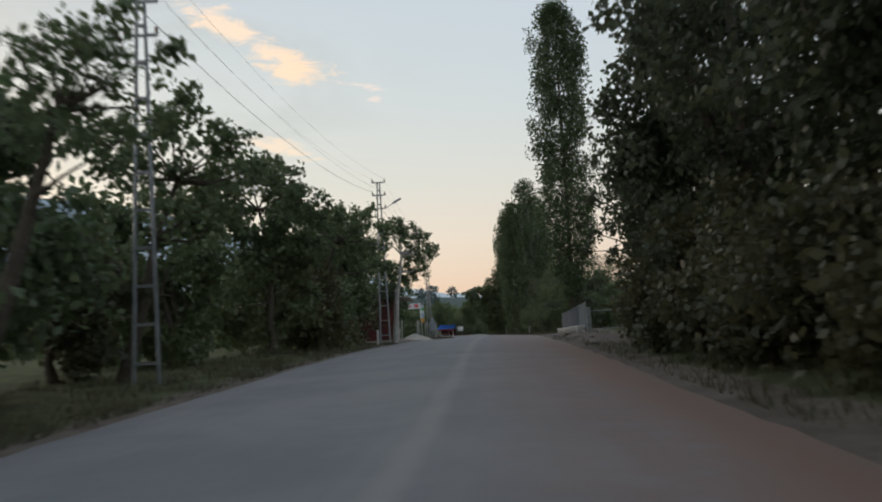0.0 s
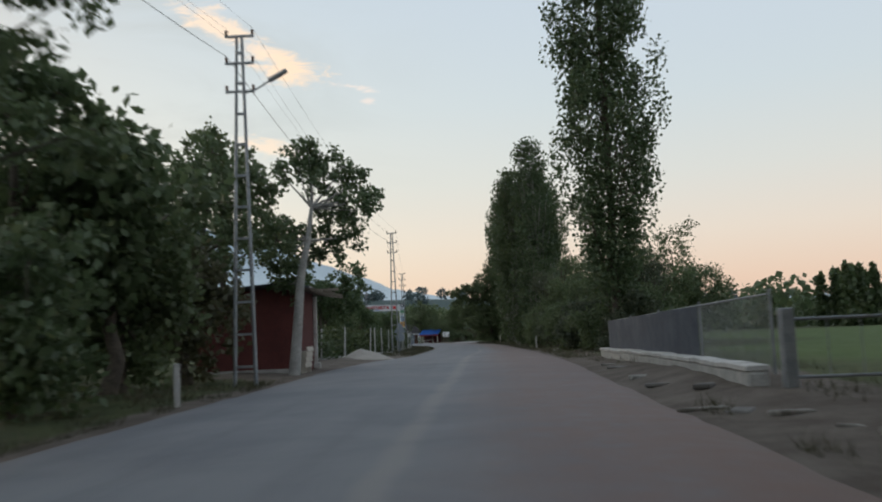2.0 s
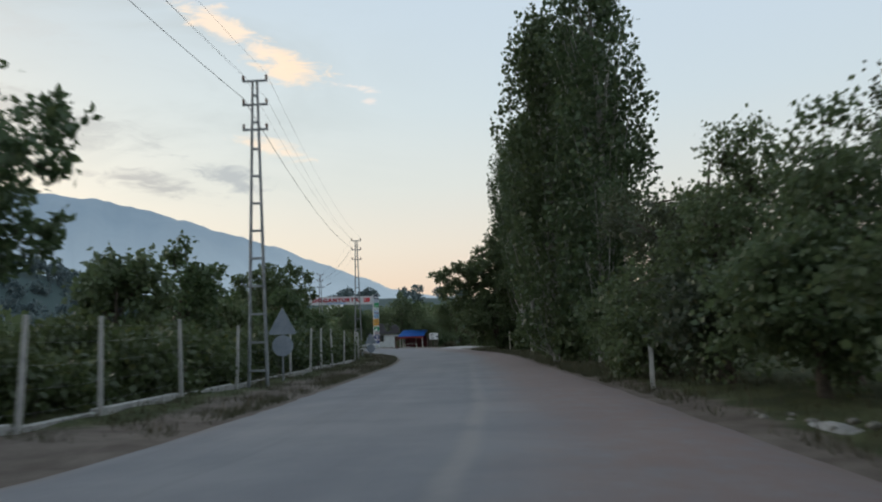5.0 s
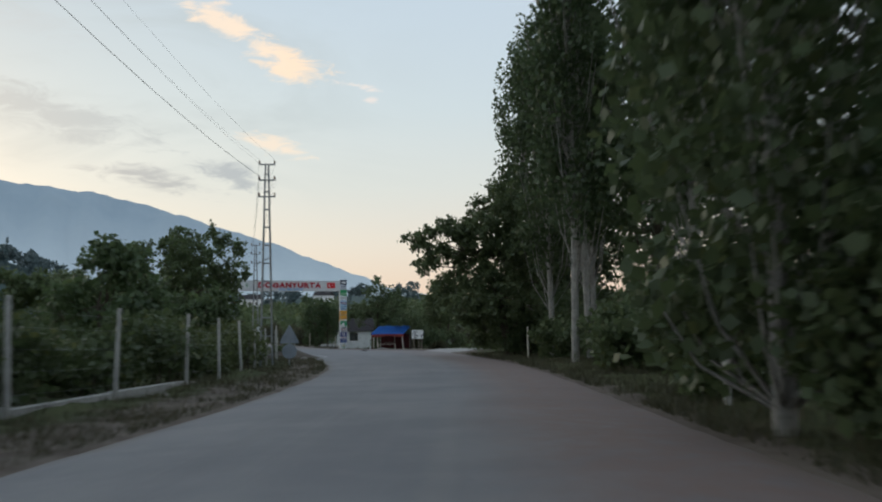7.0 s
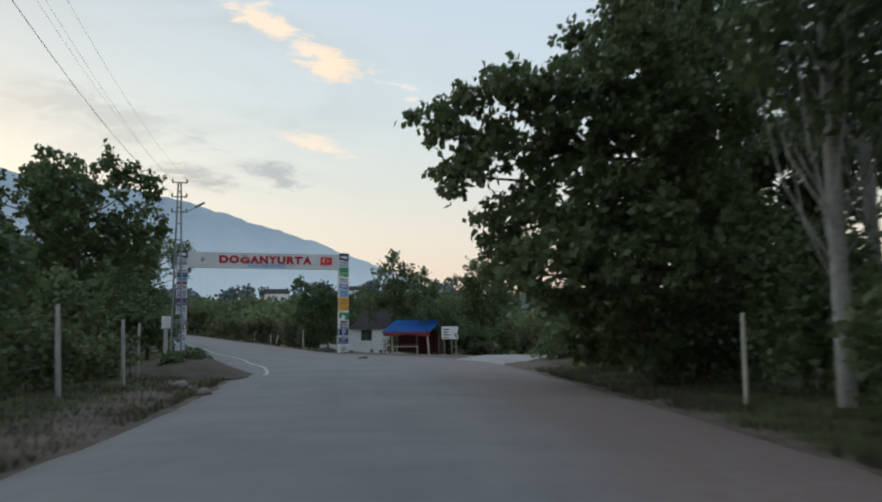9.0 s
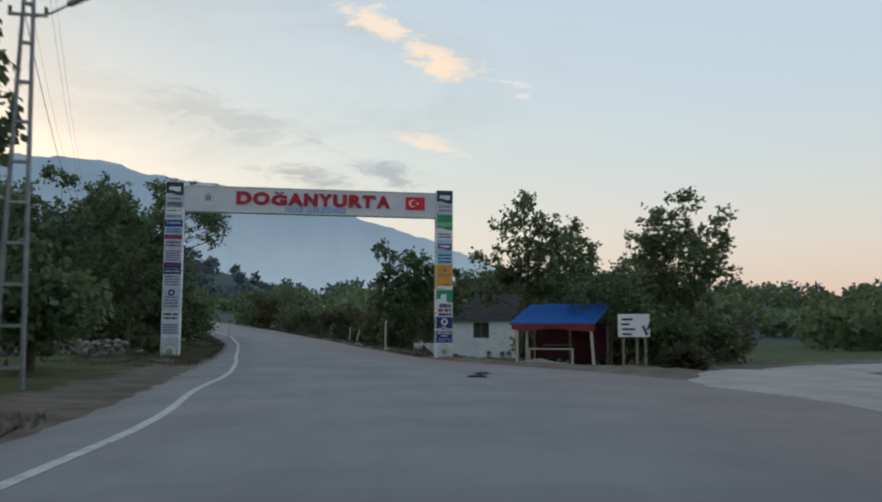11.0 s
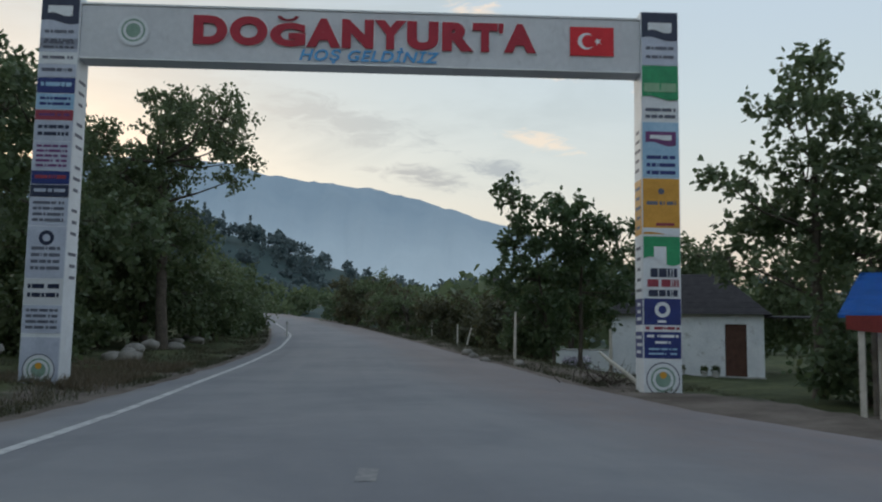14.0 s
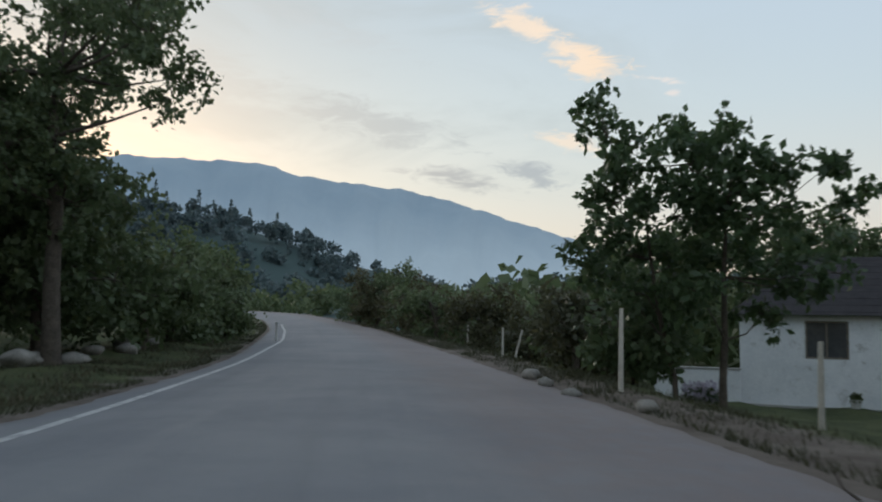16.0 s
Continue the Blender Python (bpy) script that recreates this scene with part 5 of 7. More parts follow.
posts = [(-5.58, 79.5), (-5.34, 84.5), (-4.8, 88.0), (-3.8, 91.4)]
for yy in (94.35, 97.4, 102.1, 107.2, 111.2, 114.6, 118.4, 122.0, 126.5, 131.0, 135.7, 139.7, 145.2, 151.3, 156.6, 162.3, 168.8, 174.7):
    posts.append((float(np.interp(yy, (94, 101, 110, 118, 128, 136, 140, 145, 151, 157, 161, 168, 172, 175), (-2.45, -2.28, -2.1, -1.7, -1.9, -1.7, -1.9, -2.5, -3.4, -4.1, -4.4, -5.8, -7.2, -8.3))), yy))
for k, (x, y) in enumerate(posts):
    fence_post(x, y, random.uniform(-2.5, 2.5), k)
kerb = thing("fence_plinth", 0, 0, 0, 0, "low pale concrete strip under a post fence", "kerb", kind="structure")
for (ax, ay), (bx, by) in zip(posts[:14], posts[1:15]):
    ln = math.hypot(bx - ax, by - ay)
    zz = (gz(ax, ay) + gz(bx, by)) / 2
    part("plinth_block", box((ln - 0.03, 0.16, 0.34), ((ax + bx) / 2 - 0.14, (ay + by) / 2, zz - 0.2), (0, 0, math.degrees(math.atan2(by - ay, bx - ax))), 0.02), CONCRETE, kerb)
wire = []
for (ax, ay), (bx, by) in zip(posts, posts[1:]):
    for h in (0.35, 0.75, 1.15, 1.55, 1.85):
        wire.append(tube(np.array([[ax, ay, gz(ax, ay) + h], [(ax + bx) / 2, (ay + by) / 2, (gz(ax, ay) + gz(bx, by)) / 2 + h - 0.02], [bx, by, gz(bx, by) + h]]), 0.002, 3))
tagged(new("fence_wire", mesh_from("fence_wire", *joined(wire), STEEL)), "thin wire strands strung between concrete posts", "fence wire", kind="stuff")

# vines and weeds behind the posts
def vine_row(ax, ay, bx, by, seed, high=1.9):
    rng = np.random.default_rng(seed)
    cnt = 190
    t = rng.uniform(0, 1, cnt)
    spots = np.stack([ax + (bx - ax) * t + rng.normal(size=cnt) * 0.45, ay + (by - ay) * t, rng.uniform(0.1, 1, cnt) ** 0.7 * high * (0.8 + 0.25 * np.sin(t * 9 + seed))], 1)
    at = np.repeat(spots, 42, 0) + puff(rng, (cnt * 42, 3)) * [0.3, 0.35, 0.25]
    at[:, 2] = np.abs(at[:, 2])
    ox, oy = (ax + bx) / 2, (ay + by) / 2
    root = thing("vine_row", ox, oy, gz(ox, oy), 0, "tangled green vine row growing against a fence", "hedge", "vine rows")
    part("foliage", mesh_from("foliage", *leaf_quads(at - [ox, oy, 0], 0.19, rng, 0.3, 0.45), LEAF_VINE), None, root)
    stems = [tube(np.array([[s[0] - ox, s[1] - oy, -0.1], [s[0] - ox + rng.normal() * 0.1, s[1] - oy, s[2]]]), [0.03, 0.012], 4) for s in spots[::9]]
    for piece in stems:
        part("vine_stem", mesh_from("vine_stem", *piece, BARK), None, root)


for k, (a, b) in enumerate(zip(posts[0::3], posts[3::3])):
    vine_row(a[0] - 1.3, a[1], b[0] - 1.3, b[1], 500 + k, 1.75)
for k in range(5):
    vine_row(-7.5, 78 + k * 10, -7.0, 88 + k * 10, 520 + k, 2.1)


# ---- traffic signs seen from behind ----
def back_sign(x, y, turn, tri, label, drop=0.0):
    root = thing("traffic_sign", x, y, gz(x, y) - drop, turn, label, "traffic sign", "traffic signs")
    v, q = tube(np.array([[0, 0.05, -0.2], [0, 0.05, 2.75]]), 0.035, 8)
    part("sign_post", mesh_from("sign_post", v, q, STEEL), None, root)
    if tri:
        bm = bmesh.new()
        vs = [bm.verts.new((px, py, pz)) for py in (0.0, 0.02) for px, pz in ((-0.45, 1.78), (0.45, 1.78), (0.5, 1.84), (0.05, 2.68), (-0.05, 2.68), (-0.5, 1.84))]
        bm.faces.new(vs[:6])
        bm.faces.new(vs[:5:-1])
        for s in range(6):
            bm.faces.new((vs[s], vs[(s + 1) % 6], vs[6 + (s + 1) % 6], vs[6 + s]))
        part("triangle_plate", bm, SIGN_BACK, root)
    bm = bmesh.new()
    bmesh.ops.create_cone(bm, cap_ends=True, segments=28, radius1=0.38, radius2=0.38, depth=0.02, matrix=pose(0, 0.01, 1.38, 90))
    part("round_plate", bm, SIGN_BACK, root)
    for h in (1.3, 2.1):
        part("clamp", box((0.12, 0.05, 0.05), (0, 0.05, h)), STEEL, root)


back_sign(-1.36, 110.6, 4, True, "bare grey back of a triangular and a round traffic sign", 0.1)
back_sign(-2.5, 154.9, 10, True, "dented grey back of a triangular over a round sign", 0.6)

# meter box on its post beside the last pole
root = thing("meter_box", -10.6, 183.5, gz(-10.6, 183.5), 20, "grey electric meter box on a concrete post", "meter box")
part("post", box((0.2, 0.2, 2.0), (0, 0, -0.1), bevel=0.015), CONCRETE, root)
part("cabinet", box((0.42, 0.26, 0.6), (0, 0, 1.9), bevel=0.02), SIGN_WHITE, root)


# ---- heaps, stones and litter ----
def heap(name, x, y, rx, ry, high, mat, label, category, seed, turn=0):
    bm = bmesh.new()
    bmesh.ops.create_grid(bm, x_segments=28, y_segments=28, size=1)
    noise.seed_set(seed)
    for v in bm.verts:
        px, py = v.co.x, v.co.y
        d = math.hypot(px, py)
        n = noise.noise(Vector((px * 2, py * 2, seed))) * 0.25 + noise.noise(Vector((px * 7, py * 7, seed))) * 0.08
        v.co = Vector((px * rx, py * ry, high * max(0.0, (1 - d ** 1.3)) * (1 + n) * (1 - 0.2 * d) - 0.09 + n * 0.05 * high))
    root = thing(name, x, y, gz(x, y), turn, label, category)
    part("mound", bm, mat, root, smooth=True)


heap("sand_heap", -2.3, 88.6, 2.0, 2.4, 0.74, SAND, "low heap of pale sand dumped at the roadside", "sand heap", 2)
heap("soil_heap", -7.7, 178.2, 2.6, 5.4, 0.95, SOIL, "long dark heap of soil with weeds", "soil heap", 3, 28)
heap("gravel_heap", -2.2, 209.3, 1.9, 1.0, 0.35, GRAVEL, "small flat heap of gravel before a stall", "gravel heap", 4, 10)


heap("rubble_patch", 9.95, 92.3, 0.6, 1.9, 0.2, LANE_GREY, "flat patch of pale rubble on the verge", "rubble", 6, -6)


def stone(x, y, s, seed, label="pale rough stone lying on the verge", group="verge stones"):
    bm = bmesh.new()
    bmesh.ops.create_icosphere(bm, subdivisions=2, radius=1)
    for v in bm.verts:
        v.co *= 1 + 0.35 * noise.noise(v.co * 1.3 + Vector((seed * 3.1, 0, 0)))
        v.co = Vector((v.co.x * s, v.co.y * s * 0.75, v.co.z * s * 0.55))
    rng = np.random.default_rng(seed)
    root = thing("stone", x, y, gz(x, y) + s * 0.25, rng.uniform(0, 360), label, "stone", group)
    part("lump", bm, STONE, root, smooth=True)


for k, (x, y, s) in enumerate(((-25.2, 218.3, 0.42), (-24.2, 217.6, 0.3), (-27.2, 221.8, 0.45), (-26.4, 221, 0.25), (-28.7, 224.8, 0.4), (-30.2, 228.4, 0.35), (-31.5, 231.2, 0.42), (-33.0, 234.6, 0.34), (-23.4, 213.6, 0.3), (-24.6, 215.2, 0.25), (-27.6, 223.2, 0.5), (-23.6, 217.2, 0.45), (-28.2, 225.6, 0.42), (-29.9, 229.6, 0.4), (-30.6, 230.6, 0.3), (-25.9, 219.9, 0.36),
                               (9.5, 93.6, 0.11), (9.75, 93.2, 0.09), (9.95, 92.9, 0.12), (10.1, 91.4, 0.11), (9.9, 92.1, 0.07), (10.3, 92.4, 0.09), (9.75, 91.8, 0.08), (10.2, 90.9, 0.07), (9.6, 94.2, 0.06), (10.5, 91.8, 0.10), (10.0, 93.8, 0.08), (7.35, 44.6, 0.12), (7.0, 39.3, 0.16), (-2.6, 166.0, 0.22), (-4.1, 168.3, 0.28), (-15.2, 226.6, 0.25), (-16.0, 228.4, 0.3), (-14.2, 224.6, 0.22),
                               (-12.4, 222.4, 0.25), (-2.1, 137.5, 0.15), (-1.4, 133.0, 0.18), (7.9, 46.0, 0.2))):
    stone(x, y, s, 40 + k)
for k, (x, y, wide, deep, turn) in enumerate(((7.61, 56.4, 0.7, 0.4, 10), (7.4, 53.9, 0.55, 0.35, -20), (6.95, 49.6, 0.75, 0.3, 5), (7.3, 49.0, 0.4, 0.3, 40), (7.75, 48.3, 0.6, 0.3, 15), (8.1, 61.2, 0.6, 0.35, 25), (7.9, 46.9, 0.5, 0.3, -15), (7.6, 51.8, 0.35, 0.25, 60), (8.2, 64.0, 0.4, 0.3, 0))):
    bm = box((wide, deep, 0.09), (0, 0, 0), bevel=0.02)
    for v in bm.verts:
        v.co += Vector((noise.noise(v.co * 3 + Vector((k, 0, 0))), noise.noise(v.co * 3 + Vector((0, k, 5))), noise.noise(v.co * 2 + Vector((0, 7, k))) * 0.3)) * 0.16
    root = thing("broken_slab", x, y, gz(x, y) - 0.055, turn, "broken grey concrete slab half sunk in dirt", "rubble", "slabs before the low wall")
    part("slab", bm, GRAVEL if k % 2 else STONE, root)
for k, (x, y, a) in enumerate(((-3.05, 198.1, 12), (-2.9, 196.25, -12))):
    bm = bmesh.new()
    bmesh.ops.create_icosphere(bm, subdivisions=3, radius=1)
    for v in bm.verts:
        v.co *= 1 + 0.9 * noise.noise(v.co * 2.3 + Vector((k * 5.0, 0, 0)))
        bend = 0.10 * math.sin(v.co.x * 2.6 + k)
        v.co = Vector((v.co.x * (0.20 + 0.08 * k), v.co.y * 0.085 + bend, max(-0.02, v.co.z * 0.05)))
    root = thing("rag", x, y, float(road_height(x, y)) + 0.012, a, "crumpled black rag lying on the asphalt", "litter", "rags on the road")
    part("cloth", bm, RAG, root, smooth=True)


def marker_post(x, y, high=0.95, label="short white marker post at the road edge"):
    root = thing("marker_post", x, y, gz(x, y), random.uniform(-20, 20), label, "marker post", "roadside marker posts")
    part("shaft", box((0.12, 0.10, high), (0, 0, -0.05), (random.uniform(-2, 2), random.uniform(-2, 2), 0), 0.012), WHITEWASH, root)
    part("cap", box((0.125, 0.105, 0.14), (0, 0, high - 0.1), bevel=0.012), CONCRETE, root)


marker_post(-2.45, 54.3, 0.85, "short white marker post among weeds")
for x, y in ((9.7, 101.5), (10.6, 127), (-31.8, 241.6)):
    marker_post(x, y, 1.0)


# ---- red shed ----
shed = thing("red_shed", -4.75, 71.6, gz(-3, 71.6) - 0.05, 2, "dull red plastered roadside shed with a ragged roof", "shed")


def gable(y0, thick, outline):
    """An upright slab with the given outline in x and z."""
    bm = bmesh.new()
    near_v = [bm.verts.new((px, y0, pz)) for px, pz in outline]
    far_v = [bm.verts.new((px, y0 + thick, pz)) for px, pz in outline]
    bm.faces.new(near_v)
    bm.faces.new(far_v[::-1])
    for i in range(len(outline)):
        j = (i + 1) % len(outline)
        bm.faces.new((near_v[j], near_v[i], far_v[i], far_v[j]))
    return bm


GABLE = ((-1.95, 0), (1.95, 0), (1.95, 3.33), (1.45, 3.42), (-1.95, 3.12))
part("front_wall", gable(-2.35, 0.2, GABLE), RED_PAINT, shed)
part("back_wall", gable(2.15, 0.2, GABLE), RED_PAINT, shed)
part("side_wall", box((0.2, 4.3, 3.3), (1.85, 0, 0)), RED_PAINT, shed)
part("side_wall", box((0.2, 4.3, 3.08), (-1.85, 0, 0)), RED_PAINT, shed)
part("skirting", box((3.95, 0.05, 0.22), (0, -2.38, 0)), CONCRETE, shed)
part("corner_pillar", box((0.16, 0.16, 3.2), (2.04, 2.28, 0), bevel=0.015), WHITEWASH, shed, "pale concrete corner pillar")
part("footing", box((0.34, 0.34, 0.28), (2.06, 2.3, 0), bevel=0.03), CONCRETE, shed)
roof = part("roof", gable(-2.7, 5.5, ((-2.5, 3.12), (1.45, 3.47), (2.5, 3.3), (2.5, 3.36), (1.45, 3.56), (-2.5, 3.2))), SHEET, shed, "sagging sheet roof")
for k in range(9):
    part("rafter", box((1.9 + 0.35 * (k % 3), 0.1, 0.1), (2.0 + 0.12 * (k % 2), -2.3 + k * 0.58, 3.28), (0, 9, random.uniform(-4, 4))), TIMBER, roof)
for k in range(3):
    part("rafter", box((0.12, 2.2, 0.12), (1.5 + 0.4 * k, 3.0, 3.36 + 0.05 * k), (random.uniform(-3, 5), 0, -22 - 6 * k)), TIMBER, roof)
for k in range(6):
    part("sheet_edge", box((0.75, 0.5, 0.02), (-2.0 + k * 0.7, -2.62, 3.22 + 0.062 * k + 0.03 * (k % 2)), (random.uniform(-14, 4), -5, 0)), SIGN_BACK, roof)
crate = thing("white_bench", -2.55, 70.05, gz(-2.55, 70.05), 92, "white plank bench leaning against a red wall", "bench")
for k in range(4):
    part("plank", box((1.8, 0.035, 0.19), (0, -0.10 - k * 0.03, 0.22 + k * 0.2), (-10, 0, 0), 0.006), TIMBER_PALE, crate)
for sgn in (-1, 1):
    part("leg", box((0.07, 0.3, 0.85), (sgn * 0.66, 0.05, 0), bevel=0.006), TIMBER_PALE, crate)


# ---- metal fence on its low wall, and the gate ----
def wall_run(points, high, thick, mat, bm=None):
    bm = bm or bmesh.new()
    for (ax, ay), (bx, by) in zip(points, points[1:]):
        ln = math.hypot(bx - ax, by - ay)
        box((ln, thick, high), ((ax + bx) / 2, (ay + by) / 2, 0), (0, 0, math.degrees(math.atan2(by - ay, bx - ax))), bm=bm)
    return bm


fence_line = [(8.15, 50.6), (8.6, 56), (9.05, 61.5), (9.4, 67), (9.62, 72.2)]


def foot(p):
    return float(profile(p[1])) + 0.09 - float(np.interp(p[1], (50, 70), (0.08, 0.27)))


low = thing("low_wall", 0, 0, 0.0, 0, "low whitewashed concrete wall, chipped, along the road", "wall", kind="structure")
for k, (a, b) in enumerate(zip(fence_line, fence_line[1:])):
    bm = bmesh.new()
    ln = math.hypot(b[0] - a[0], b[1] - a[1])
    box((ln + 0.02, 0.34, 0.74), ((a[0] + b[0]) / 2, (a[1] + b[1]) / 2, foot(a) - 0.28), (0, 0, math.degrees(math.atan2(b[1] - a[1], b[0] - a[0]))), bm=bm, bevel=0.05)
    part("wall_block", bm, CONCRETE, low)
    turn_k = math.degrees(math.atan2(b[1] - a[1], b[0] - a[0]))
    for c in range(6):
        f = (c + 0.5) / 6
        part("coping_stone", box((ln / 6 - 0.015, 0.38, 0.11), (a[0] + (b[0] - a[0]) * f, a[1] + (b[1] - a[1]) * f, foot(a) + 0.45 + 0.012 * math.sin(c * 2.1 + k)), (0, 0, turn_k + 0.6 * math.sin(c + k)), 0.02), WHITEWASH, low)
mf = thing("metal_fence", 0, 0, 0, 0, "grey corrugated sheet metal fence above a low wall", "fence")
for a, b in zip(fence_line, fence_line[1:]):
    ln = math.hypot(b[0] - a[0], b[1] - a[1])
    cnt = 5
    if a is fence_line[0]:
        for k in range(36):
            f = (k + 0.5) / 36
            px, py = a[0] + (b[0] - a[0]) * f + 0.24, a[1] + (b[1] - a[1]) * f
            part("mesh_bar", mesh_from("mesh_bar", *tube(np.array([[px, py, foot(a) + 0.42], [px, py, foot(a) + 1.69]]), 0.008, 4), STEEL), None, mf)
        cnt = 0
    for k in range(cnt):
        t0, t1 = k / cnt, (k + 1) / cnt
        ax, ay, bx, by = a[0] + (b[0] - a[0]) * t0 + 0.22, a[1] + (b[1] - a[1]) * t0, a[0] + (b[0] - a[0]) * t1 + 0.22, a[1] + (b[1] - a[1]) * t1
        bm = bmesh.new()
        row = []
        for s in range(23):
            f = s / 22
            wob = 0.012 * math.cos(s * math.pi)
            row.append([bm.verts.new((ax + (bx - ax) * f + wob, ay + (by - ay) * f, zz)) for zz in (foot(a) + 0.42, foot(a) + 1.68)])
        for p0, p1 in zip(row, row[1:]):
            bm.faces.new((p0[0], p1[0], p1[1], p0[1]))
        panel = part("sheet_panel", bm, SHEET, mf)
    v, q = tube(np.array([[a[0] + 0.28, a[1], foot(a) + 0.4], [a[0] + 0.28, a[1], foot(a) + 1.78]]), 0.03, 6)
    part("fence_upright", mesh_from("fence_upright", v, q, STEEL), None, mf)
    part("top_rail", mesh_from("top_rail", *tube(np.array([[a[0] + 0.24, a[1], foot(a) + 1.69], [b[0] + 0.24, b[1], foot(b) + 1.69]]), 0.02, 6), STEEL), None, mf)
gate = thing("field_gate", 8.5, 50.2, gz(8.5, 50.2), 0, "grey steel field gate before a green meadow", "gate")
part("gate_post", box((0.2, 0.2, 1.3), (0.0, 0, -0.1), bevel=0.015), STEEL, gate)
part("gate_post", box((0.12, 0.12, 1.2), (6.6, -0.8, -0.1), bevel=0.01), STEEL, gate)
for h in (1.02, 0.12):
    part("gate_rail", mesh_from("gate_rail", *tube(np.array([[0.1, 0, h], [6.6, -0.8, h]]), 0.03, 6), STEEL), None, gate)
for k in range(12):
    part("gate_bar", mesh_from("gate_bar", *tube(np.array([[0.6 + k * 0.5, -0.07 - k * 0.06, 0.12], [0.6 + k * 0.5, -0.07 - k * 0.06, 1.02]]), 0.008, 4), STEEL), None, gate)

# rubble wall on the left of the arch
rubble = thing("rubble_wall", 0, 0, 0, 0, "low dry wall of pale field stones on a bank", "wall", kind="structure")
rng = np.random.default_rng(12)
shapes = []
for k in range(6):
    bm = bmesh.new()
    bmesh.ops.create_icosphere(bm, subdivisions=1, radius=1)
    for v in bm.verts:
        v.co *= 1 + 0.4 * noise.noise(v.co * 1.6 + Vector((k * 4.7, 0, 0)))
        v.co = Vector((v.co.x * 0.30, v.co.y * 0.22, v.co.z * 0.17))
    me = bpy.data.meshes.new("field_stone")
    bm.to_mesh(me)
    bm.free()
    me.materials.append(STONE)
    shapes.append(me)
for k in range(176):
    f, lay = (k % 44) / 44, k // 44
    x, y = -36.0 + 12.6 * f + rng.normal() * 0.06, 203.6 + 8.6 * f + rng.normal() * 0.06
    ob = new("field_stone", shapes[k % 6])
    ob.parent = rubble
    ob.matrix_basis = pose(x, y, gz(x, y) + 0.06 + lay * 0.2, rng.uniform(-12, 12), rng.uniform(-12, 12), rng.uniform(0, 360))


# ---- welcome arch over the road ----
ARCH_X, ARCH_Y, ARCH_TURN = -13.565, 212.13, 20.9
HALF = 6.62
COL_W, COL_D, COL_H = 0.84, 0.62, 8.59
arch = thing("welcome_arch", ARCH_X, ARCH_Y, 0.0, ARCH_TURN, "white welcome arch plastered with adverts, spanning the road", "arch")
FRONT = -COL_D / 2


def plate(wide, high, x, z, depth, thick=0.006, y0=FRONT):
    """A thin panel on the front of the arch."""
    return box((wide, thick, high), (x, y0 - depth, z))


def disc(radius, x, z, depth, y0=FRONT, inner=0.0):
    bm = bmesh.new()
    n_seg = 28
    outer = [bm.verts.new((x + radius * math.cos(a), y0 - depth, z + radius * math.sin(a))) for a in np.linspace(0, 2 * math.pi, n_seg, endpoint=False)]
    if inner:
        hole = [bm.verts.new((x + inner * math.cos(a), y0 - depth, z + inner * math.sin(a))) for a in np.linspace(0, 2 * math.pi, n_seg, endpoint=False)]
        for k in range(n_seg):
            bm.faces.new((outer[k], outer[(k + 1) % n_seg], hole[(k + 1) % n_seg], hole[k]))
    else:
        bm.faces.new(outer)
    return bm


def bars(parent, x, z, wide, rows, step, mat, depth=0.014, high=None, seed=0, gaps=3):
    """Rows of small bars in place of writing that cannot be read."""
    rng = np.random.default_rng(seed)
    for r in range(rows):
        left, zz = -wide / 2, z - r * step
        cuts = np.sort(rng.uniform(0.12, 0.92, gaps)) * wide - wide / 2
        for right in [*cuts, wide / 2]:
            if right - left > 0.04:
                part("print_bar", box((right - left - 0.025, 0.004, high or step * 0.5), (x + (left + right) / 2, FRONT - depth, zz)), mat, parent)
            left = right


def wavy(wide, high, x, z, depth, dip):
    """A panel whose lower edge is a wave."""
    bm = bmesh.new()
    top, low = [], []
    for k in range(13):
        f = k / 12
        px = x - wide / 2 + wide * f
        top.append(bm.verts.new((px, FRONT - depth, z + high)))
        low.append(bm.verts.new((px, FRONT - depth, z + dip * math.sin(f * 5.2 + 0.6))))
    for k in range(12):
        bm.faces.new((low[k], low[k + 1], top[k + 1], top[k]))
    return bm


def emblem(parent, x, z, r):
    seal = part("emblem", disc(r, x, z, 0.012), VINYL_WHITE, parent, "round green and white emblem")
    part("emblem_ring", disc(r, x, z, 0.016, inner=r * 0.93), INK, seal)
    part("emblem_ring", disc(r * 0.72, x, z, 0.016, inner=r * 0.62), SEAL_GREEN, seal)
    part("emblem_field", disc(r * 0.45, x, z, 0.018), SEAL_GREEN, seal)
    part("emblem_sun", disc(r * 0.2, x, z + r * 0.25, 0.022), ORANGE_VINYL, seal)
    return seal


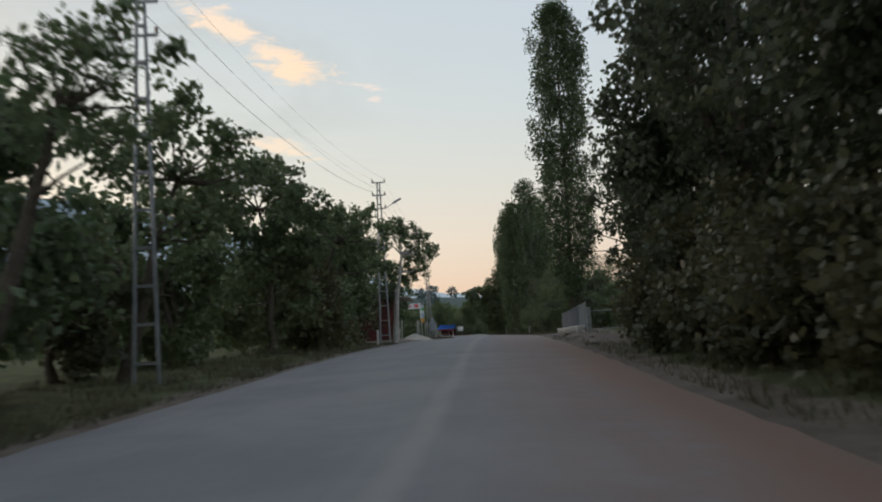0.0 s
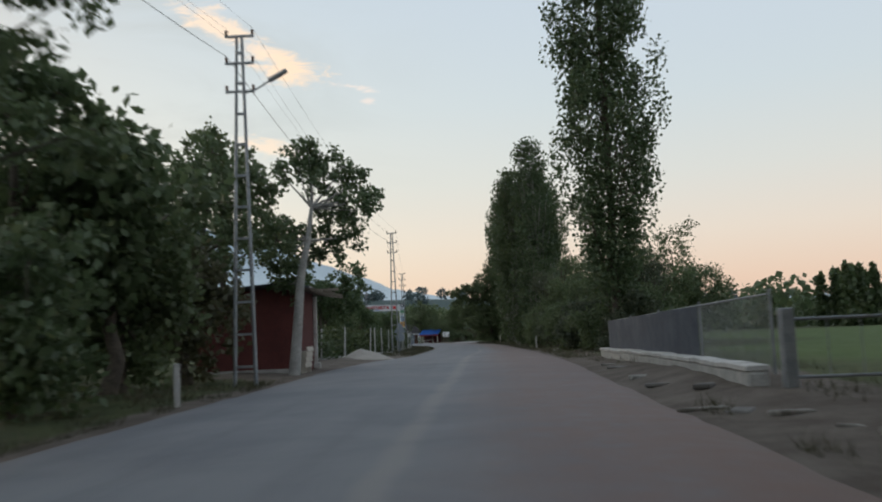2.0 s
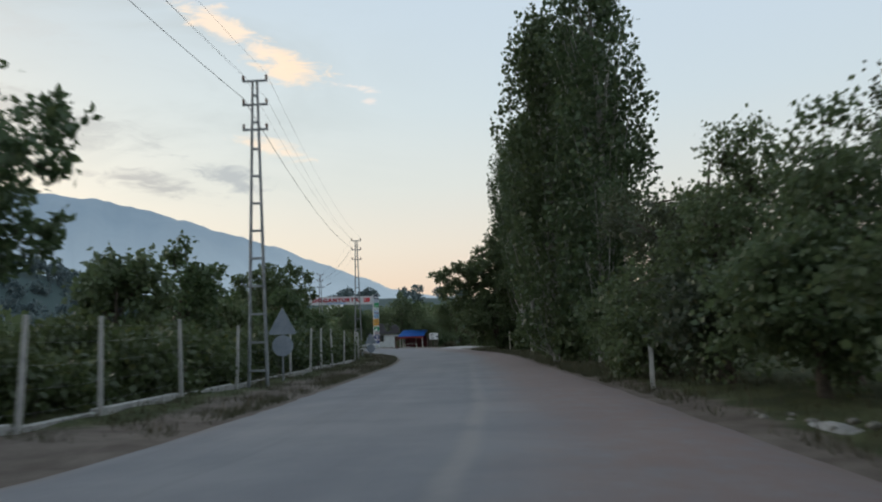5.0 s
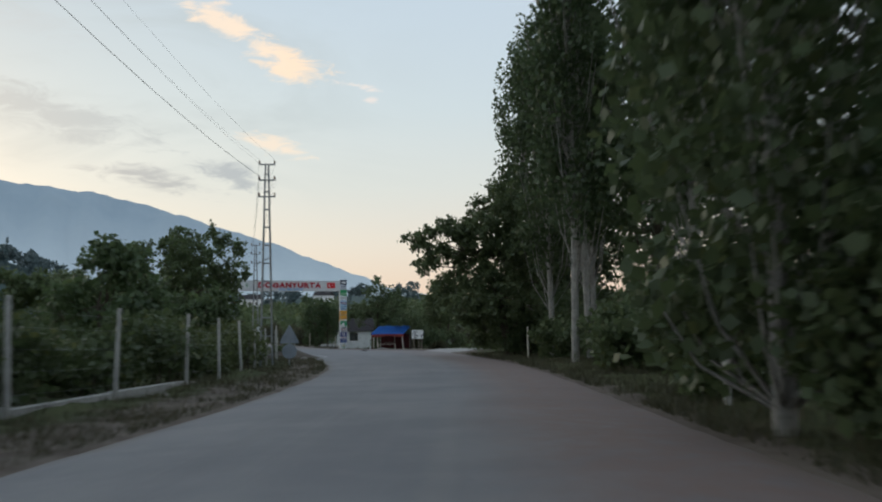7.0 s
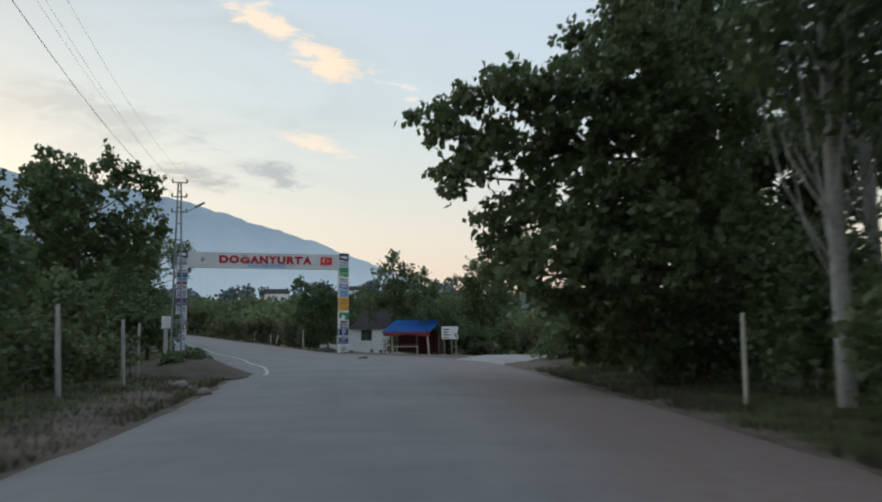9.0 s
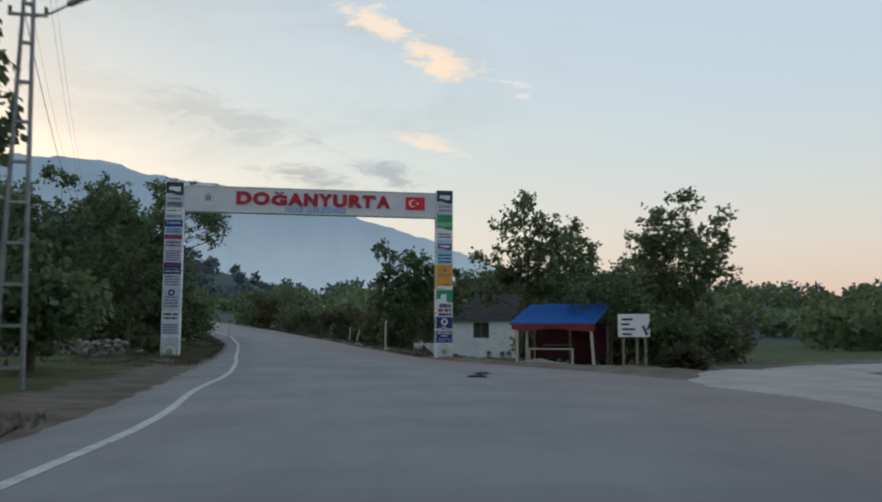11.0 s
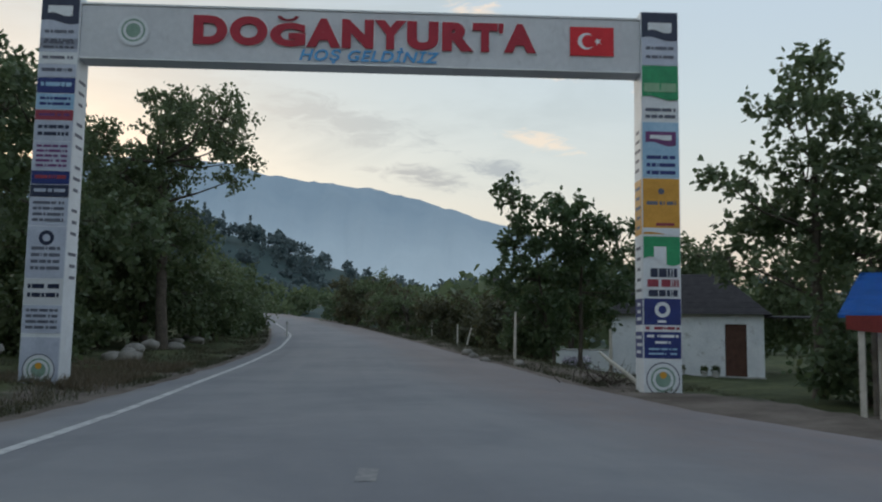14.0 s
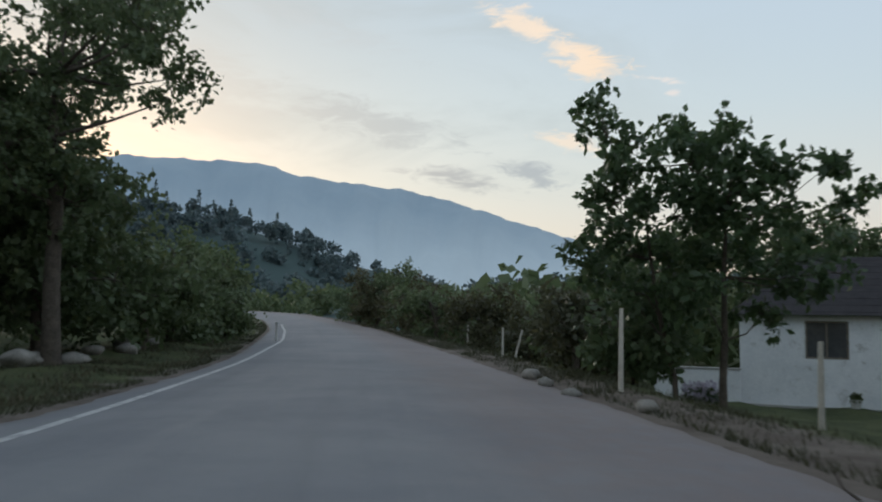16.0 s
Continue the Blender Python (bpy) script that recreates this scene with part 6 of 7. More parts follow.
def column(side):
    x = side * HALF
    base = -0.25 if side > 0 else -0.2
    col = part("column", box((COL_W, COL_D, COL_H - base), (x, 0, base), bevel=0.012), VINYL_WHITE, arch, "square column wrapped in printed adverts")
    w = COL_W - 0.03
    top = COL_H
    # dark advert at the head of both columns
    head = part("advert_panel", plate(w, 1.22, x, top - 1.24, 0.006), LILAC_VINYL, col)
    part("advert_wave", wavy(w, 0.60, x, top - 0.63, 0.014, 0.05), DARK_VINYL, col)
    blot = part("advert_mark", wavy(w * 0.66, 0.2, x, top - 0.46, 0.02, 0.04), VINYL_WHITE, col)
    bars(col, x, top - 0.88, w * 0.8, 2, 0.2, INK, 0.014, 0.07, 3)
    if side > 0:
        part("advert_wave", wavy(w, 0.68, x, 6.66, 0.013, 0.05), GREEN_VINYL, col)
        part("advert_mark", plate(w * 0.9, 0.2, x, 6.74, 0.018), LEAF_VINYL, col)
        part("advert_mark", plate(0.03, 0.3, x, 6.78, 0.021), GREEN_VINYL, col)
        part("advert_mark", wavy(w, 0.1, x, 6.6, 0.022, 0.05), GREEN_VINYL, col)
        bars(col, x, 6.30, w * 0.86, 2, 0.15, INK, 0.014, 0.07, 4)
        part("advert_panel", plate(w, 1.25, x, 4.80, 0.006), SKY_VINYL, col)
        part("advert_mark", wavy(w * 0.84, 0.28, x, 5.56, 0.014, 0.05), PURPLE_VINYL, col)
        part("advert_mark", wavy(w * 0.6, 0.1, x, 5.66, 0.02, 0.02), VINYL_WHITE, col)
        bars(col, x, 5.22, w * 0.82, 3, 0.17, NAVY, 0.014, 0.08, 5)
        part("advert_panel", plate(w, 1.23, x, 3.55, 0.006), ORANGE_VINYL, col)
        part("advert_mark", disc(0.07, x, 4.5, 0.014), INK, col)
        bars(col, x, 4.20, w * 0.84, 1, 0.15, INK, 0.014, 0.08, 6, 7)
        part("advert_wave", wavy(w, 0.12, x, 3.57, 0.014, 0.03), VINYL_WHITE, col)
        part("advert_mark", plate(w * 0.5, 0.06, x + 0.08, 3.74, 0.016), MAROON_VINYL, col)
        part("advert_wave", wavy(w, 0.54, x, 2.96, 0.013, 0.10), GREEN_VINYL, col)
        part("advert_mark", wavy(w * 0.34, 0.36, x - 0.04, 2.92, 0.019, 0.08), VINYL_WHITE, col)
        bars(col, x + 0.04, 2.61, w * 0.76, 1, 0.2, DARK_VINYL, 0.014, 0.19, 7, 4)
        bars(col, x + 0.02, 2.40, w * 0.88, 1, 0.2, MAROON_VINYL, 0.014, 0.16, 8, 6)
        bars(col, x + 0.02, 2.19, w * 0.82, 1, 0.2, DARK_VINYL, 0.014, 0.14, 9, 4)
        part("advert_panel", plate(w, 0.57, x, 1.57, 0.006), NAVY, col)
        part("advert_mark", disc(0.17, x, 1.90, 0.014, inner=0.09), VINYL_WHITE, col)
        bars(col, x, 1.62, w * 0.3, 1, 0.1, VINYL_WHITE, 0.014, 0.05, 10, 1)
        bars(col, x, 1.47, w * 0.94, 1, 0.1, MAROON_VINYL, 0.014, 0.06, 11, 9)
        part("advert_panel", plate(w, 0.57, x, 0.85, 0.006), NAVY, col)
        bars(col, x, 1.30, w * 0.88, 1, 0.12, VINYL_WHITE, 0.014, 0.06, 12, 5)
        bars(col, x, 1.17, w * 0.45, 1, 0.12, VINYL_WHITE, 0.014, 0.05, 13, 2)
        bars(col, x, 1.03, w * 0.8, 2, 0.1, SKY_VINYL, 0.014, 0.04, 14, 4)
        emblem(col, x, 0.40, 0.37)
    else:
        z = top - 0.98
        for k, (hi, mat, ink, rows) in enumerate(((0.32, LILAC_VINYL, INK, 2), (0.26, VINYL_WHITE, INK, 1), (0.30, LILAC_VINYL, INK, 1), (0.36, NAVY, SKY_VINYL, 1), (0.36, SKY_VINYL, NAVY, 2), (0.24, MAROON_VINYL, PURPLE_VINYL, 1), (0.46, LILAC_VINYL, DARK_VINYL, 2),
                                                  (0.64, LILAC_VINYL, PURPLE_VINYL, 5), (0.30, NAVY, MAROON_VINYL, 1), (0.28, DARK_VINYL, LILAC_VINYL, 1), (0.62, LILAC_VINYL, INK, 4), (1.12, LILAC_VINYL, INK, 1), (0.56, PANEL_GREY, DARK_VINYL, 2), (0.60, LILAC_VINYL, INK, 4))):
            part("advert_panel", plate(w, hi - 0.015, x, z - hi, 0.006), mat, col)
            if k == 11:
                part("advert_mark", disc(0.16, x, z - 0.26, 0.014, inner=0.08), DARK_VINYL, col)
                bars(col, x, z - 0.52, w * 0.78, 4, 0.14, INK, 0.014, 0.07, 33)
            else:
                bars(col, x, z - hi / (rows + 1) - 0.03, w * 0.84, rows, hi / (rows + 1), ink, 0.014, hi / (rows + 1) * 0.5, 40 + k, 4)
            z -= hi
        part("advert_panel", plate(w, 1.2, x, -0.1, 0.006), LILAC_VINYL, col)
        emblem(col, x, 0.42, 0.34)
    # adverts on the face towards the road
    inner = x - side * (COL_W / 2 + 0.004)
    rng = np.random.default_rng(8)
    bands = ((4.85, 6.05, VINYL_WHITE), (3.55, 4.78, ORANGE_VINYL), (2.15, 3.45, VINYL_WHITE), (1.57, 2.14, NAVY), (0.85, 1.42, NAVY)) if side > 0 else tuple((2.2 + k * 0.95, 3.1 + k * 0.95, VINYL_WHITE) for k in range(5))
    for low_z, high_z, mat in bands:
        part("side_advert", box((0.006, COL_D * 0.86, high_z - low_z), (inner, 0, low_z)), mat, col)
        count = 3 if high_z - low_z < 1 else 5
        for r in range(count):
            bar = box((0.004, COL_D * rng.uniform(0.35, 0.7), 0.07), (inner - side * 0.006, rng.uniform(-0.05, 0.05), low_z + (high_z - low_z) * (r + 0.6) / (count + 0.6)))
            part("print_bar", bar, INK if mat is not NAVY else VINYL_WHITE, col)
    return col


column(-1)
column(1)
BEAM_Z, BEAM_H, BEAM_D = 7.22, 1.18, 0.50
beam = part("beam", box((2 * HALF - COL_W - 0.004, BEAM_D, BEAM_H), (0, 0, BEAM_Z), bevel=0.012), PANEL_GREY, arch, "pale grey beam with red lettering")
BF = -BEAM_D / 2
part("beam_cap", box((2 * HALF - COL_W - 0.01, BEAM_D + 0.05, 0.04), (0, 0, BEAM_Z + BEAM_H + 0.003)), SIGN_WHITE, beam)
part("beam_sill", box((2 * HALF - COL_W - 0.01, BEAM_D + 0.05, 0.04), (0, 0, BEAM_Z - 0.045)), SIGN_WHITE, beam)


def lettering(body, size, x, z, mat, depth, extrude=0.02, bold=0.0, shear=0.0, spacing=1.0, wide=1.0):
    cu = bpy.data.curves.new("lettering", "FONT")
    cu.body, cu.size, cu.extrude, cu.offset, cu.shear, cu.space_character = body, size, extrude, bold, shear, spacing
    cu.align_x, cu.align_y = "CENTER", "CENTER"
    cu.materials.append(mat)
    ob = new("lettering", cu)
    ob.parent = beam
    ob.matrix_basis = pose(x, BF - depth, z, 90, 0, 0) @ Matrix.Diagonal((wide, 1, 1, 1))
    return ob




def letter(char, x0, x1, z0, z1):
    """One raised red letter on a white backing, fitted to its box on the beam."""
    for mat, grow, depth, extrude in ((SIGN_WHITE, 0.028, 0.012, 0.006), (LETTER_RED, 0.0, 0.03, 0.02)):
        cu = bpy.data.curves.new("letter", "FONT")
        cu.body, cu.size, cu.extrude, cu.offset = char, 1.0, extrude, 0.062
        temp = bpy.data.objects.new("letter", cu)
        me = bpy.data.meshes.new_from_object(temp)
        bpy.data.objects.remove(temp)
        bpy.data.curves.remove(cu)
        co = np.empty(len(me.vertices) * 3, np.float32)
        me.vertices.foreach_get("co", co)
        co = co.reshape(-1, 3)
        lo, hi = co.min(0), co.max(0)
        fx = (co[:, 0] - lo[0]) / (hi[0] - lo[0])
        fz = (co[:, 1] - lo[1]) / (hi[1] - lo[1])
        out = np.stack([x0 - grow + fx * (x1 - x0 + 2 * grow), BF - depth - co[:, 2], BEAM_Z + z0 - grow + fz * (z1 - z0 + 2 * grow)], 1)
        me.vertices.foreach_set("co", out.astype(np.float32).ravel())
        me.materials.clear()
        me.materials.append(mat)
        me.update()
        ob = part("letter" if mat is LETTER_RED else "letter_backing", me, mat, beam)
        if mat is LETTER_RED:
            tagged(ob, "bold red raised letter")


for char, x0, wide in (("D", -3.62, 0.74), ("O", -2.82, 0.82), ("G", -1.94, 0.78), ("A", -1.14, 0.76), ("N", -0.36, 0.70), ("Y", 0.36, 0.70), ("U", 1.08, 0.70), ("R", 1.86, 0.70), ("T", 2.54, 0.56), ("'", 3.12, 0.11), ("A", 3.24, 0.72)):
    letter(char, x0 - 0.12, x0 - 0.12 + wide, 0.78 if char == "'" else 0.34, 0.88 if char == "G" else 1.0)
bm = bmesh.new()
rim_v = []
for a in np.linspace(math.pi * 1.08, math.pi * 1.92, 11):
    rim_v.append([bm.verts.new((-1.67 + r * math.cos(a), BF - 0.05, BEAM_Z + 1.06 + r * 0.62 * math.sin(a))) for r in (0.16, 0.25)])
for p0, p1 in zip(rim_v, rim_v[1:]):
    bm.faces.new((p0[0], p1[0], p1[1], p0[1]))
bmesh.ops.solidify(bm, geom=bm.faces[:], thickness=0.03)
part("breve", bm, LETTER_RED, beam, "curved red accent over a letter")
tagged(lettering("HOŞ GELDİNİZ", 0.34, 0.1, BEAM_Z + 0.16, LETTER_BLUE, 0.02, 0.01, 0.006, 0.25, 1.1, 1.15), "light blue slanted letters")
flag = part("flag_panel", box((0.98, 0.03, 0.66), (5.1, BF - 0.02, BEAM_Z + 0.32)), FLAG_RED, beam, "red flag panel with a white crescent and star")
bm = bmesh.new()
outer = [(4.97 + 0.19 * math.cos(a), 0.65 + 0.19 * math.sin(a)) for a in np.linspace(0.55, 2 * math.pi - 0.55, 22)]
inner = [(5.02 + 0.15 * math.cos(a), 0.65 + 0.15 * math.sin(a)) for a in np.linspace(0.72, 2 * math.pi - 0.72, 22)]
ov = [bm.verts.new((px, BF - 0.042, BEAM_Z + pz)) for px, pz in outer]
iv = [bm.verts.new((px, BF - 0.042, BEAM_Z + pz)) for px, pz in inner]
for k in range(21):
    bm.faces.new((ov[k], ov[k + 1], iv[k + 1], iv[k]))
part("crescent", bm, SIGN_WHITE, flag)
bm = bmesh.new()
star = [bm.verts.new((5.23 + (0.09 if k % 2 == 0 else 0.036) * math.cos(k * math.pi / 5 + math.pi), BF - 0.042, BEAM_Z + 0.65 + (0.09 if k % 2 == 0 else 0.036) * math.sin(k * math.pi / 5 + math.pi))) for k in range(10)]
mid = bm.verts.new((5.23, BF - 0.042, BEAM_Z + 0.65))
for k in range(10):
    bm.faces.new((star[k], star[(k + 1) % 10], mid))
part("star", bm, SIGN_WHITE, flag)
seal = part("emblem", disc(0.36, -5.05, BEAM_Z + 0.62, 0.012, BF), VINYL_WHITE, beam, "round green and white emblem")
part("emblem_ring", disc(0.36, -5.05, BEAM_Z + 0.62, 0.018, BF, 0.33), PANEL_GREY, seal)
part("emblem_ring", disc(0.26, -5.05, BEAM_Z + 0.62, 0.018, BF, 0.22), SEAL_GREEN, seal)
part("emblem_field", disc(0.16, -5.05, BEAM_Z + 0.62, 0.02, BF), SEAL_GREEN, seal)


# ---- stall with the blue tarpaulin ----
stall = thing("market_stall", -1.6, 213.6, -0.22, -16, "roadside market stall under a blue tarpaulin with red trim", "stall")


def sagging(wide, deep, z_front, z_back, x0, y0, sag, cols=19, rows=9, seed=1, hem=0.0):
    bm = bmesh.new()
    grid = []
    for r in range(rows):
        line = []
        for c in range(cols):
            u, v = c / (cols - 1), r / (rows - 1)
            px, py = x0 + (u - 0.5) * wide, y0 + (v - 0.5) * deep
            pz = z_front + (z_back - z_front) * v - sag * (1 - (2 * u - 1) ** 2) * math.sin(v * math.pi) + 0.035 * noise.noise(Vector((u * 6, v * 4, seed)))
            line.append(bm.verts.new((px, py, pz)))
        grid.append(line)
    for r in range(rows - 1):
        for c in range(cols - 1):
            bm.faces.new((grid[r][c], grid[r][c + 1], grid[r + 1][c + 1], grid[r + 1][c]))
    if hem:
        low = [bm.verts.new(v.co - Vector((0, -0.02, hem * (0.9 + 0.25 * noise.noise(Vector((v.co.x * 3, 0, seed))))))) for v in grid[0]]
        for c in range(cols - 1):
            bm.faces.new((low[c], low[c + 1], grid[0][c + 1], grid[0][c]))
    bmesh.ops.solidify(bm, geom=bm.faces[:], thickness=0.012)
    return bm


tarp = part("tarpaulin", sagging(4.3, 3.0, 2.02, 3.05, 0, 0.6, 0.10, hem=0.06), TARP_BLUE, stall, "creased blue tarpaulin roof", smooth=True)
bm = bmesh.new()
rows_v = []
for c in range(25):
    u = c / 24
    px = -2.0 + 4.15 * u
    drop = 0.26 + 0.06 * math.sin(u * 9) + 0.05 * u
    rows_v.append((bm.verts.new((px, -0.96 + 0.02 * math.sin(u * 25), 2.0)), bm.verts.new((px + 0.05 * u, -0.98 + 0.03 * math.sin(u * 25 + 1), 2.0 - drop))))
for p0, p1 in zip(rows_v, rows_v[1:]):
    bm.faces.new((p0[1], p1[1], p1[0], p0[0]))
bmesh.ops.solidify(bm, geom=bm.faces[:], thickness=0.01)
part("valance", bm, TARP_RED, stall, "red cloth valance", smooth=True)
for px, py, h, ln in ((-1.75, -0.85, 2.0, 0), (-1.5, -0.2, 2.2, 0), (2.0, -0.85, 1.95, 4), (-1.9, 2.0, 2.9, 0), (1.9, 2.0, 2.9, 0), (0.5, 0.4, 2.3, 0)):
    part("stall_post", box((0.11, 0.11, h + 0.4), (px + 0.07 * (ln > 0), py, -0.42), (0, -ln, 0), 0.01), TIMBER_PALE if py < 0 else TIMBER, stall)
table = part("table_top", box((2.3, 0.9, 0.06), (-0.15, -0.3, 0.78), bevel=0.01), TIMBER_PALE, stall)
for px in (-1.2, 0.95):
    for py in (-0.65, 0.05):
        part("table_leg", box((0.08, 0.08, 1.08), (px, py, -0.3)), TIMBER_PALE, stall)
bm = bmesh.new()
rows_v = []
for c in range(21):
    u = c / 20
    px = 0.95 + 0.95 * u
    rows_v.append((bm.verts.new((px, -0.6 + 0.05 * math.sin(u * 30), 1.98)), bm.verts.new((px + 0.04, -0.6 + 0.07 * math.sin(u * 30), -0.12))))
for p0, p1 in zip(rows_v, rows_v[1:]):
    bm.faces.new((p0[1], p1[1], p1[0], p0[0]))
bmesh.ops.solidify(bm, geom=bm.faces[:], thickness=0.012)
part("curtain", bm, DARK_CLOTH, stall, "dark red hanging curtain")
part("back_sheet", box((3.9, 0.03, 1.9), (0, 2.05, 0.3)), DARK_CLOTH, stall)
part("shelf", box((1.6, 0.4, 0.05), (-0.4, 1.4, 0.95)), TIMBER, stall)


# ---- white direction sign on posts ----
sign = thing("direction_sign", 1.9, 211.2, -0.1, -16, "white direction board with dark bars and an arrow", "sign")
board = part("board", box((1.42, 0.035, 1.02), (0, 0, 1.28), bevel=0.008), SIGN_WHITE, sign)
for k, (lx, ln) in enumerate(((-0.28, 0.5), (-0.36, 0.36), (-0.22, 0.6), (-0.3, 0.44))):
    part("print_bar", box((ln, 0.004, 0.085), (lx, -0.024, 2.02 - k * 0.22)), DARK_VINYL, board)
bm = bmesh.new()
for zz, tilt in ((1.78, 24), (1.56, -24)):
    box((0.10, 0.004, 0.46), (0.60, -0.024, zz - 0.2), (0, tilt, 0), bm=bm)
part("arrow", bm, DARK_VINYL, board)
for px in (-0.5, 0.12, 0.5):
    part("sign_post", box((0.1, 0.1, 2.0), (px, 0.07, -0.7), bevel=0.008), TIMBER, sign)


# ---- white hut ----
HUT_Z = -0.62
hut = thing("white_hut", -7.65, 238.8, HUT_Z, -2, "small whitewashed hut with a dark hipped roof", "hut")
WT = 0.22


def wall_with_holes(length, high, holes, thick=WT):
    """A wall along x with openings (x, z, wide, high) cut through."""
    cuts_x = sorted({0.0, length, *[h[0] for h in holes], *[h[0] + h[2] for h in holes]})
    cuts_z = sorted({0.0, high, *[h[1] for h in holes], *[h[1] + h[3] for h in holes]})
    bm = bmesh.new()
    for a, b in zip(cuts_x, cuts_x[1:]):
        for c, d in zip(cuts_z, cuts_z[1:]):
            if not any(h[0] - 1e-6 <= a and b <= h[0] + h[2] + 1e-6 and h[1] - 1e-6 <= c and d <= h[1] + h[3] + 1e-6 for h in holes):
                box((b - a, thick, d - c), ((a + b) / 2, 0, c), bm=bm)
    bmesh.ops.remove_doubles(bm, verts=bm.verts, dist=1e-4)
    return bm


HL, HD, HH = 6.9, 4.6, 3.0
front = part("front_wall", wall_with_holes(HL, HH, ((5.2, 0.15, 0.95, 2.4), (1.95, 1.62, 1.25, 1.2))), LIME, hut, "whitewashed wall")
front.location = (-HL / 2, -HD / 2, 0)
part("back_wall", box((HL, WT, HH), (0, HD / 2, 0)), LIME, hut)
for sgn in (-1, 1):
    part("end_wall", box((WT, HD - WT - 0.01, HH), (sgn * (HL / 2 - WT / 2), 0, 0)), LIME, hut)
door = part("hut_door", box((0.93, 0.06, 2.38), (-HL / 2 + 5.675, -HD / 2 + 0.02, 0.16)), DOOR_WOOD, hut, "weathered brown wooden door")
for k in range(4):
    part("door_board", box((0.2, 0.02, 2.2), (-HL / 2 + 5.675 - 0.33 + k * 0.22, -HD / 2 - 0.02, 0.22), bevel=0.006), DOOR_WOOD, door)
win = part("hut_window", box((1.23, 0.03, 1.18), (-HL / 2 + 2.575, -HD / 2 + 0.03, 1.63)), GLASS_DARK, hut, "dark curtained window")
for px in (-0.6, 0.0, 0.6):
    part("window_frame", box((0.06, 0.05, 1.18), (-HL / 2 + 2.575 + px, -HD / 2 - 0.0, 1.63)), TIMBER, win)
for pz in (1.63, 2.76):
    part("window_frame", box((1.23, 0.05, 0.06), (-HL / 2 + 2.575, -HD / 2 - 0.002, pz)), TIMBER, win)
bm = bmesh.new()
ex, ey, rz, rx = HL / 2 + 0.35, HD / 2 + 0.4, 2.05, 2.3
vs = [bm.verts.new(c) for c in ((-ex, -ey, HH), (ex, -ey, HH), (ex, ey, HH), (-ex, ey, HH), (-ex + rx, 0, HH + rz), (ex - rx, 0, HH + rz))]
for q in ((0, 1, 5, 4), (1, 2, 5), (2, 3, 4, 5), (3, 0, 4), (3, 2, 1, 0)):
    bm.faces.new([vs[k] for k in q])
hroof = part("roof", bm, ROOF_TILE, hut, "dark tiled hipped roof")
for k in range(9):
    f = (k + 0.5) / 9
    half = ex - rx * f
    part("tile_course", box((2 * half, 0.05, 0.006), (0, -ey + ey * f, HH + rz * f), (37, 0, 0)), ROOF_TILE, hroof)
part("porch_roof", box((2.2, 1.3, 0.06), (HL / 2 + 1.0, -HD / 2 + 0.6, HH - 0.12), (4, 0, 0)), ROOF_TILE, hut)
part("plinth", box((HL + 0.1, 0.12, 0.3), (0, -HD / 2 - 0.17, -0.15)), CONCRETE, hut)
for k, (x, s) in enumerate(((-6.9, 0.17), (-6.4, 0.2), (-7.9, 0.16))):
    root = thing("plant_pot", x, 235.9 - 0.1 * k, gz(x, 235.9 - 0.1 * k), 0, "white tin plant pot by a hut wall", "pot", "pots by the hut")
    bm = bmesh.new()
    bmesh.ops.create_cone(bm, cap_ends=True, segments=14, radius1=s * 0.75, radius2=s, depth=s * 1.7, matrix=Matrix.Translation((0, 0, s * 0.85)))
    part("pot_body", bm, WHITEWASH, root)
    rng = np.random.default_rng(k)
    tagged(part("pot_plant", mesh_from("pot_plant", *leaf_quads(np.array([0, 0, s * 1.9]) + puff(rng, (320, 3)) * s * 0.5, 0.09, rng), LEAF_VINE), None, root), "", "", "", "stuff")

yard = thing("yard_wall", -12.5, 236.3, gz(-12.5, 236.3), -2, "low whitewashed yard wall beside a hut", "wall", kind="structure")
part("wall_block", box((2.7, 0.2, 1.35), (0, 0, -0.2), bevel=0.03), LIME, yard)
part("coping", box((2.75, 0.26, 0.06), (0, 0, 1.153), bevel=0.015), CONCRETE, yard)

bush = thing("flower_bush", -12.0, 231.2, gz(-12.0, 231.2), 0, "low bush with pale lilac blossom by a yard wall", "bush")
rng = np.random.default_rng(61)
part("leaves", mesh_from("leaves", *leaf_quads(np.array([0, 0, 0.42]) + puff(rng, (1500, 3)) * [0.34, 0.34, 0.22], 0.11, rng), LEAF_VINE), None, bush)
part("blossom", mesh_from("blossom", *leaf_quads(np.array([0, -0.05, 0.58]) + puff(rng, (700, 3)) * [0.34, 0.34, 0.24], 0.10, rng, 0.1, 0.5), BLOSSOM), None, bush, "pale lilac blossom")

# bare branches and a leaning pole beside the right column
for k, (x, y, h, a, b) in enumerate(((-13.35, 225.7, 1.75, 0, 2), (10.35, 161.6, 1.9, 0, 1), (-21.6, 244.6, 1.9, 0, 0), (-20.9, 243.8, 1.9, 12, 5), (-9.6, 223.8, 1.7, 0, -3), (-25, 249.5, 1.7, 0, 2))):
    root = thing("wooden_stake", x, y, gz(x, y), 0, "pale wooden stake standing at the road edge", "fence stake", "stakes on the right verge")
    v, q = tube(np.array([[0, 0, -0.15], [math.sin(radians(a)) * h * 0.5, 0.02, h * 0.5], [math.sin(radians(a)) * h, math.sin(radians(b)) * h, h]]), [0.06, 0.055, 0.045], 7)
    part("shaft", mesh_from("shaft", v, q, TIMBER_PALE), None, root, smooth=True)
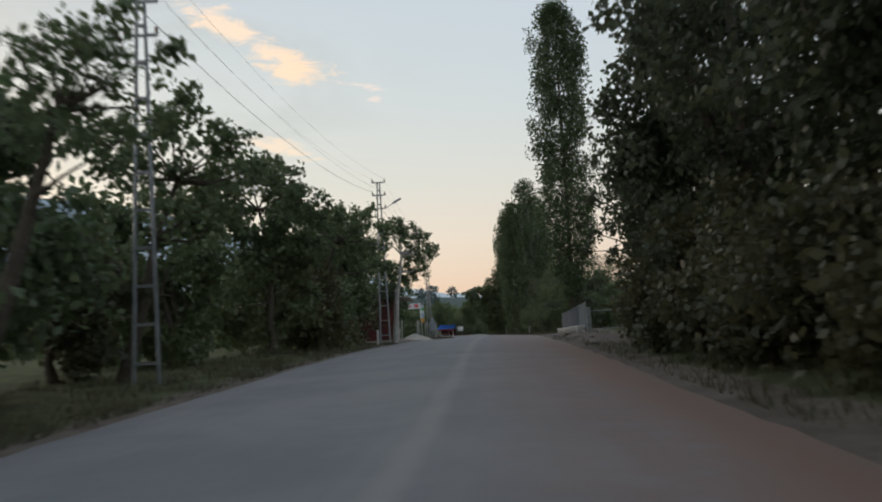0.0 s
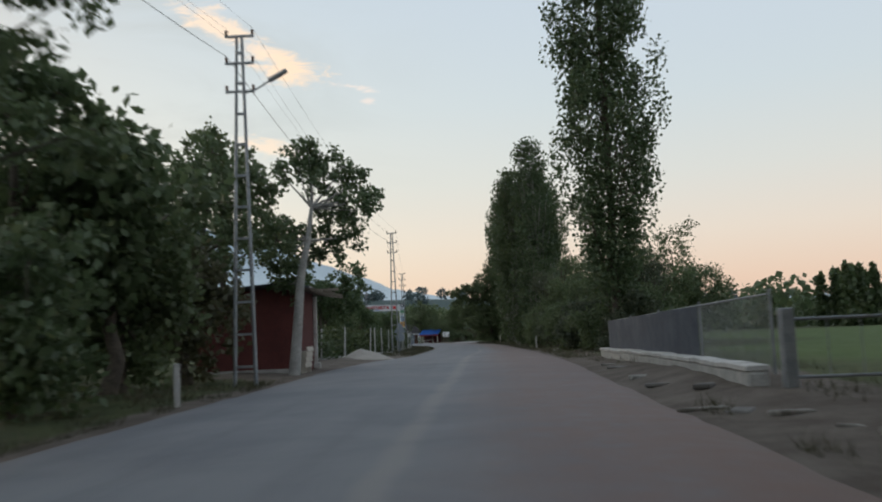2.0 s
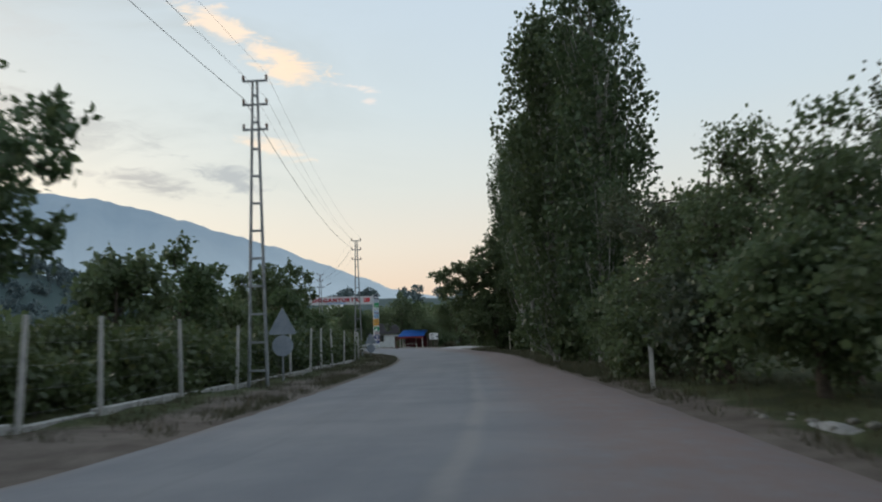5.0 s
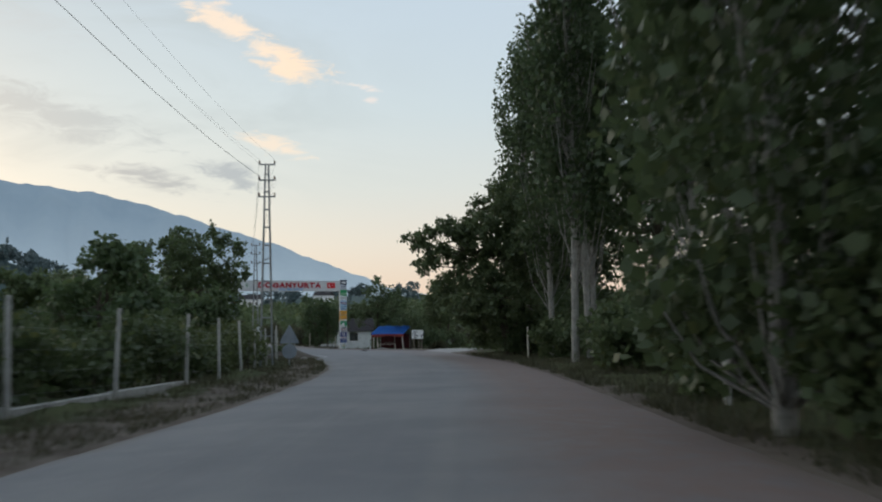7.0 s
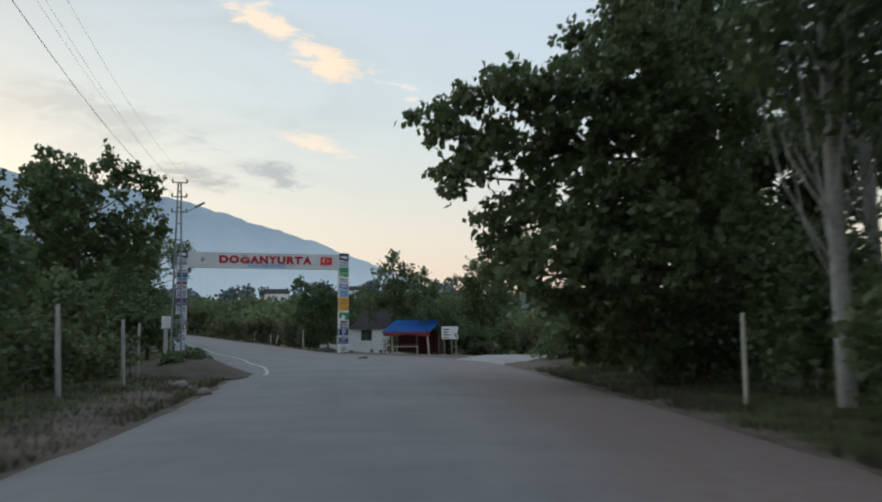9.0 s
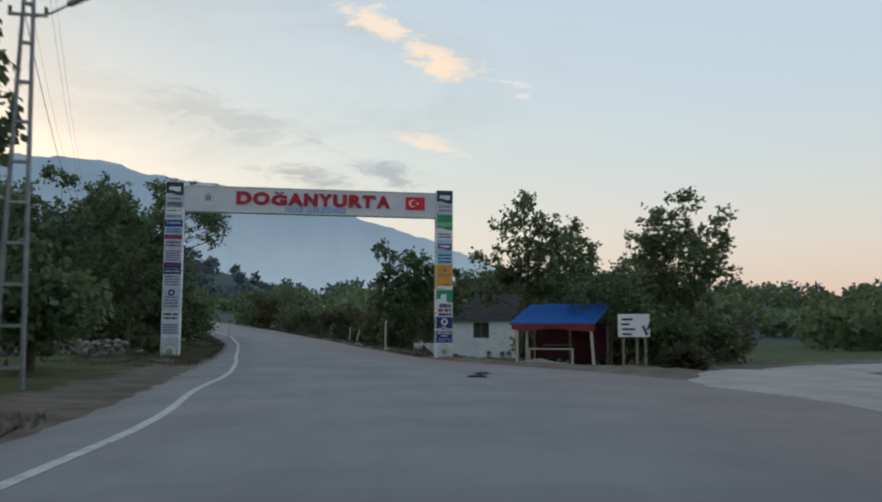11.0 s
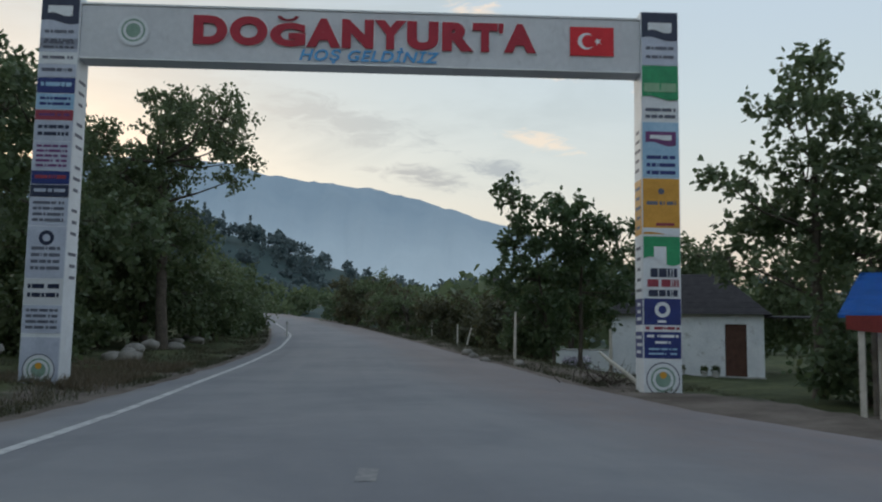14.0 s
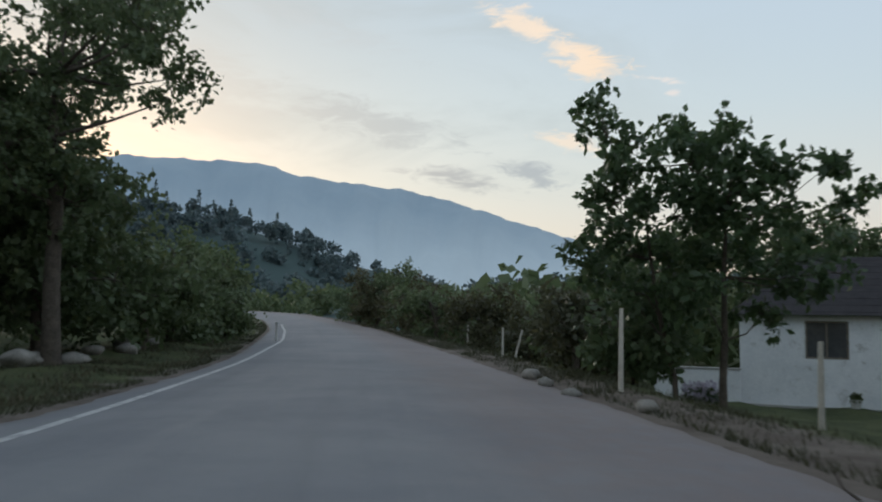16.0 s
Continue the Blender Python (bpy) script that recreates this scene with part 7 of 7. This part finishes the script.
for k, (a, b) in enumerate((((-7.75, 214.9, 0.0), (-8.8, 215.5, 0.8)),)):
    root = thing("leaning_pole", a[0], a[1], gz(a[0], a[1]), 0, "pale stripped pole leaning beside an arch column", "pole", "poles by the arch")
    d = np.array(b) - np.array(a)
    v, q = tube(np.array([[0, 0, 0.02], d * 0.4 + [0.01, 0, 0.02], d * 0.75 + [-0.015, 0, 0.01], d]), [0.06, 0.055, 0.045, 0.03], 7)
    part("shaft", mesh_from("shaft", v, q, TIMBER_PALE), None, root, smooth=True)
rng = np.random.default_rng(31)
root = thing("brush_heap", -8.7, 216.2, gz(-8.7, 216.2), 0, "low heap of dark cut branches beside an arch column", "brush heap")
for k in range(46):
    s = np.array([rng.normal() * 0.4, rng.normal() * 0.4, 0.0])
    d = np.array([rng.normal() * 0.45, rng.normal() * 0.45, rng.uniform(0.1, 0.6)])
    twig = tube(np.array([s, s + d * 0.5 + rng.normal(size=3) * 0.07, s + d]), [0.018, 0.012, 0.005], 4)
    part("branch", mesh_from("branch", *twig, BARK), None, root)


# ---- far buildings ----
def far_house(x, y, z, wide, deep, high, turn, label, wall, roof_mat):
    root = thing("far_house", x, y, z, turn, label, "house", "far houses")
    part("wall", box((wide, deep, high + 1.0), (0, 0, -1.0)), wall, root)
    bm = bmesh.new()
    e, g = wide / 2 + 0.4, deep / 2 + 0.4
    vs = [bm.verts.new(c) for c in ((-e, -g, high), (e, -g, high), (e, g, high), (-e, g, high), (-e, 0, high + deep * 0.3), (e, 0, high + deep * 0.3))]
    for q in ((0, 1, 5, 4), (2, 3, 4, 5), (1, 2, 5), (3, 0, 4), (3, 2, 1, 0)):
        bm.faces.new([vs[k] for k in q])
    part("roof", bm, roof_mat, root)
    for k in range(3):
        part("window", box((wide * 0.12, 0.05, high * 0.3), (-wide * 0.3 + k * wide * 0.3, -deep / 2 - 0.02, high * 0.4)), GLASS_DARK, root)


far_house(-138, 452, gz(-138, 452) + 0.6, 7, 5, 2.0, 25, "white farm building with a pale roof far up the road", WHITEWASH, CONCRETE)
far_house(-92, 520, gz(-92, 520) + 3, 10, 8, 5, 10, "pale house among trees at a hill foot", LIME, ROOF_TILE)
far_house(-62, 560, gz(-62, 560) + 3, 9, 8, 5, -10, "small pale house among distant trees", LIME, ROOF_TILE)
far_house(-90.5, 347, gz(-90.5, 347) - 0.1, 11, 0.6, 0.8, 24, "low pale roadside wall far up the hill", WHITEWASH, WHITEWASH)

# ---- grass and weeds along the verges ----
def verge(name, seed, cnt, y0, y1, side, near, far, mat, high, label):
    rng = np.random.default_rng(seed)
    y = rng.uniform(y0, y1, cnt)
    d = near + (far - near) * rng.uniform(0, 1, cnt) ** 1.4
    x = left_edge(y) - d if side < 0 else right_edge(y) + d
    tuft = np.sin(x * 1.7 + 2 * np.sin(y * 0.6)) * np.sin(y * 1.1 + x) + rng.normal(size=cnt) * 0.45
    keep = (tuft > 0.05) & (lane_distance(x, y) > 3.4)
    keep &= ~((y > 63) & (y < 93) & (x > -6) & (x < 0)) & ~((y > 38) & (y < 74) & (x > 4) & (x < 10.2) & ((np.sin(x * 3) + np.sin(y * 1.3)) < 1.1)) & ~((y > 199) & (y < 216) & (x > -7) & (x < 5))
    x, y = x[keep], y[keep]
    k = len(x)
    z = ground_z(x, y) - 0.02
    h = 0.85 * high * rng.uniform(0.4, 1.15, k)
    ang = rng.uniform(0, 6.283, k)
    wx, wy = np.cos(ang) * 0.011, np.sin(ang) * 0.011
    tip = rng.normal(size=(k, 2)) * h[:, None] * 0.38
    base = np.stack([x, y, z], 1)
    v = np.stack([base - np.stack([wx, wy, 0 * wx], 1), base + np.stack([wx, wy, 0 * wx], 1), base + np.stack([tip[:, 0], tip[:, 1], h], 1)], 1)
    me = mesh_from(name, v.reshape(-1, 3), np.arange(3 * k).reshape(-1, 3), mat)
    tagged(new(name, me), label, "grass", kind="stuff")


verge("verge_grass", 1, 90000, 0, 185, -1, 0.1, 4.0, GRASS, 0.22, "sparse green grass along the asphalt edge")
verge("verge_grass", 2, 35000, 0, 180, 1, 0.15, 4.0, GRASS, 0.28, "sparse green grass under roadside trees")
verge("verge_grass", 8, 42000, 105, 182, 1, 0.1, 3.5, GRASS, 0.30, "dark grass below a row of poplars")
verge("verge_grass", 3, 90000, 203, 275, -1, 0.15, 6.5, GRASS, 0.17, "rough grass on a stony bank")
verge("verge_grass", 4, 70000, 214, 275, 1, 0.2, 6.0, GRASS, 0.18, "rough grass before a hut")
verge("dry_weeds", 5, 9000, 200, 240, -1, 0.6, 5.0, STRAW, 0.22, "dry straw weeds on a stony bank")
verge("dry_weeds", 9, 16000, 209, 217, -1, 0.5, 3.2, STRAW, 0.30, "tall straw-coloured weeds before a stone bank")
verge("dry_weeds", 6, 2500, 45, 180, 1, 0.5, 3.0, STRAW, 0.35, "dry straw weeds at the verge")
verge("dry_weeds", 7, 6000, 0, 175, -1, 0.4, 3.0, STRAW, 0.35, "dry straw weeds along a fence")
